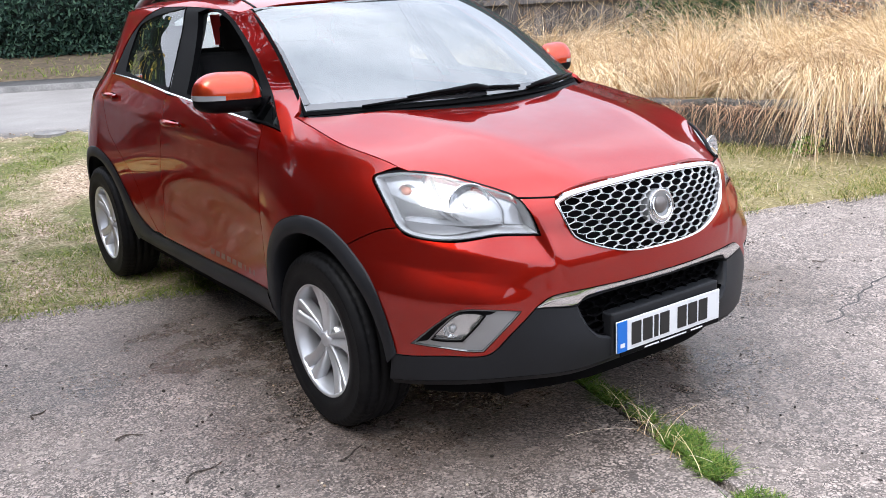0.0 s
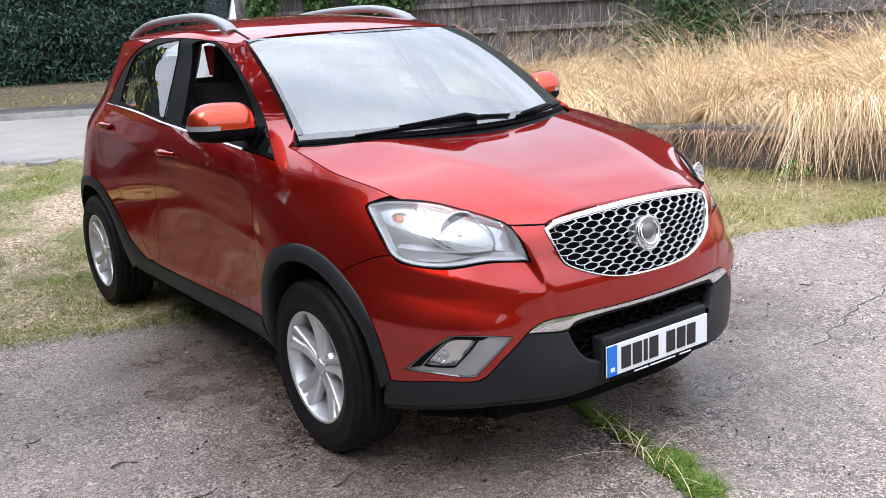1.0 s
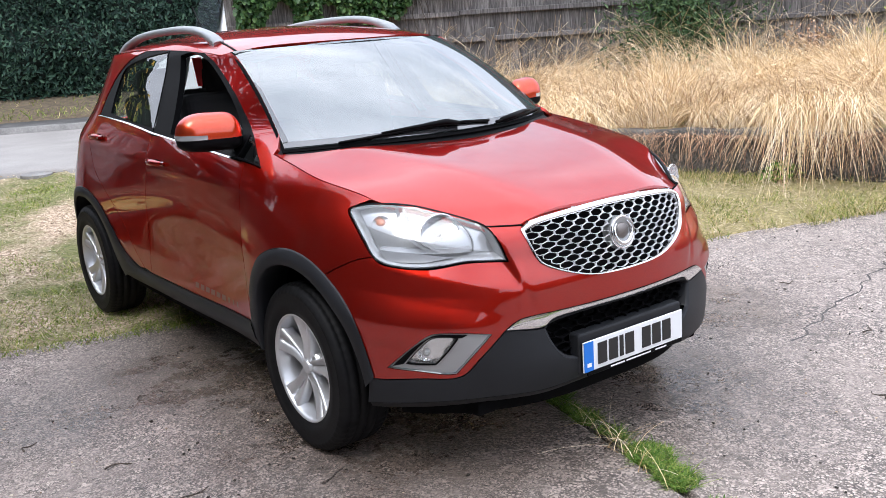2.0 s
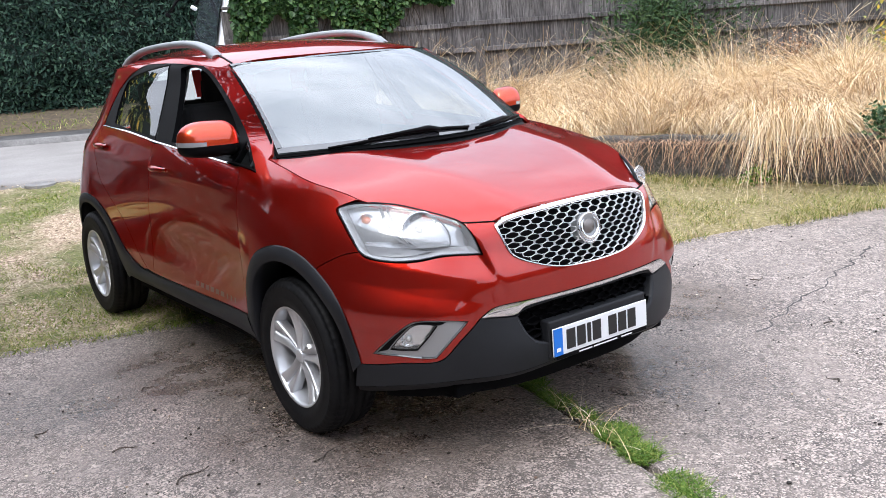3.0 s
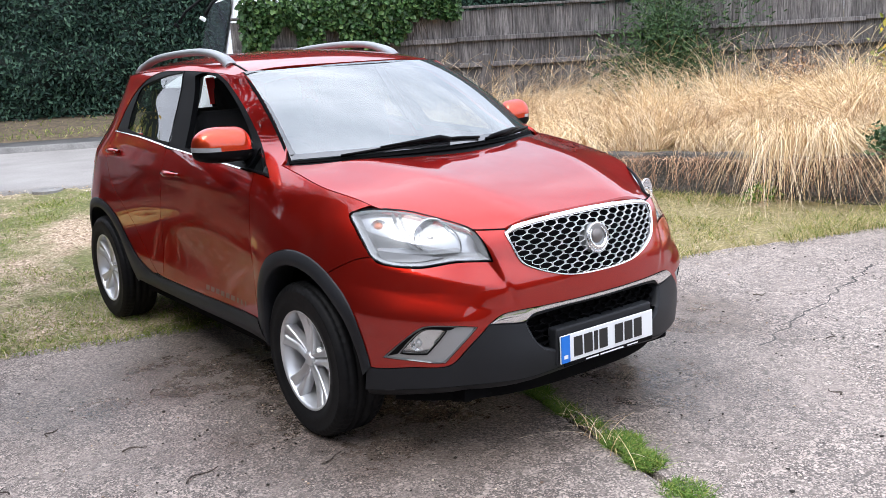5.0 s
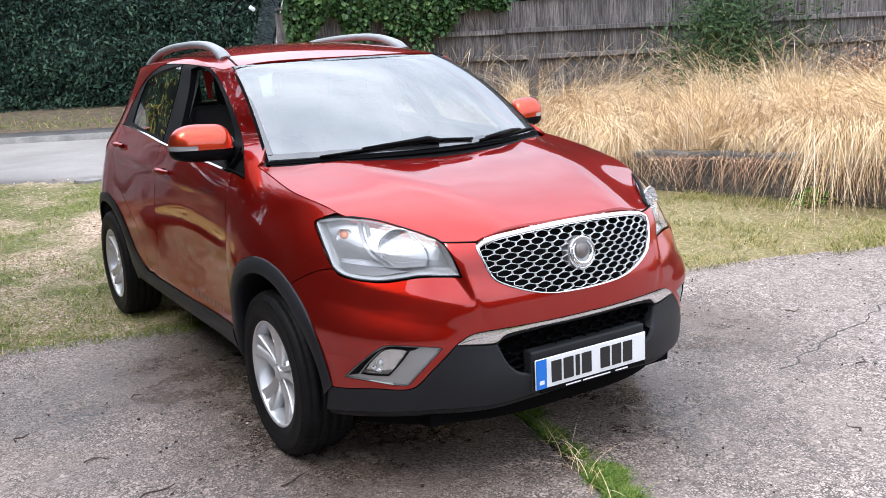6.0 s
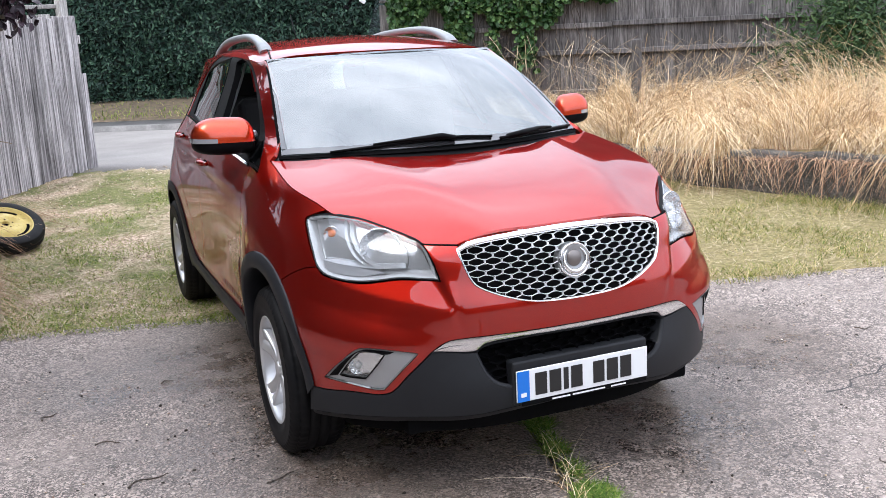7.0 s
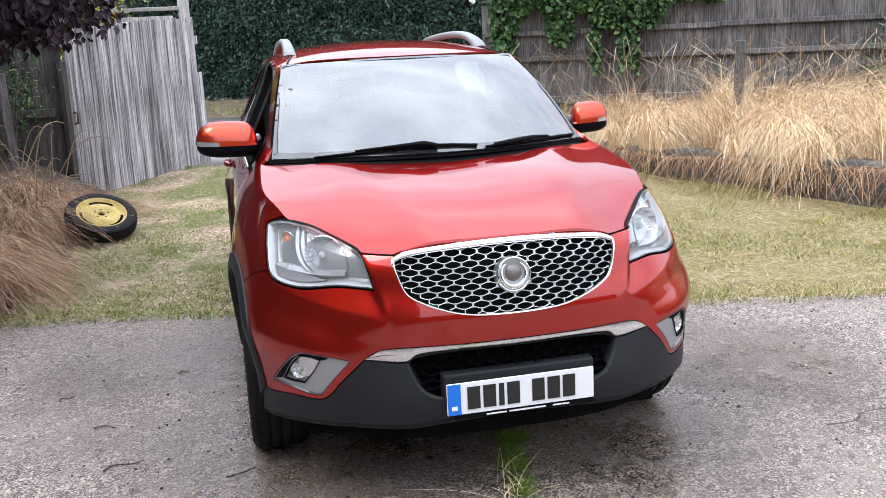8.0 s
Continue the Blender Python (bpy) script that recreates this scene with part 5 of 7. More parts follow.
def arches(s):
    fl = mirrored if s < 0 else np.asarray
    for name, out, inn in (("front_arch", ARCH_OUT, ARCH_IN), ("rear_arch", REAR_OUT, REAR_IN)):
        a, b = resample(traced(out, False, 6), 60), resample(traced(inn, False, 6), 60)
        a, b = fl(a), fl(b)
        band(name, shell, [(a, -0.006), (a, 0.004), (a * 0.93 + b * 0.07, 0.008), (a * 0.5 + b * 0.5, 0.011), (a * 0.08 + b * 0.92, 0.010), (b, 0.004), (b, -0.03), (b, -0.14)], CLADDING, car, False, "charcoal plastic wheel arch")
    top = fl(resample([(90.2, 0.440), (100, 0.437), (120, 0.430), (139, 0.428), (147, 0.428), (153, 0.466)], 40))
    low = fl(resample([(84.0, 0.325), (100, 0.330), (120, 0.335), (139, 0.335), (150, 0.335), (158.5, 0.335)], 40))
    band("sill", shell, [(top, -0.008), (top, 0.005), (top * 0.92 + low * 0.08, 0.013), (top * 0.5 + low * 0.5, 0.016), (top * 0.1 + low * 0.9, 0.004), (low, -0.03), (low - np.array([0, 0.02]), -0.12)], CLADDING, car, False, "charcoal plastic sill")
    # faded lettering on the door, as plain slanted bars
    u = 115.5
    for k in range(9):
        w = 1.7 if k < 6 else 0.7
        q = [(u, 0.466), (u - w, 0.466), (u - w - 0.25, 0.492), (u - 0.25, 0.492)]
        loop = np.array([(s * a, b) for a, b in q])
        verts = lifted(shell, loop, 0.0012)
        finish("sticker_bar", verts, [(0, 1, 2, 3)], GREY_STICKER, car, "faded grey door sticker")
        u -= w + (0.75 if k < 5 else 1.2)


def wheels():
    def tyre():
        prof = [(0.205, -0.095), (0.218, -0.104), (0.255, -0.116), (0.295, -0.113), (0.308, -0.109), (0.322, -0.100), (0.332, -0.084)]
        for a, b in ((-0.075, -0.045), (-0.037, -0.006), (0.006, 0.037), (0.045, 0.075)):
            prof += [(0.326, a - 0.003), (0.335, a), (0.335, b), (0.326, b + 0.003)]
        prof += [(0.332, 0.084), (0.322, 0.100), (0.308, 0.109), (0.300, 0.1125), (0.296, 0.1105), (0.262, 0.1155), (0.240, 0.113), (0.236, 0.1105), (0.222, 0.106), (0.216, 0.104), (0.205, 0.095)]
        steps = 180
        v, f = lathe(prof, steps)
        # grooves between the shoulder blocks
        q = []
        for x, y, z in v:
            r, a = math.hypot(x, y), math.atan2(y, x) + (abs(z) - 0.07) * 1.2
            if r > 0.305 and abs(z) > 0.07 and (a / (2 * math.pi) * 60) % 1 > 0.70:
                x, y, z = x * (r - 0.005) / r, y * (r - 0.005) / r, z * 0.985
            q.append((x, y, z))
        return mesh_of("tyre", q, f, RUBBER)

    def rim():
        prof = [(0.206, -0.09), (0.195, -0.05), (0.190, 0.03), (0.196, 0.07), (0.203, 0.088), (0.205, 0.098), (0.212, 0.105), (0.219, 0.104), (0.221, 0.098)]
        return mesh_of("rim", *lathe(prof, 72), ALLOY)

    def spoke(side):
        """One blade of a twin spoke: high outer edge, falling to the split in the middle."""
        verts, faces = [], []
        stations = 13
        for i in range(stations):
            t = i / (stations - 1)
            r = 0.024 + 0.180 * t
            slot = 0.0095 * max(0.0, (t - 0.50) / 0.5) ** 0.8 * (1 if t < 0.97 else 0.6)
            wide = 0.020 + 0.022 * t + 0.020 * max(0.0, t - 0.7) ** 1.3 * 2.2
            h = 0.076 + 0.018 * t - 0.010 * math.sin(math.pi * t)
            dip = 0.010 * math.sin(math.pi * min(1.0, 0.15 + t))
            cross = ((0.0, -0.030 - dip), (0.02, -0.002 - dip), (0.40, -0.001 - dip * 0.45), (0.70, 0.004), (0.90, 0.004), (1.0, -0.004), (1.04, -0.040))
            for y, dh in cross:
                verts.append((r, side * (slot + 0.0006 + wide * y), h + dh))
        for i in range(stations - 1):
            for k in range(6):
                a = i * 7 + k
                q = (a, a + 7, a + 8, a + 1)
                faces.append(q if side > 0 else q[::-1])
        return mesh_of("spoke", verts, faces, ALLOY)

    wheel = new("wheel")
    wheel.parent = car
    wheel["label"] = "five-spoke silver alloy wheel"
    part("tyre", tyre(), None, wheel, "black road tyre with dusty sidewall")
    part("rim", rim(), None, wheel)
    for name, prof, mat in (("hub", [(0.0, 0.087), (0.024, 0.086), (0.029, 0.083), (0.030, 0.074), (0.036, 0.066), (0.058, 0.052), (0.060, 0.02)], ALLOY),
                            ("brake_disc", [(0.06, 0.012), (0.145, 0.012), (0.146, -0.01)], DISC),
                            ("wheel_back", [(0.0, -0.05), (0.192, -0.05)], LINER)):
        part(name, mesh_of(name, *lathe(prof, 48), mat), None, wheel)
    blades = {-1: spoke(-1), 1: spoke(1)}
    for k in range(5):
        for side in (-1, 1):
            part("spoke", blades[side], None, wheel).matrix_local = pose(0, 0, 0, 0, 0, 72 * k - 4)
        bm = bmesh.new()
        bmesh.ops.create_cone(bm, cap_ends=True, segments=6, radius1=0.0095, radius2=0.008, depth=0.012)
        a = radians(72 * k + 32)
        part("wheel_nut", bm, SATIN, wheel).matrix_local = pose(0.044 * math.cos(a), 0.044 * math.sin(a), 0.062)
    wheel.matrix_basis = pose(-0.782, 0.910, 0.331, 0, -90, 0) @ pose(0, 0, 0, 0, 0, 0)
    copy_thing(wheel, pose(-0.782, 3.562, 0.331, 0, -90, 0) @ pose(0, 0, 0, 0, 0, 60))
    copy_thing(wheel, pose(0.782, 0.910, 0.331, 0, 90, 0) @ pose(0, 0, 0, 0, 0, 10))
    copy_thing(wheel, pose(0.782, 3.562, 0.331, 0, 90, 0))


def inner_shell():
    """The dark inner body, wheel wells and floor."""
    us, zs = np.linspace(-268, 268, 270), np.linspace(0.24, 1.06, 22)
    uu, zz = np.meshgrid(us, zs)
    p = shell(uu.ravel(), zz.ravel(), -0.075)
    for wy in (0.91, 3.562):
        d = np.hypot(p[:, 1] - wy, p[:, 2] - 0.33)
        push = np.clip((0.46 - d) / 0.05, 0, 1)
        lim = 0.60
        over = np.sign(p[:, 0]) * np.minimum(np.abs(p[:, 0]), lim)
        p[:, 0] = p[:, 0] * (1 - push) + over * push
    front = (p[:, 2] > 0.74) & (p[:, 1] < 1.0)
    p[front, 2] = 0.74
    n = len(us)
    part("inner_body", mesh_of("inner_body", p, [(j * n + i, j * n + i + 1, (j + 1) * n + i + 1, (j + 1) * n + i) for j in range(21) for i in range(n - 1)], LINER), None, car)
    bm = bmesh.new()
    box(bm, (1.5, 1.6, 0.05), (0, 2.25, 0.27), bevel=0.01)
    box(bm, (1.16, 4.0, 0.06), (0, 2.2, 0.28), bevel=0.01)
    part("floor_pan", bm, LINER, car)
    bm = bmesh.new()
    box(bm, (1.1, 0.5, 0.12), (0, 0.55, 0.27), bevel=0.02)
    part("undertray", bm, LINER, car)
    # tail: hatch, glass, lamps
    loop = traced([(229, 0.36, 1), (229.5, 0.9), (227.5, 1.12, 1), (268, 1.12), (-227.5 + 536, 1.12, 1), (536 - 229.5, 0.9), (536 - 229, 0.36, 1)], n=6)

    def tail(u, z, proud=0.0):
        u = np.asarray(u, float)
        q = shell(np.minimum(u, 536 - u), z, proud)
        q[:, 0] = np.where(u > 268, -q[:, 0], q[:, 0])
        return q
    panel("tailgate", tail, loop, PAINT, car, step=0.06)
    loop = traced([(227.0, 1.125, 1), (536 - 227.0, 1.125, 1), (536 - 216, 1.54, 1), (268, 1.575), (216, 1.54, 1)], n=6)
    panel("rear_screen", tail, loop, GLASS, car, step=0.08, thick=0.01)
    for s in (1, -1):
        lamp = traced([(s * 207, 0.93), (s * 205, 1.06), (s * 212, 1.12), (s * 222, 1.06), (s * 222, 0.92)])
        panel("tail_lamp", shell, lamp, RED_LAMP, car, proud=0.004, step=0.04)


def mirror_unit(s):
    """A door mirror: cap, lower shell, indicator and arm."""
    def skin(lon, z, grow):
        """A point of the boxy housing; x runs outwards, y to the rear."""
        f = min(abs(z) / (0.104 if z > 0 else 0.058), 1.0)
        wide = (1 - f ** (2.5 if z > 0 else 3.4)) ** (1 / 2.3)
        c, sn = math.cos(lon), math.sin(lon)
        x = math.copysign(abs(c) ** 0.55, c) * (wide if c > 0 else 0.5 + 0.5 * wide)
        y = math.copysign(abs(sn) ** 0.75, sn) * wide
        return (s * ((0.132 + grow) * x - 0.022), (0.078 + grow) * (y if y < 0 else 0.6 * y) + 0.022 * x, z * (1 + grow / 0.08) + (0.008 * x if z > 0 else 0.004 * x))

    def piece(name, mat, parent, heights, lons, grow=0.0, label=""):
        cols, whole = len(lons), abs(lons[-1] - lons[0]) > 6
        verts = [skin(a, z, grow) for z in heights for a in lons]
        faces = [(j * cols + i, j * cols + (i + 1) % cols, (j + 1) * cols + (i + 1) % cols, (j + 1) * cols + i) for j in range(len(heights) - 1) for i in range(cols if whole else cols - 1)]
        return part(name, mesh_of(name, verts, faces, mat), None, parent, label)
    ring = list(np.linspace(0, 2 * math.pi, 45)[:-1])
    down = [-0.058 * math.sin(a) for a in np.linspace(math.pi / 2, 0, 12)] + [0.012]
    up = [-0.001] + [0.104 * math.sin(a) for a in np.linspace(0.02, math.pi / 2, 15)]
    unit = piece("door_mirror", TRIM, car, down, ring, 0.0, "black and red door mirror")
    unit.matrix_basis = pose(s * -0.902, 1.555, 1.190 if s > 0 else 1.184, 0, 0, s * 8) @ Matrix.Diagonal((-1, 1, 1, 1) if s > 0 else (-0.70, 0.9, 0.94, 1))
    piece("mirror_cap", SKY_LIT_PAINT, unit, up, ring, 0.0022, "red mirror cap coloured as lit by the sky")
    piece("indicator", INDICATOR, unit, [-0.001, 0.003, 0.009, 0.013, 0.015], list(np.linspace(0.30, -1.44, 26)), 0.0035, "clear indicator lens")
    v, f = tube([(s * -0.10, 0.012, -0.016), (s * -0.145, 0.012, -0.020), (s * -0.18, 0.02, -0.045), (s * -0.20, 0.02, -0.075)], [0.050, 0.042, 0.036, 0.04], 14)
    part("mirror_arm", mesh_of("mirror_arm", v, f, TRIM), None, unit)
    bm = bmesh.new()
    box(bm, (0.030, 0.050, 0.030), (s * -0.163, 0.0, 0.022), (0, s * 25, 0), bevel=0.008)
    part("hinge_cover", bm, SILVER_PAINT, unit, "silver grey hinge cover")


INDICATOR = material("clear_indicator", (0.58, 0.59, 0.61), 0.10, 0.6, Coat_Weight=1.0)


def roof_rails():
    for s in (1, -1):
        pts, rad = [], []
        for k in range(31):
            t = k / 30
            y = 2.16 + 1.52 * t
            lift = -0.012 + 0.076 * (1 - abs(2 * t - 1) ** 4.5) * (1.0 - 0.25 * t)
            x = 0.515 - 0.035 * t
            z = roof([x], [y])[0][2] + lift - 0.002
            pts.append((-s * x, y, z))
        verts, faces, n = [], [], len(pts)
        for k, (x, y, z) in enumerate(pts):
            t = k / 30
            foot = max(0.0, 1 - min(t, 1 - t) / 0.11)
            w, h = 0.027 + 0.008 * foot, 0.0205 + 0.014 * foot * (1 - 0.8 * max(0.0, 1 - min(t, 1 - t) / 0.03))
            for a in range(12):
                c = 2 * math.pi * a / 12
                verts.append((x + w * math.copysign(abs(math.cos(c)) ** 0.7, math.cos(c)), y, z + h * math.copysign(abs(math.sin(c)) ** 0.7, math.sin(c))))
        for k in range(n - 1):
            for a in range(12):
                b = (a + 1) % 12
                faces.append((k * 12 + a, k * 12 + b, (k + 1) * 12 + b, (k + 1) * 12 + a))
        faces += [tuple(range(12)), tuple((n - 1) * 12 + a for a in range(12))]
        part("roof_rail", mesh_of("roof_rail", verts, faces, RAIL), None, car, "silver grey roof rail")
        # ditch moulding in front of the rail
        line = [(s * -0.555 + s * 0.05 * k / 8, 1.90 + 0.27 * k / 8) for k in range(9)]
        v, f = tube([(x, y, roof([x], [y])[0][2] + 0.001) for x, y in line], 0.005, 6)
        part("roof_moulding", mesh_of("roof_moulding", v, f, TRIM), None, car)
    v, f = tube([(0.03, 3.62, 1.59), (0.035, 3.70, 1.69), (0.04, 3.80, 1.80)], 0.004, 6)
    part("aerial", mesh_of("aerial", v, f, TRIM), None, car)


RAIL = material("silver_rail", (0.29, 0.305, 0.315), 0.42, 0.5)


def wipers():
    for pivot, elbow, a, b in (((-0.10, 0.02), (-0.10, 0.045), -0.74, -0.20), ((0.50, 0.015), (0.56, 0.03), 0.18, 0.90)):
        w = new("wiper")
        w.parent = car
        w["label"] = "black windscreen wiper"
        if a < 0:
            arm = [(-0.05, 0.028, 0.018), (-0.13, 0.038, 0.026), (-0.30, 0.036, 0.022), (-0.52, 0.026, 0.018)]
            blade = [(-0.745, 0.002, 0.012), (-0.6, 0.014, 0.012), (-0.4, 0.030, 0.012), (-0.2, 0.040, 0.012), (0.0, 0.040, 0.012), (0.19, 0.022, 0.012)]
        else:
            arm = [(0.30, 0.012, 0.012), (0.45, 0.018, 0.02), (0.58, 0.028, 0.026), (0.70, 0.034, 0.02)]
            blade = [(0.24, 0.004, 0.012), (0.45, 0.014, 0.012), (0.65, 0.026, 0.012), (0.80, 0.034, 0.012), (0.93, 0.036, 0.012)]
        v, f = tube([screen([s], [q], h)[0] for s, q, h in blade], 0.0065, 6)
        part("blade", mesh_of("blade", v, f, TRIM), None, w)
        v, f = tube([screen([s], [q], h)[0] for s, q, h in arm], [0.010, 0.013, 0.008, 0.005], 8)
        part("arm", mesh_of("arm", v, f, TRIM), None, w)


def interior():
    def cushion(bm, size, at, turn=(0, 0, 0), r=0.05):
        box(bm, size, at, turn, bevel=r, segments=4)
    for s in (-1, 1):
        bm = bmesh.new()
        cushion(bm, (0.50, 0.50, 0.15), (0.38 * s, 2.15, 0.70), (4, 0, 0))
        seat = part("seat", bm, CLOTH, car, "dark cloth front seat")
        bm = bmesh.new()
        cushion(bm, (0.48, 0.13, 0.62), (0.38 * s, 2.45, 1.02), (-14, 0, 0))
        part("backrest", bm, CLOTH, seat)
        bm = bmesh.new()
        cushion(bm, (0.24, 0.10, 0.20), (0.335 * s, 2.55, 1.41), (-10, 0, 0), 0.04)
        part("headrest", bm, CLOTH, seat)
    bm = bmesh.new()
    cushion(bm, (1.24, 0.5, 0.16), (0, 3.0, 0.72))
    seat = part("rear_seat", bm, CLOTH, car)
    bm = bmesh.new()
    cushion(bm, (1.24, 0.13, 0.58), (0, 3.3, 1.02), (-16, 0, 0))
    part("backrest", bm, CLOTH, seat)
    for x in (-0.4, 0, 0.4):
        bm = bmesh.new()
        cushion(bm, (0.25, 0.09, 0.16), (x, 3.40, 1.36), (-10, 0, 0), 0.035)
        part("headrest", bm, CLOTH, seat)
    bm = bmesh.new()
    box(bm, (1.30, 0.60, 0.30), (0, 1.42, 0.93), (6, 0, 0), bevel=0.08, segments=4)
    box(bm, (1.18, 0.46, 0.05), (0, 1.25, 1.075), (4, 0, 0), bevel=0.02, segments=3)
    part("dashboard", bm, DASH, car)
    v, f = tube([(0.185 * math.cos(a), 0.185 * math.sin(a), 0) for a in np.linspace(0, 2 * math.pi, 33)[:-1]], 0.016, 8, True)
    wheel = part("steering_wheel", mesh_of("steering_wheel", v, f, TRIM), None, car)
    wheel.matrix_basis = pose(-0.38, 1.78, 1.02, 62, 0, 0)
    bm = bmesh.new()
    box(bm, (0.34, 0.10, 0.02), bevel=0.009)
    part("wheel_boss", bm, TRIM, wheel)
    bm = bmesh.new()
    box(bm, (0.25, 0.03, 0.065), (0.0, 1.80, 1.46), (10, 0, 0), bevel=0.012)
    part("cabin_mirror", bm, TRIM, car)
    # grey pillar trim, roof lining and the red paper tag
    for s in (1, -1):
        line = resample([(131.4, 1.10), (133.4, 1.30), (136.4, 1.545)], 10) * np.array([s, 1])
        wide = np.array([s * 1.2, 0])
        band("pillar_trim", shell, [(line - wide, -0.045), (line - wide * 0.6, -0.062), (line + wide, -0.062)], PALE_TRIM, car, False)
    xs, ys = np.linspace(-0.52, 0.52, 9), np.linspace(1.78, 3.7, 12)
    verts = [tuple(roof([x], [y], -0.05)[0]) for y in ys for x in xs]
    part("roof_lining", mesh_of("roof_lining", verts, [(j * 9 + i, j * 9 + i + 1, (j + 1) * 9 + i + 1, (j + 1) * 9 + i) for j in range(11) for i in range(8)], PALE_TRIM), None, car)
    verts = [(-0.545, 2.46, 1.505), (-0.490, 2.47, 1.505), (-0.490, 2.47, 1.45), (-0.498, 2.47, 1.44), (-0.505, 2.465, 1.36), (-0.530, 2.46, 1.36)]
    bm = bmesh.new()
    face = bm.faces.new([bm.verts.new(v) for v in verts])
    ext = bmesh.ops.extrude_face_region(bm, geom=[face])
    bmesh.ops.translate(bm, vec=(0, 0.004, 0), verts=[g for g in ext["geom"] if isinstance(g, bmesh.types.BMVert)])
    part("paper_tag", bm, RED_TAG, car, "red paper tag hanging inside")


body_panels()
bonnet_and_roof()
front_end()
wheels()
inner_shell()
for side in (1, -1):
    mirror_unit(side)
roof_rails()
wipers()
interior()


# ---- plants: blades, leaves, hedges ----
def grown(name, rows, widths, mat, label, category="grass", across_dir=None):
    """Many blades in one mesh. rows: (blades, steps, 3) middle lines; widths: (blades, steps)."""
    n, k, _ = rows.shape
    if across_dir is None:
        a = np.random.RandomState(n + k).uniform(0, np.pi, n)
        across_dir = np.stack([np.cos(a), np.sin(a), 0 * a], 1)
    off = across_dir[:, None] * widths[:, :, None] / 2
    v = np.stack([rows - off, rows + off], 2).reshape(-1, 3)
    base = (np.arange(n) * k * 2)[:, None, None]
    j = np.arange(k - 1)[None, :, None] * 2
    f = base + j + np.array([0, 1, 3, 2])[None, None]
    f = f.reshape(-1, 4)
    me = bpy.data.meshes.new(name)
    me.vertices.add(len(v))
    me.vertices.foreach_set("co", v.astype(np.float32).ravel())
    me.loops.add(f.size)
    me.loops.foreach_set("vertex_index", f.astype(np.int32).ravel())
    me.polygons.add(len(f))
    me.polygons.foreach_set("loop_start", (np.arange(len(f)) * 4).astype(np.int32))
    me.polygons.foreach_set("use_smooth", np.ones(len(f), bool))
    me.update(calc_edges=True)
    me.materials.append(mat)
    return tagged(new(name, me), label, category, kind="stuff")


def leaves(name, at, size, out, mat, label, category, rng, droop=0.3, long=1.5):
    """Many folded leaves in one mesh: at (n, 3), size (n), out (n, 3) the way they face."""
    n = len(at)
    up = np.stack([rng.normal(0, 0.5, n), rng.normal(0, 0.5, n), -droop + rng.normal(0, 0.5, n)], 1) + 0.25 * out
    up /= np.linalg.norm(up, axis=1, keepdims=True)
    face = out + rng.normal(0, 0.45, (n, 3))
    side = np.cross(up, face)
    side /= np.maximum(np.linalg.norm(side, axis=1, keepdims=True), 1e-6)
    nrm = np.cross(side, up)
    s = size[:, None]
    pts = [at, at + up * s * 0.35 * long + side * s * 0.42 + nrm * s * 0.1, at + up * s * 0.75 * long + side * s * 0.32, at + up * s * long - nrm * s * 0.12,
           at + up * s * 0.75 * long - side * s * 0.32, at + up * s * 0.35 * long - side * s * 0.42 + nrm * s * 0.1]
    v = np.stack(pts, 1).reshape(-1, 3)
    b = (np.arange(n) * 6)[:, None, None]
    f = (b + np.array([[0, 1, 2, 3], [0, 3, 4, 5]])[None]).reshape(-1, 4)
    me = bpy.data.meshes.new(name)
    me.from_pydata(v.tolist(), [], f.tolist())
    me.materials.append(mat)
    return me


def patchy(x, y, scale=0.9, seed=0.0):
    return noise.noise((x * scale + seed, y * scale, seed)) + 0.5 * noise.noise((x * scale * 2.7, y * scale * 2.7 + seed, 1.7))


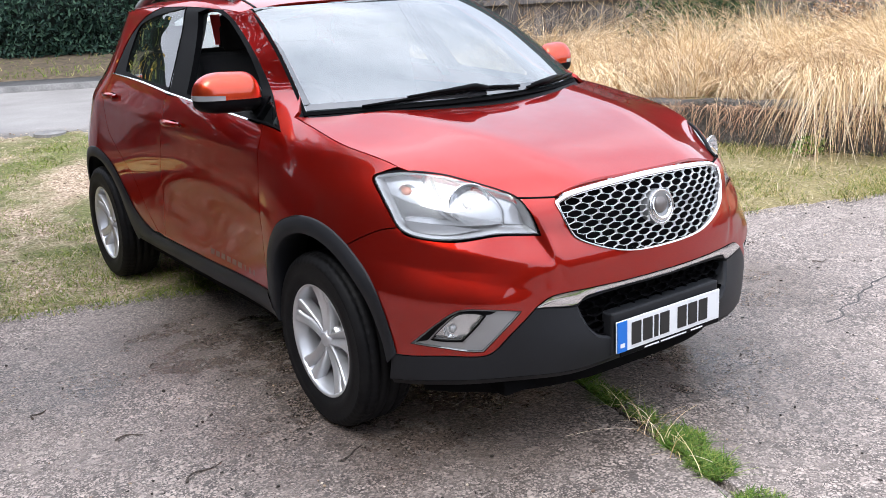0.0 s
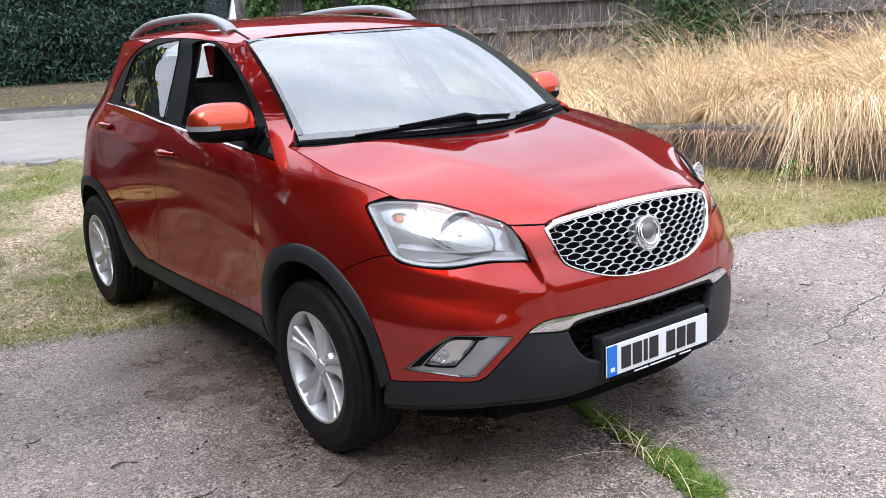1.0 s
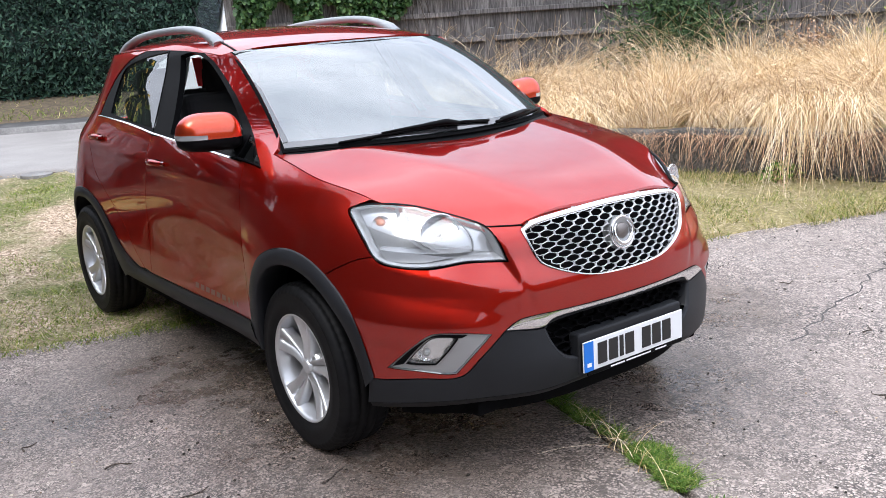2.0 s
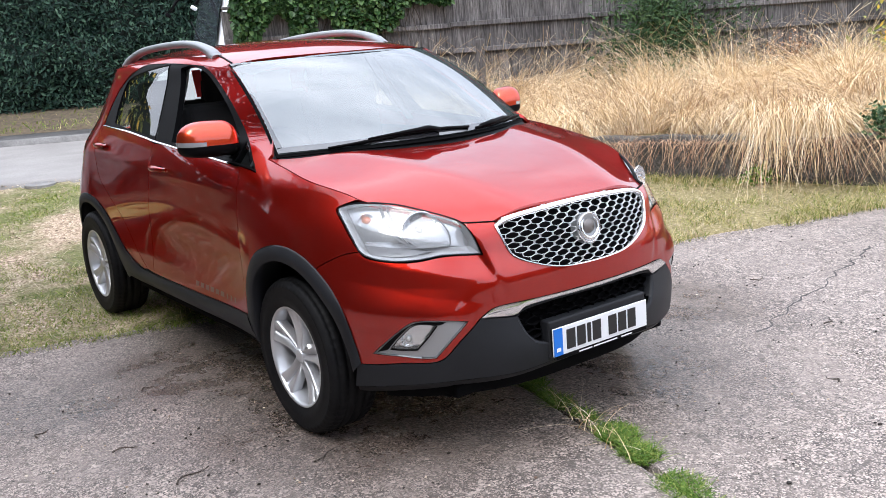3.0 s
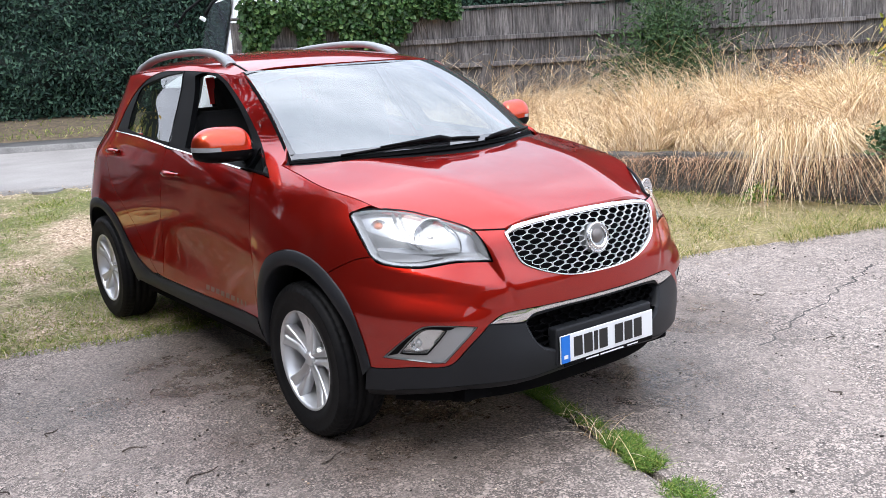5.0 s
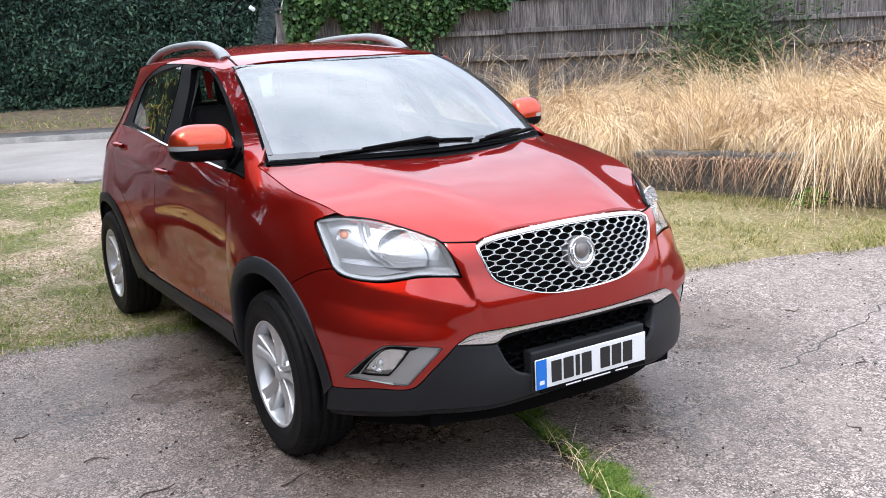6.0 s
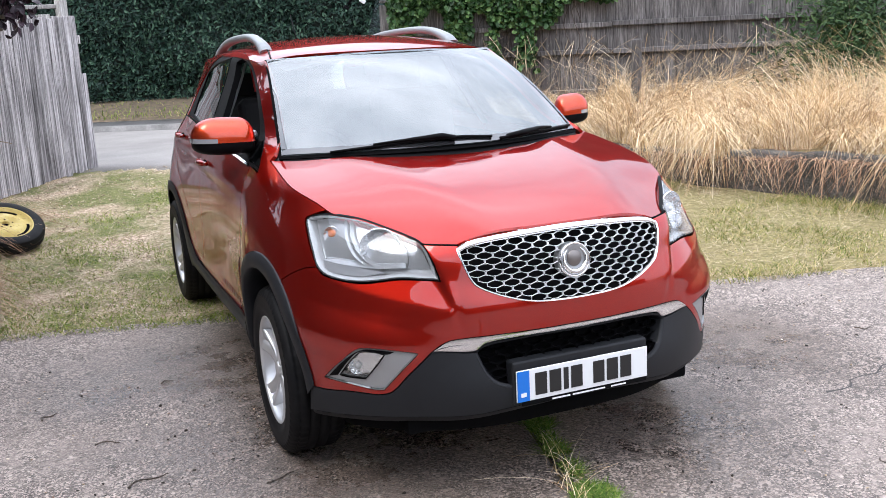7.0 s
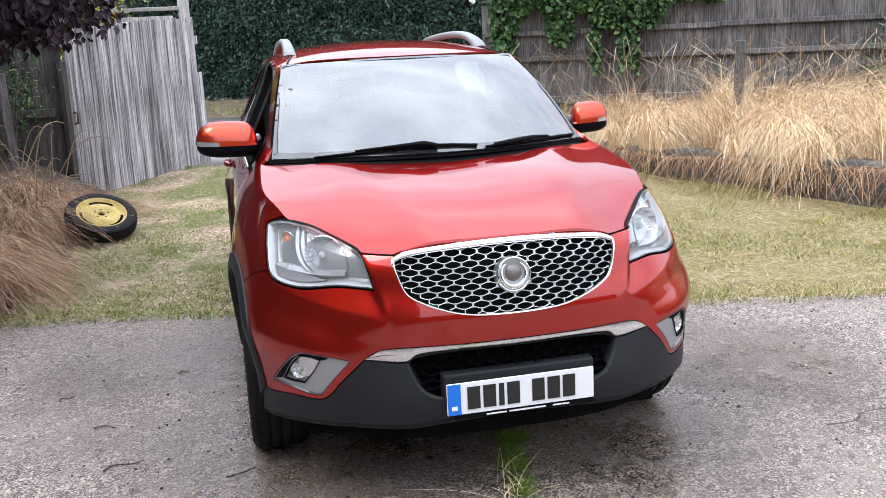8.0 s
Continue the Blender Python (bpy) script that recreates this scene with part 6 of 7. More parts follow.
def dry_bank_grass():
    rng = np.random.RandomState(11)
    n = 52000
    s = rng.uniform(-0.9, WALL_LEN + 1.2, n)
    w = np.where(rng.uniform(0, 1, n) < 0.6, 0.02 + 1.6 * rng.uniform(0, 1, n) ** 1.2, rng.uniform(0.5, 5.0, n))
    clumps = 340
    clump_s = rng.uniform(-1.5, WALL_LEN + 1.5, clumps)
    clump_w = np.where(rng.uniform(0, 1, clumps) < 0.6, rng.uniform(-0.1, 1.7, clumps), rng.uniform(0.5, 5.0, clumps))
    clump_lean = rng.normal(0, 0.65, clumps)
    clump_out = rng.uniform(-0.5, 1.1, clumps)
    clump_tall = rng.uniform(0.55, 1.3, clumps)
    near = np.concatenate([np.argmin((a[:, None] - clump_s) ** 2 + 1.6 * (b[:, None] - clump_w) ** 2, axis=1) for a, b in zip(np.array_split(s, 20), np.array_split(w, 20))])
    s = s + (clump_s[near] - s) * 0.33
    w = np.maximum(w + (clump_w[near] - w) * 0.33, 0.02)
    thick = np.array([patchy(a, b, 0.8, 3.0) for a, b in zip(s, w)])
    gap = np.array([before_fence(bank_point(a, b)) for a, b in zip(s, w)])
    keep = (thick > -0.45) & (gap > 0.25)
    s, w, near, gap = s[keep], w[keep], near[keep], gap[keep]
    n = len(s)
    length = (0.36 + 0.46 * rng.uniform(0, 1, n) ** 0.8) * clump_tall[near] * (1 + 0.28 * np.clip((w - 0.7) / 0.6, 0, 1))
    curtain = np.zeros(n)
    for mid, wide, much in ((5.32, 0.62, 0.9), (2.72, 0.36, 0.85), (3.45, 0.30, 0.75), (6.75, 0.35, 0.7), (4.35, 0.25, 0.5), (1.4, 0.6, 0.6), (7.9, 0.4, 0.8)):
        curtain = np.maximum(curtain, much * np.exp(-((s - mid) / wide) ** 2))
    curtain = np.clip(curtain + 0.10 + 0.35 * np.array([noise.noise((a * 4.3, b * 1.5, 0)) for a, b in zip(s, w)]), 0, 1)
    bare = (curtain < 0.5) & (w < 0.35)
    w = np.where(bare, w + 0.30, w)
    front = np.clip(1 - w / 0.75, 0, 1) * curtain
    lean_s = (clump_lean[near] + rng.normal(0, 0.48, n)) * (1 - 0.55 * front)
    lean_w = -(0.05 + 0.35 * clump_out[near] + 0.42 * front + rng.normal(0, 0.26, n)) * np.where(w < 0.8, 0.35 + 0.65 * curtain, 1.0)
    droop = 0.50 + 0.85 * front + rng.uniform(0, 0.75, n) + 0.25 * clump_out[near]
    length = length * (1 + 0.35 * front) * np.where(w < 0.6, 0.72 + 0.28 * curtain, 1.0)
    t = np.linspace(0, 1, 7)[None]
    flat = np.stack([lean_s, lean_w], 1)
    along = length[:, None] * (0.35 * t + 0.65 * t * t)
    z = length[:, None] * (1.22 * t - droop[:, None] * 0.92 * t ** 2.1)
    base = np.array([bank_point(a, b, bank_level(a, b) - 0.03) for a, b in zip(s, w)])
    d = np.array(WALL_D)[None, None], np.array(WALL_N)[None, None]
    rows = base[:, None] + d[0] * (flat[:, 0:1] * along)[:, :, None] + d[1] * (flat[:, 1:2] * along)[:, :, None] + np.array([0, 0, 1.0])[None, None] * z[:, :, None]
    floor = 0.06 + 0.0 * rows[:, :, 2]
    rows[:, :, 2] = np.maximum(rows[:, :, 2], floor)
    width = (0.0034 + 0.0034 * rng.uniform(0, 1, n))[:, None] * (1.0 - 0.7 * t ** 1.6)
    a = rng.normal(0, 0.5, n)
    side = np.array(WALL_D)[None] * np.cos(a)[:, None] + np.array(WALL_N)[None] * np.sin(a)[:, None]
    grown("dry_grass", rows, width, DRY_GRASS, "tall straw-coloured dry grass drooping over the wall", across_dir=side)
    # darker dead growth beneath
    n = 12000
    s, w = rng.uniform(-0.9, WALL_LEN + 1.2, n), -0.02 + 3.2 * rng.uniform(0, 1, n) ** 2.2
    base = np.array([bank_point(a, b, bank_level(a, b) - 0.05) for a, b in zip(s, w)])
    ok = np.array([before_fence(p) > 0.1 for p in base])
    s, w, base = s[ok], w[ok], base[ok]
    n = len(s)
    t = np.linspace(0, 1, 5)[None]
    length = rng.uniform(0.15, 0.5, n)[:, None]
    lean = rng.normal(0, 0.5, (n, 2))
    front = np.clip(1 - w / 0.4, 0, 1)[:, None]
    rows = base[:, None] + np.array(WALL_D)[None, None] * (lean[:, :1] * length * t)[:, :, None] + np.array(WALL_N)[None, None] * ((lean[:, 1:] - 0.5 * front) * length * t)[:, :, None]
    rows[:, :, 2] += length * (t * (1 - front) + (0.6 * t - 1.3 * t * t) * front)
    rows[:, :, 2] = np.maximum(rows[:, :, 2], 0.05)
    grown("dead_grass", rows, 0.006 * (1 - 0.7 * t) * np.ones((n, 1)), BROWN_GRASS, "brown dead growth under the dry grass")
    # tall seed heads by the fence
    n = 620
    base = np.array([fence_point(a, b, 0.60) for a, b in zip(rng.uniform(0.1, 9.5, n), 0.08 + 1.3 * rng.uniform(0, 1, n) ** 1.5)])
    length = rng.uniform(0.65, 1.15, n)[:, None]
    t = np.linspace(0, 1, 8)[None]
    lean = rng.normal(0, 0.42, (n, 2))
    rows = base[:, None] + np.array(WALL_D)[None, None] * (lean[:, :1] * length * t ** 2)[:, :, None] + np.array(WALL_N)[None, None] * ((lean[:, 1:] - 0.12) * length * t ** 2)[:, :, None]
    rows[:, :, 2] += length * (t - 0.12 * t ** 3)
    head = np.where(t > 0.8, 0.0075, 0.0024) * np.ones((n, 1))
    grown("seed_heads", rows, head, SEED_GRASS, "tall pale grass stalks with seed heads")


SEED_GRASS = blade_material("pale_seed_stalk", (0.0, (0.24, 0.17, 0.11)), (0.5, (0.42, 0.33, 0.22)), (1.0, (0.62, 0.52, 0.36)))


def wall_side(x, y):
    """How far a point lies behind the wall's face."""
    return (Vector((x, y, 0)) - WALL_A).dot(WALL_N)


def short_grass():
    rng = np.random.RandomState(5)
    pts, tall, kinds = [], [], []
    tries = 430000
    xs, ys = rng.uniform(-5.5, 6.4, tries), rng.uniform(0.6, 9.6, tries)
    for x, y in zip(xs, ys):
        edge = y - slab_edge(x)
        if edge < 0.0 or across(x, y) > ROAD_NEAR - 0.05:
            continue
        w = wall_side(x, y)
        if w > 0.03:
            continue
        right = x > 1.2
        q = patchy(x, y, 1.1, 2.0)
        if right:
            dens = 0.70 + 1.8 * q if w > -0.5 else 0.46 + 2.2 * q
            if edge < 0.25:
                dens += 0.25
        else:
            dens = (0.95 if edge < 0.7 else 0.0) + 0.55 * (edge < 1.5) + 3.2 * (q + 0.16)
            if -0.75 < x + 0.12 * (y - 4) < 0.3 and y > 3.7:
                dens -= 0.5
            if y > 6.2:
                dens = 2.0 * (q - 0.16)
        if rng.uniform() > dens:
            continue
        pts.append((x, y, level(x, y) - 0.012))
        tall.append((0.012 + 0.026 * rng.uniform()) * (1.0 + (1.1 if right and w > -0.35 else 0.35 if right else 0.1)) * (1.3 if edge < 0.3 else 1.0))
    base, tall = np.array(pts), np.array(tall)
    n = len(base)
    t = np.linspace(0, 1, 4)[None]
    lean = rng.normal(0, 0.75, (n, 2))
    rows = base[:, None] + np.stack([lean[:, :1] * tall[:, None] * t ** 1.6, lean[:, 1:] * tall[:, None] * t ** 1.6, tall[:, None] * t], 2)
    width = 0.0050 * (1 - 0.7 * t) * rng.uniform(0.7, 1.5, n)[:, None]
    lawn = base[:, 0] > 1.2
    grown("short_grass", rows[~lawn], width[~lawn], GREEN_GRASS, "short patchy green and yellow grass beside concrete")
    grown("lawn_grass", rows[lawn], width[lawn], LAWN_GRASS, "thin drying green and straw-coloured grass below the wall")
    # loose straw lying on the ground
    n = 17000
    k = 6000
    x = np.concatenate([rng.uniform(-3.6, 0.2, n // 2), rng.uniform(1.6, 5.6, n // 2), -1.45 - 1.9 * rng.uniform(0, 1, k) ** 0.7])
    y = np.concatenate([rng.uniform(2.9, 8.6, n // 2), rng.uniform(1.3, 5.6, n // 2), 3.0 + 2.9 * rng.uniform(0, 1, k)])
    ok = np.array([b > slab_edge(a) - 0.02 and wall_side(a, b) < 0.0 for a, b in zip(x, y)])
    x, y = x[ok], y[ok]
    n = len(x)
    a = rng.uniform(0, 2 * np.pi, n)
    length = rng.uniform(0.03, 0.13, n)
    t = np.linspace(-0.5, 0.5, 4)[None]
    z = np.array([level(p, q) for p, q in zip(x, y)])
    rows = np.stack([x[:, None] + np.cos(a)[:, None] * length[:, None] * t, y[:, None] + np.sin(a)[:, None] * length[:, None] * t, (z + rng.uniform(0.004, 0.03, n))[:, None] + 0.02 * t * rng.normal(0, 1, n)[:, None]], 2)
    side = np.stack([-np.sin(a), np.cos(a), 0 * a], 1)
    grown("straw_litter", rows, 0.0032 * np.ones((n, 4)), SEED_GRASS, "loose dry straw lying on the ground", "litter", side)


def gravel():
    """Loose stones on the earth and small chips on the concrete."""
    rng = np.random.RandomState(9)
    bm = bmesh.new()
    bmesh.ops.create_icosphere(bm, subdivisions=1, radius=1.0)
    bv = np.array([v.co[:] for v in bm.verts])
    bf = np.array([[v.index for v in f.verts] for f in bm.faces])
    bm.free()

    def scatter(name, xs, ys, zs, size, mat, label):
        n = len(xs)
        sc = size[:, None] * rng.uniform(0.6, 1.3, (n, 3)) * np.array([1, 1, 0.6])
        a = rng.uniform(0, 6.28, n)
        jit = bv[None] * (1 + rng.normal(0, 0.13, (n, len(bv), 1)))
        v = jit * sc[:, None]
        c, s = np.cos(a)[:, None], np.sin(a)[:, None]
        v = np.stack([v[:, :, 0] * c - v[:, :, 1] * s + xs[:, None], v[:, :, 0] * s + v[:, :, 1] * c + ys[:, None], v[:, :, 2] + zs[:, None]], 2)
        f = (np.arange(n)[:, None, None] * len(bv) + bf[None]).reshape(-1, 3)
        me = bpy.data.meshes.new(name)
        me.from_pydata(v.reshape(-1, 3).tolist(), [], f.tolist())
        me.materials.append(mat)
        tagged(new(name, me), label, "gravel", kind="stuff")
    n = 7000
    x, y = rng.uniform(-4.5, 1.2, n), rng.uniform(2.8, 9.0, n)
    ok = np.array([b > slab_edge(a) + 0.05 and across(a, b) < ROAD_NEAR and patchy(a, b, 1.1, 2.0) < 0.25 for a, b in zip(x, y)])
    x, y = x[ok], y[ok]
    z = np.array([level(a, b) for a, b in zip(x, y)])
    scatter("loose_gravel", x, y, z, rng.uniform(0.004, 0.013, len(x)), STONE_CHIP, "loose tan gravel on earth")
    n = 420
    x, y = rng.uniform(-3.0, 2.8, n), rng.uniform(-1.6, 2.4, n)
    scatter("stone_chips", x, y, np.full(n, 0.004), rng.uniform(0.002, 0.007, n), STONE_CHIP, "scattered stone chips on concrete")
    n = 700
    x, y = rng.uniform(-2.6, 3.4, n), rng.uniform(-0.8, 2.6, n)
    ok = np.array([b < slab_edge(a) and patchy(a, b, 1.4, 6.0) > -0.15 for a, b in zip(x, y)])
    scatter("dark_crumbs", x[ok], y[ok], np.full(ok.sum(), 0.003), rng.uniform(0.002, 0.0085, ok.sum()), CRUMB, "dark leaf crumbs and grit on concrete")


def twigs():
    """Thin twigs and curled dead leaves lying on the concrete."""
    rng = np.random.RandomState(33)
    spots = [(-1.41, 0.85, 0.16, 25), (-1.52, 1.30, 0.10, -20), (-1.75, 1.75, 0.08, 50), (-0.95, 0.62, 0.12, 10), (-2.05, 1.25, 0.07, 80), (1.75, 0.10, 0.10, 15), (2.2, 0.85, 0.08, -35), (1.05, -0.35, 0.07, 60), (-1.2, 1.95, 0.06, 5)]
    for x, y, length, turn in spots:
        pts = [(length * (q - 0.5), 0.018 * math.sin(q * 5 + turn), 0.006 + 0.004 * math.sin(q * 7)) for q in np.linspace(0, 1, 8)]
        v, f = tube(pts, [0.0042 - 0.002 * q for q in np.linspace(0, 1, 8)], 5)
        w = new("twig", mesh_of("twig", v, f, BARK))
        w.matrix_world = pose(x, y, 0.0, 0, 0, turn)
        tagged(w, "thin dark twig lying on worn concrete", "twig", group="twigs on the concrete")


def chip_material():
    m = material("stone_chip", (0.4, 0.35, 0.3), 0.9)
    n = Nodes(m)
    n.colour(n.ramp(n.island(), (0.0, (0.15, 0.10, 0.075)), (0.35, (0.38, 0.28, 0.19)), (0.75, (0.54, 0.43, 0.31)), (1.0, (0.70, 0.63, 0.53))))
    return m


STONE_CHIP = chip_material()
CRUMB = simple_stone("dark_crumb", (0.012, 0.010, 0.008), (0.05, 0.042, 0.034), 30.0)


def joint_weeds():
    """Weeds in the joint between the slabs: tufts, moss and a few dry stalks."""
    rng = np.random.RandomState(21)
    t = np.linspace(0, 1, 5)[None]
    at, tall, wide = [], [], []
    for cx, cy, r, n, h in ((0.00, -0.06, 0.085, 1900, 0.030), (-0.07, -0.24, 0.075, 1300, 0.034), (-0.16, -0.52, 0.09, 1500, 0.026), (-0.22, -0.75, 0.09, 900, 0.030), (0.07, 0.34, 0.05, 800, 0.034), (0.13, 0.58, 0.055, 800, 0.036), (0.03, 0.12, 0.03, 160, 0.045), (0.055, 0.20, 0.040, 800, 0.020), (0.10, 0.46, 0.040, 800, 0.022), (0.15, 0.72, 0.040, 500, 0.022), (0.18, 0.85, 0.05, 400, 0.04)):
        a, q = rng.uniform(0, 6.28, n), r * rng.uniform(0, 1, n) ** 0.6
        at.append(np.stack([cx + 0.20 * q * np.sin(a) + q * np.cos(a), cy + 1.25 * q * np.sin(a), np.full(n, -0.01)], 1))
        tall.append(h * rng.uniform(0.4, 1.25, n))
    at, tall = np.concatenate(at), np.concatenate(tall)[:, None]
    n = len(at)
    lean = rng.normal(0, 0.8, (n, 2))
    rows = at[:, None] + np.stack([lean[:, :1] * tall * t ** 1.5, lean[:, 1:] * tall * t ** 1.5, tall * (t - 0.25 * t * t)], 2)
    grown("joint_weeds", rows, 0.0048 * (1 - 0.6 * t) * np.ones((n, 1)), WEED, "bright green weeds in the concrete joint", "weeds")
    n = 46
    cy = rng.normal(0.06, 0.16, n)
    base = np.stack([np.array([JOINT(y) for y in cy]) + rng.normal(0, 0.03, n), cy, np.zeros(n)], 1)
    tall = rng.uniform(0.05, 0.17, n)[:, None]
    lean = rng.normal(0, 0.9, (n, 2))
    rows = base[:, None] + np.stack([lean[:, :1] * tall * t ** 1.3, lean[:, 1:] * tall * t ** 1.3, tall * (t - 0.5 * t * t)], 2)
    grown("dry_stalks", rows, 0.003 * (1 - 0.5 * t) * np.ones((n, 1)), DRY_GRASS, "thin dry stalks among the joint weeds", "weeds")


def hedge_wall(name, a, b, height, base_z, density, label, seed, size=(0.07, 0.16)):
    """A clipped dark hedge: an uneven core, coloured near black for the shade within, and many small sprays."""
    rng = np.random.RandomState(seed)
    a, b = Vector(a), Vector(b)
    d = (b - a).normalized()
    out = Vector((d.y, -d.x, 0))
    run = (b - a).length

    def bulge(s, z):
        return 0.30 * noise.noise((s * 0.5, z * 0.6, seed)) + 0.16 * noise.noise((s * 1.5, z * 1.7, seed + 4)) + 0.07 * noise.noise((s * 4, z * 4.5, seed))
    cols, rws = int(run / 0.3) + 2, int(height / 0.25) + 2
    verts, faces = [], []
    for j in range(rws):
        z = height * j / (rws - 1)
        for i in range(cols):
            s = run * i / (cols - 1)
            q = a + d * s + out * (bulge(s, z) - 0.12)
            verts.append((q.x, q.y, base_z + z))
    n = len(verts)
    verts += [(v[0] - out.x * 1.5, v[1] - out.y * 1.5, v[2]) for v in verts[-cols:]]
    for j in range(rws - 1):
        for i in range(cols - 1):
            k = j * cols + i
            faces.append((k, k + 1, k + cols + 1, k + cols))
    for i in range(cols - 1):
        faces.append(((rws - 1) * cols + i, (rws - 1) * cols + i + 1, n + i + 1, n + i))
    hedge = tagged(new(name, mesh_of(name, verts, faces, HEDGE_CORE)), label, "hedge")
    m = int(run * height * density)
    s, z = rng.uniform(0, run, m), np.where(rng.uniform(0, 1, m) < 0.8, 2.7 * rng.uniform(0, 1, m), height * rng.uniform(0, 1, m))
    at = np.array([tuple(a + d * p + out * (bulge(p, q) + rng.uniform(-0.12, 0.10)) + Vector((0, 0, base_z + q))) for p, q in zip(s, z)])
    outs = np.tile(np.array(out), (m, 1))
    me = leaves("foliage", at, rng.uniform(*size, m), outs, HEDGE_LEAF, "", "hedge", rng, 0.25, 2.2)
    part("foliage", me, None, hedge, "dark green sprays")["kind"] = "stuff"


# near-black colour stands in for the shade deep in the hedge
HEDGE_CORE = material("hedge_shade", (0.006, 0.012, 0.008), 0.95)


def far_hedge():
    along = Vector((ROAD_N[1], -ROAD_N[0], 0))
    c = Vector((*ROAD_N, 0)) * 15.7
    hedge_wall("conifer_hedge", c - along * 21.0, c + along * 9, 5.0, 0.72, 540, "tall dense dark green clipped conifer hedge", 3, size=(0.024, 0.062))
    # leaf litter and thin grass on the verge
    rng = np.random.RandomState(31)
    n = 9000
    s, dd = rng.uniform(-14, 12, n), rng.uniform(ROAD_FAR + 1.15, 15.6, n)
    p = np.array([tuple(Vector((*ROAD_N, 0)) * q + along * w) for q, w in zip(dd, s)])
    p[:, 2] = [level(a, b) for a, b in p[:, :2]]
    t = np.linspace(0, 1, 3)[None]
    keep = rng.uniform(0, 1, n) < np.where(dd < ROAD_FAR + 1.9, 1.0, 0.3)
    p = p[keep]
    n = len(p)
    tall = rng.uniform(0.03, 0.10, n)[:, None]
    lean = rng.normal(0, 0.6, (n, 2))
    rows = p[:, None] + np.stack([lean[:, :1] * tall * t, lean[:, 1:] * tall * t, tall * t], 2)
    grown("verge_grass", rows, 0.014 * (1 - 0.6 * t) * np.ones((n, 1)), GREEN_GRASS, "thin grass on the verge under the hedge")


def ivy():
    rng = np.random.RandomState(17)
    n = 8200
    s = 0.13 + 2.65 * rng.uniform(0, 1, n) ** 1.2
    depth = rng.uniform(0, 1, n)
    reach_down = np.array([0.18 + 0.55 * max(0.0, 0.45 + noise.noise((q * 2.3, 3, 0)) - 0.16 * q) + (0.55 if q < 0.42 else 0.25 if 0.8 < q < 1.1 else 0.62 if 1.30 < q < 1.42 or 1.62 < q < 1.86 else 0) for q in s])
    z = 2.24 - depth * (reach_down + 0.07)
    k = n // 4
    z[:k] = 2.08 + (0.50 - 0.09 * s[:k]) * rng.uniform(0, 1, k)
    w = 0.05 + 0.16 * rng.uniform(0, 1, n) * (1 - 0.4 * depth)
    at = np.array([tuple(fence_point(a, b, c)) for a, b, c in zip(s, w, z)])
    me = leaves("ivy", at, rng.uniform(0.035, 0.075, n), np.tile(np.array(FENCE_N) + np.array([0, 0, 0.35]), (n, 1)), IVY_LEAF, "", "", rng, 0.6, 1.1)
    tagged(new("ivy", me), "green ivy hanging over the timber fence", "ivy", kind="stuff")
    # trailing stems
    for k in range(14):
        q = rng.uniform(0.1, 3.0)
        pts = [fence_point(q + 0.05 * math.sin(j * 1.3 + k), 0.05, 2.1 - 0.13 * j) for j in range(int(rng.uniform(4, 9)))]
        v, f = tube(pts, 0.005, 5)
        tagged(new("ivy_stem", mesh_of("ivy_stem", v, f, BARK)), "thin bare ivy stem on the fence", "stem", group="ivy stems on the fence")


def bush(name, centre, radii, count, mat, label, seed, size=(0.03, 0.07), stems=9, long=1.9):
    rng = np.random.RandomState(seed)
    c = Vector(centre)
    top = new(name)
    top.location = (c.x, c.y, c.z)
    tagged(top, label, "bush")
    pts = []
    for k in range(stems):
        a, tip = rng.uniform(0, 6.28), np.array([rng.normal(0, 0.6) * radii[0], rng.normal(0, 0.6) * radii[1], radii[2] * rng.uniform(0.9, 2.0)])
        line = [np.array([0.05 * math.cos(a), 0.05 * math.sin(a), 0]) * (1 - q) + tip * q + np.array([0, 0, 0.1 * math.sin(3 * q)]) for q in np.linspace(0, 1, 7)]
        v, f = tube(line, [0.014 - 0.011 * q for q in np.linspace(0, 1, 7)], 6)
        part("stem", mesh_of("stem", v, f, BARK), None, top)
        pts += [line[j] for j in (3, 4, 5, 6)]
    pts = np.array(pts)
    pick = pts[rng.randint(0, len(pts), count)]
    at = pick + rng.normal(0, 1, (count, 3)) * np.array(radii) * 0.36
    at[:, 2] = np.maximum(at[:, 2], 0.02)
    out = at - np.array([0, 0, radii[2]])
    out = out / np.maximum(np.linalg.norm(out, axis=1, keepdims=True), 1e-6) + np.array([-0.3, -0.5, 0.4])
    me = leaves("foliage", at, rng.uniform(*size, count), out, mat, "", "", rng, 0.2, long)
    part("foliage", me, None, top)["kind"] = "stuff"
    return top


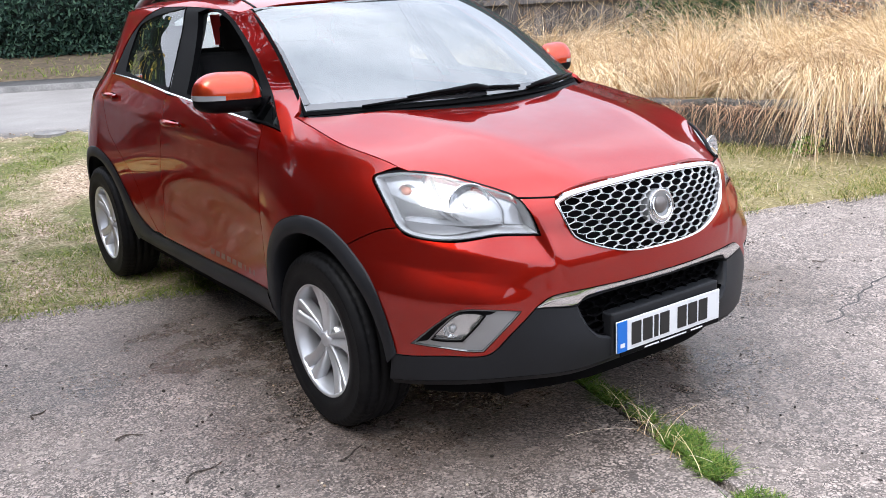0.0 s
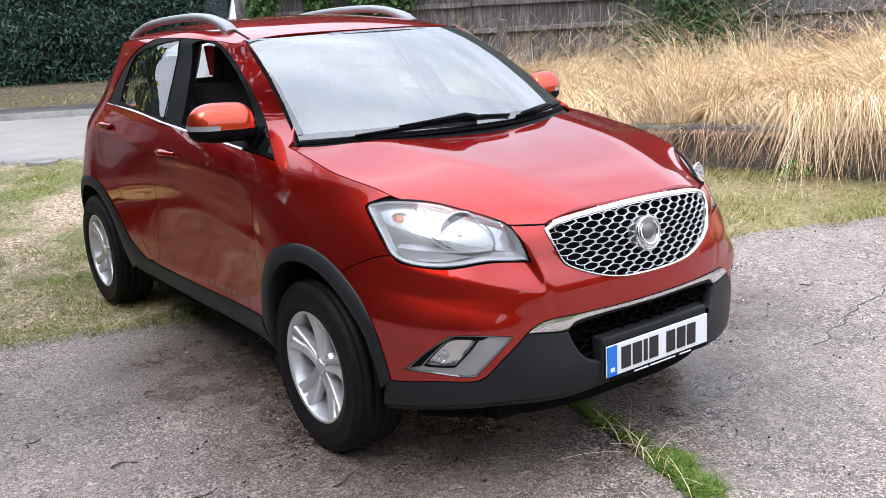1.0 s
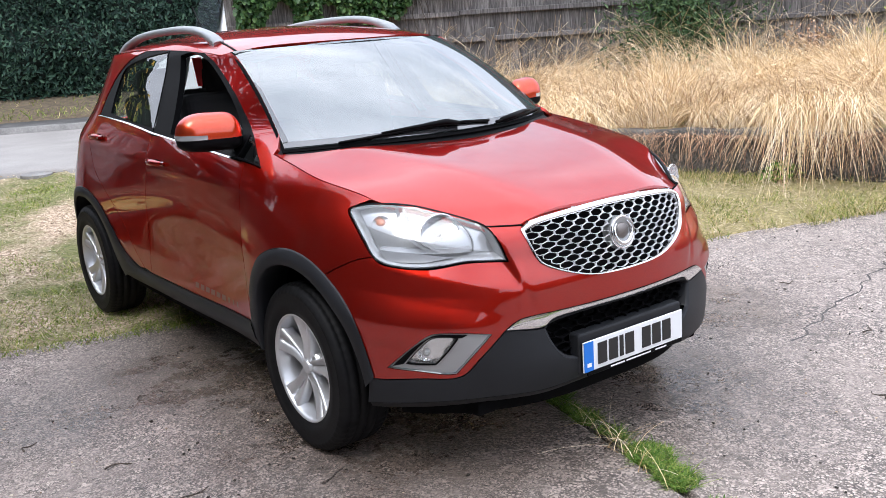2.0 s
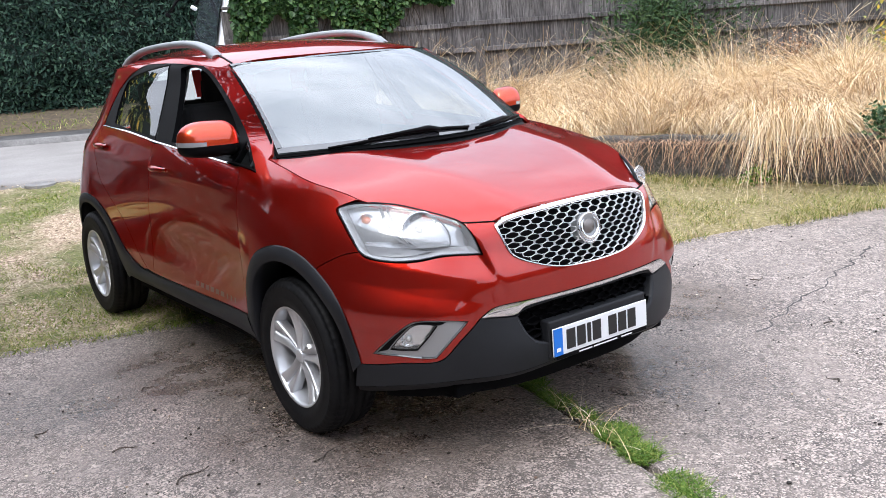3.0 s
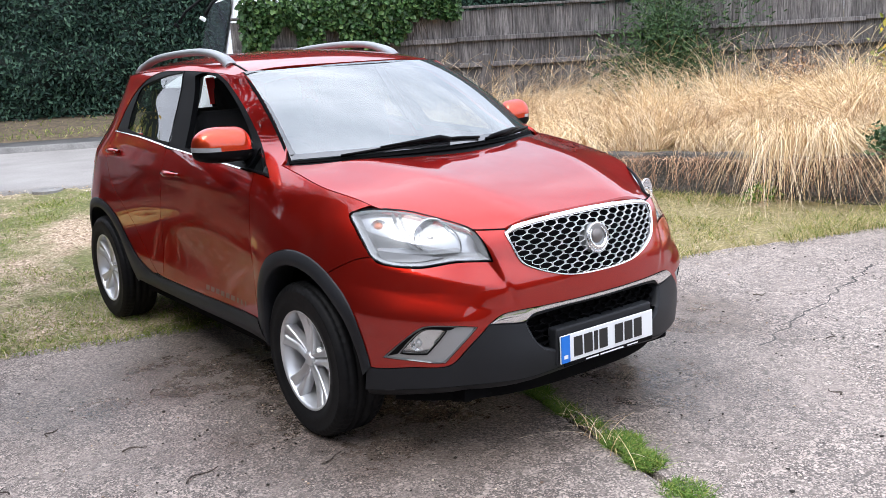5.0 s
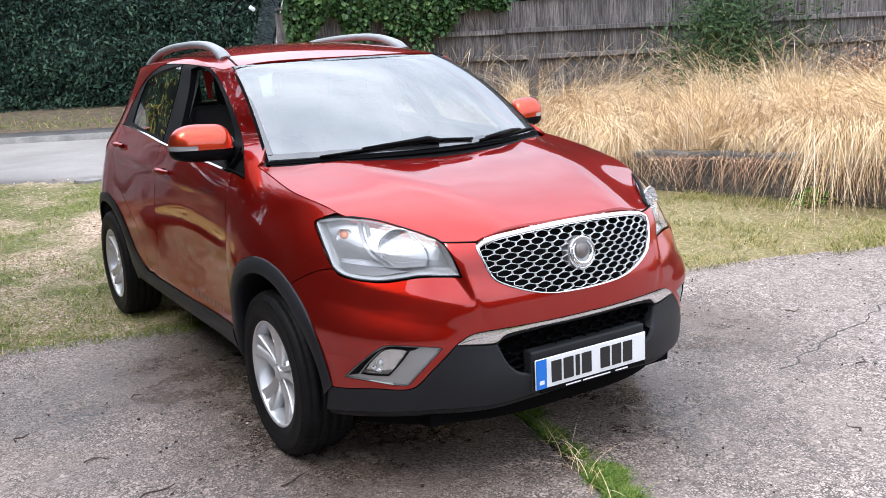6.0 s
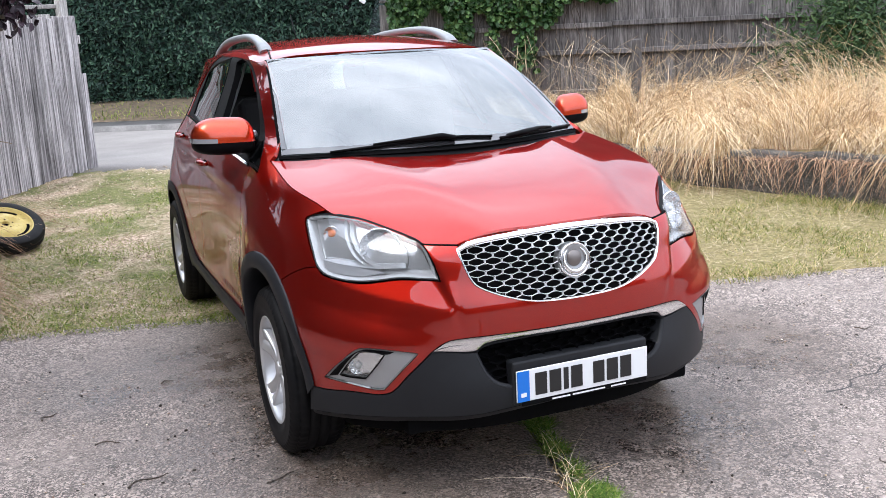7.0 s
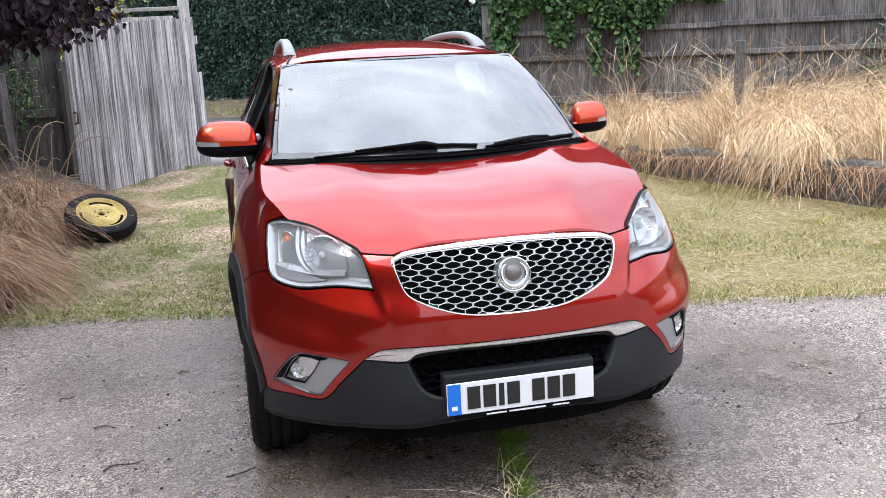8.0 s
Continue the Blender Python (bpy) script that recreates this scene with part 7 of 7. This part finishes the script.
def left_side():
    """The overgrown corner beside the gate."""
    rng = np.random.RandomState(41)
    # brown dead growth heaped against the fence
    n = 25000
    x, y = -2.35 - 1.6 * rng.uniform(0, 1, n) ** 0.8, rng.uniform(3.1, 7.3, n)
    x += 0.30 * np.sin(y * 2.0) * 0.5 + 0.12 * (y - 4.8)
    hump = 0.62 * np.clip((-1.95 - x) / 0.7, 0, 1) * (0.75 + 0.25 * np.sin(y * 2.3))
    hump = hump * np.array([0.72 + 0.65 * noise.noise((a * 3.3, b * 3.3, 2)) for a, b in zip(x, y)])
    base = np.stack([x, y, np.array([level(a, b) for a, b in zip(x, y)]) + hump * rng.uniform(0.55, 1.0, n)], 1)
    t = np.linspace(0, 1, 6)[None]
    length = rng.uniform(0.14, 0.48, n)[:, None]
    lx, ly = 0.35 + rng.normal(0, 0.75, n), -0.2 + rng.normal(0, 0.75, n)
    rows = base[:, None] + np.stack([lx[:, None] * length * t, ly[:, None] * length * t, length * (rng.uniform(0.2, 1.0, n)[:, None] * t - 1.05 * t * t)], 2)
    ground = np.array([level(a, b) for a, b in zip(x, y)])[:, None] + 0.012
    rows[:, :, 2] = np.maximum(rows[:, :, 2], ground)
    grown("dead_bracken", rows, 0.007 * (1 - 0.6 * t) * np.ones((n, 1)), BROWN_GRASS, "heap of brown dead grass and bracken by the gate")
    n = 3600
    pick = rng.randint(0, 25000, n)
    rows2 = rows[pick] + np.array([0.03, -0.04, 0.03])
    grown("pale_bracken", rows2, 0.006 * (1 - 0.6 * t) * np.ones((n, 1)), SEED_GRASS, "pale dry stalks over the dead grass heap")
    # mound beneath
    xs, ys = np.linspace(-6, -2.0, 24), np.linspace(2.4, 7.6, 30)
    verts = []
    for b in ys:
        for a in xs:
            e = a + 0.12 * (b - 4.8) * -1
            h = 0.55 * min(max((-2.25 - e) / 0.9, 0), 1) * min(max((b - 2.7) / 0.6, 0), 1) + 0.06 * noise.noise((a * 2, b * 2, 1))
            verts.append((a, b, level(a, b) - 0.03 + max(h, -0.02)))
    faces = [(j * 24 + i, j * 24 + i + 1, (j + 1) * 24 + i + 1, (j + 1) * 24 + i) for j in range(29) for i in range(23)]
    tagged(new("soil_mound", mesh_of("soil_mound", verts, faces, SOIL)), "dark soil mound under dead growth", "mound", kind="structure")
    # dark fence behind, with posts
    fence = new("side_fence")
    fence.matrix_world = pose(-2.55, 7.75, 0.1, 0, 0, 194)
    tagged(fence, "dark rotten timber fence beside the open gate", "fence", kind="structure")
    me = board_mesh(0.165, 0.02, 2.25, DARK_WOOD)
    for k in range(-1, 26):
        part("board", me, None, fence).matrix_local = pose(0.12 + 0.155 * k, 0, rng.uniform(-0.06, 0.03), 0, rng.uniform(-0.4, 0.4), 3)
    for z in (0.35, 1.0, 1.9):
        bm = bmesh.new()
        box(bm, (4.2, 0.05, 0.09), (2.1, 0.04, z), bevel=0.006, segments=1)
        part("rail", bm, DARK_WOOD, fence)
    for x, y, h, lean in ((-2.86, 7.05, 1.55, -1), (-3.05, 5.95, 1.35, 1.5)):
        bm = bmesh.new()
        box(bm, (0.08, 0.08, h), (0, 0, h / 2), bevel=0.01)
        me = bpy.data.meshes.new("wooden_post")
        bm.to_mesh(me)
        bm.free()
        me.materials.append(FENCE_WOOD)
        q = new("wooden_post", me)
        q.matrix_world = pose(x, y, level(x, y) - 0.1, lean, lean * 1.2, 20)
        tagged(q, "leaning weathered grey wooden post", "post")
    # bramble canes
    for k in range(44):
        x, y = rng.uniform(-3.4, -2.4), rng.uniform(5.6, 7.3)
        h, dx, dy = rng.uniform(0.5, 1.3), rng.normal(0.2, 0.4), rng.normal(-0.3, 0.3)
        pts = [(x + dx * q, y + dy * q, level(x, y) + h * (1.9 * q - 1.1 * q * q)) for q in np.linspace(0, 1, 10)]
        v, f = tube(pts, [0.007 - 0.004 * q for q in np.linspace(0, 1, 10)], 5)
        tagged(new("bramble_cane", mesh_of("bramble_cane", v, f, CANE)), "thin arching dry bramble cane", "cane", group="bramble canes by the gate")
    bush("climber", (-2.95, 7.3, 0.75), (0.30, 0.20, 0.42), 520, SHRUB_LEAF, "dull green climber on the dark fence", 6, (0.016, 0.036))


SOIL = simple_stone("dark_soil", (0.035, 0.026, 0.018), (0.09, 0.065, 0.045), 6)
CANE = material("dry_cane", (0.28, 0.20, 0.13), 0.8)


def copper_tree():
    """A copper-leaved tree whose branches hang into view."""
    rng = np.random.RandomState(77)
    tree = new("copper_tree")
    tree.location = (-3.55, 3.6, 0.15)
    tagged(tree, "dark purple copper-leaved tree overhanging the yard", "tree")
    trunk = [(0.03 * math.sin(k), 0.03 * math.cos(k * 1.3), 0.45 * k) for k in range(8)]
    v, f = tube(trunk, [0.13 - 0.011 * k for k in range(8)], 12)
    t = part("trunk", mesh_of("trunk", v, f, BARK), None, tree)
    pts = []
    ends = [(1.05, 0.85, 1.80), (1.20, 1.05, 1.78), (1.35, 0.75, 1.86), (1.50, 1.00, 1.84), (1.62, 0.90, 1.92), (1.15, 0.60, 1.90), (1.30, 1.20, 1.72), (0.95, 1.10, 1.70), (1.74, 1.05, 1.90), (1.92, 0.95, 1.86), (2.02, 1.10, 1.92)]
    low = len(ends)
    ends += [(2.20, -1.10, 2.10), (2.32, -0.80, 2.15)]
    ends += [(1.6 * math.cos(a), 1.6 * math.sin(a), rng.uniform(2.2, 3.8)) for a in np.linspace(1.2, 5.2, 12)]
    for e in ends:
        s = np.array(trunk[rng.randint(4, 8)])
        line = [s * (1 - q) + np.array(e) * q + np.array([0, 0, 0.55 * math.sin(math.pi * q)]) for q in np.linspace(0, 1, 10)]
        v, f = tube(line, [0.03 - 0.026 * q for q in np.linspace(0, 1, 10)], 6)
        part("limb", mesh_of("limb", v, f, BARK), None, tree)
        for k in range(3, 10):
            for _ in range(3):
                w = rng.normal(0, 0.16, 3)
                pts.append(line[k] + w)
    pts = np.array(pts)
    n = 12000
    at = pts[rng.randint(0, len(pts), n)] + rng.normal(0, 0.13, (n, 3))
    tips = np.array(ends[:low])
    m = 1500
    k = rng.randint(0, low, m)
    hang = tips[k] * np.array([1, 1, 1]) + rng.normal(0, 1, (m, 3)) * np.array([0.16, 0.16, 0.13])
    at = np.concatenate([at, hang])
    keep = ~((at[:, 0] > 0.6) & (at[:, 2] < 1.50 + 0.22 * np.clip(at[:, 0] - 1.3, 0, 1)))
    keep &= ~((at[:, 0] > 0.55 + 0.20 * (at[:, 1] + 6.1)) & (at[:, 2] < 2.3))
    at = at[keep]
    n = len(at)
    out = np.tile(np.array([0.3, -0.6, 0.5]), (n, 1))
    me = leaves("crown", at, rng.uniform(0.034, 0.062, n), out, PURPLE_LEAF, "", "", rng, 0.7, 1.5)
    part("crown", me, None, tree)["kind"] = "stuff"


def spare_wheel():
    w = new("spare_wheel")
    tagged(w, "space-saver spare wheel with yellow steel rim lying on gravel", "wheel")
    prof = [(0.20, -0.055), (0.215, -0.064), (0.25, -0.068), (0.285, -0.060), (0.300, -0.045), (0.296, -0.040), (0.305, -0.036), (0.305, -0.004), (0.298, 0.0), (0.305, 0.004), (0.305, 0.036), (0.296, 0.040), (0.300, 0.045), (0.285, 0.060), (0.25, 0.068), (0.222, 0.066), (0.210, 0.062), (0.20, 0.055)]
    part("tyre", mesh_of("tyre", *lathe(prof, 56), RUBBER), None, w, "narrow black tyre")
    rim = [(0.214, 0.062), (0.208, 0.066), (0.200, 0.060), (0.190, 0.040), (0.172, 0.030), (0.160, 0.034), (0.135, 0.052), (0.085, 0.056), (0.070, 0.046), (0.045, 0.044), (0.032, 0.046), (0.030, 0.02)]
    part("rim", mesh_of("rim", *lathe(rim, 56), YELLOW), None, w, "chalky yellow steel rim")
    part("hub_hole", mesh_of("hub_hole", *lathe([(0.0, 0.022), (0.031, 0.024)], 24), LINER), None, w)
    for k in range(5):
        a = radians(72 * k)
        part("nut_hole", mesh_of("nut_hole", *lathe([(0.0, 0.0475), (0.008, 0.0475)], 10), LINER), None, w).matrix_local = pose(0.057 * math.cos(a), 0.057 * math.sin(a), 0)
    for k in range(3):
        v, f = lathe([(0.160, 0.0372), (0.172, 0.0332), (0.183, 0.0385)], 14, 70)
        part("vent_slot", mesh_of("vent_slot", v, f, LINER), None, w).matrix_local = pose(0, 0, 0, 0, 0, 120 * k + 35)
    n = Vector((0.22, -0.44, 0.87)).normalized()
    w.matrix_world = Matrix.Translation((-1.99, 5.82, 0.25)) @ n.to_track_quat("Z", "Y").to_matrix().to_4x4()
    # the stone that props it
    bm = bmesh.new()
    box(bm, (0.26, 0.20, 0.34), bevel=0.03, segments=2)
    for v in bm.verts:
        v.co += Vector(noise.noise_vector(v.co * 7)) * 0.02
    me = bpy.data.meshes.new("stone_block")
    bm.to_mesh(me)
    bm.free()
    me.materials.append(KERB)
    b = new("stone_block", me)
    b.matrix_world = pose(-2.13, 6.15, 0.22, 5, -8, 25)
    tagged(b, "rough pale stone block behind the spare wheel", "stone")


def yellow_material():
    m = material("chalky_yellow", (0.66, 0.50, 0.05), 0.6)
    n = Nodes(m)
    c = n.ramp(n.noise(7, 5), (0.3, (0.40, 0.29, 0.06)), (0.6, (0.54, 0.42, 0.13)), (0.8, (0.62, 0.52, 0.25)))
    n.colour(n.mix(n.ramp(n.noise(40, 4), (0.58, 0.0), (0.7, 0.6)), c, (0.20, 0.11, 0.03)))
    return m


YELLOW = yellow_material()


def parked_van():
    """A white van on the road beyond the fence; its front and mirror show."""
    van = new("van")
    van.matrix_world = pose(3.07, 10.85, 0.31, 0, 0, -11)
    tagged(van, "white van parked on the road beyond the fence", "van")
    # x runs back along the van, y across, z up
    side = [(0.0, 0.35), (-0.55, 0.45), (-0.62, 0.95), (-0.30, 1.12), (0.02, 1.30), (0.26, 2.20), (0.42, 2.30), (1.0, 2.34), (3.4, 2.30), (3.5, 0.4)]
    n = len(side)
    wide = [0.94, 0.86, 0.84, 0.88, 0.92, 0.84, 0.80, 0.80, 0.82, 0.94]
    verts = [(x, -w, z) for (x, z), w in zip(side, wide)] + [(x, w, z) for (x, z), w in zip(side, wide)]
    faces = [tuple(range(n))[::-1], tuple(range(n, 2 * n))] + [(i, (i + 1) % n, n + (i + 1) % n, n + i) for i in range(n)]
    bm = bmesh.new()
    vs = [bm.verts.new(v) for v in verts]
    for f in faces:
        bm.faces.new([vs[i] for i in f])
    bmesh.ops.recalc_face_normals(bm, faces=bm.faces)
    bmesh.ops.bevel(bm, geom=list(bm.edges), offset=0.05, segments=3, affect="EDGES")
    part("body", bm, WHITE_PAINT, van, "white painted body")
    def sheet(name, pts, mat, label=""):
        return part(name, mesh_of(name, pts, [tuple(range(len(pts)))], mat, False), None, van, label)
    sheet("windscreen", [(-0.012, -0.80, 1.34), (-0.012, 0.80, 1.34), (0.215, 0.72, 2.14), (0.215, -0.72, 2.14)], GLASS_DARK)
    sheet("side_window", [(0.22, -0.925, 1.36), (1.0, -0.925, 1.36), (1.0, -0.862, 2.05), (0.42, -0.862, 2.05)], GLASS_DARK)
    for y in (-1, 1):
        v, f = tube([(0.30, y * 0.80, 2.30), (0.10, y * 0.88, 2.22), (-0.12, y * 0.94, 2.06), (-0.24, y * 0.98, 1.90)], 0.022, 8)
        part("mirror_arm", mesh_of("mirror_arm", v, f, TRIM), None, van)
        bm = bmesh.new()
        box(bm, (0.09, 0.05, 0.055), (-0.27, y * 0.98, 1.86), (0, 35, 0), bevel=0.018, segments=3)
        part("mirror_head", bm, WHITE_PAINT if y < 0 else TRIM, van)
    for x in (0.25, 2.9):
        for y in (-0.85, 0.85):
            v, f = lathe([(0.0, 0.1), (0.19, 0.1), (0.22, 0.11), (0.32, 0.08), (0.33, 0.0), (0.32, -0.08), (0.0, -0.1)], 32)
            part("wheel", mesh_of("wheel", v, f, RUBBER), None, van).matrix_local = pose(x, y, 0.33, 90, 0, 0)


WHITE_PAINT = material("white_van_paint", (0.78, 0.80, 0.82), 0.3, 0.0, Coat_Weight=0.6)
GLASS_DARK = material("dark_van_glass", (0.05, 0.06, 0.07), 0.05, 0.0, Coat_Weight=1.0)


def odds():
    # stake in the bank
    me = board_mesh(0.09, 0.08, 1.05, FENCE_WOOD)
    p = new("stake", me)
    p.matrix_world = pose(*fence_point(2.92, 0.9, 0.45), 2, -2, 30)
    tagged(p, "old grey wooden stake standing in dry grass", "stake")
    # post and pale fence beyond the gate
    bm = bmesh.new()
    box(bm, (0.11, 0.11, 2.4), (0, 0, 1.2), bevel=0.01)
    me = bpy.data.meshes.new("gate_post")
    bm.to_mesh(me)
    bm.free()
    me.materials.append(PALE_WOOD)
    q = new("gate_post", me)
    q.matrix_world = pose(-1.20, 10.15, 0.2, 0, 0, 30)
    tagged(q, "tall pale grey timber gate post", "post")
    fence = new("far_fence")
    fence.matrix_world = pose(-1.26, 10.15, 0.3, 0, 0, 178)
    tagged(fence, "pale weathered low board fence beyond the gate", "fence", kind="structure")
    me = board_mesh(0.14, 0.02, 1.84, PALE_WOOD)
    for k in range(6):
        part("board", me, None, fence).matrix_local = pose(0.15 + 0.145 * k, 0, 0, 0, 0, 3)
    bm = bmesh.new()
    box(bm, (1.0, 0.05, 0.05), (0.5, 0, 1.93), bevel=0.006, segments=1)
    part("top_rail", bm, PALE_WOOD, fence)
    bush("yellow_shrub", (-2.35, 10.3, 0.4), (0.45, 0.35, 1.15), 1500, YELLOW_LEAF, "yellow-green shrub behind the gate", 19, (0.04, 0.08))
    # flat drain cover in the gravel
    bm = bmesh.new()
    bmesh.ops.create_cone(bm, cap_ends=True, segments=20, radius1=0.17, radius2=0.165, depth=0.03)
    me = bpy.data.meshes.new("drain_cover")
    bm.to_mesh(me)
    bm.free()
    me.materials.append(KERB)
    c = new("drain_cover", me)
    c.matrix_world = pose(-0.02, 8.5, level(-0.02, 8.5) + 0.012, 2, 0, 0)
    tagged(c, "small flat grey drain cover in gravel", "cover")
    # shrubs on the bank
    bush("dark_shrub", tuple(fence_point(5.4, 0.45, 0.6)), (0.62, 0.30, 0.78), 9500, SHRUB_LEAF, "dark green feathery shrub against the fence", 12, (0.012, 0.030), 18, 3.2)
    bush("yellowing_shrub", tuple(fence_point(8.6, 0.5, 0.6)), (0.50, 0.30, 0.50), 1100, YELLOW_LEAF, "yellowing shrub against the fence", 14, (0.03, 0.065), 10)
    bush("brown_dock", tuple(fence_point(7.2, 0.4, 0.6)), (0.55, 0.25, 0.32), 900, BROWN_GRASS, "brown withered weeds in front of the fence", 15, (0.012, 0.03), 24)
    bush("low_weed", tuple(bank_point(5.2, -0.10, 0.02)), (0.20, 0.09, 0.09), 420, WEED, "low green weed at the wall's foot", 16, (0.010, 0.028), 7)
    bush("low_weed", tuple(bank_point(6.2, 0.05, 0.35)), (0.24, 0.12, 0.15), 520, SHRUB_LEAF, "green leafy weed on the wall's edge", 18, (0.016, 0.038), 9)


SHRUB_LEAF = blade_material("dark_shrub_leaf", (0.0, (0.018, 0.045, 0.015)), (0.6, (0.035, 0.08, 0.025)), (1.0, (0.09, 0.14, 0.05)), rough=0.55)
PALE_WOOD = weathered_wood("pale_timber", (0.22, 0.21, 0.20), (0.55, 0.53, 0.52))


dry_bank_grass()
short_grass()
gravel()
twigs()
joint_weeds()
far_hedge()
ivy()
left_side()
copper_tree()
spare_wheel()
parked_van()
odds()


# unseen walls added behind the camera and on its other side to darken reflections
def shading_walls():
    for name, size, at in (("wall_west", (0.25, 26, 6.6), (-6.3, -4.0, 3.2)), ("wall_south", (30, 0.25, 2.6), (8.9, -14.2, 1.25))):
        bm = bmesh.new()
        box(bm, size, at, bevel=0.02, segments=1)
        me = bpy.data.meshes.new(name)
        bm.to_mesh(me)
        bm.free()
        me.materials.append(DARK_WOOD)
        tagged(new(name, me), "plain dark unseen wall added to close the yard and darken reflections", "wall", kind="structure")


shading_walls()
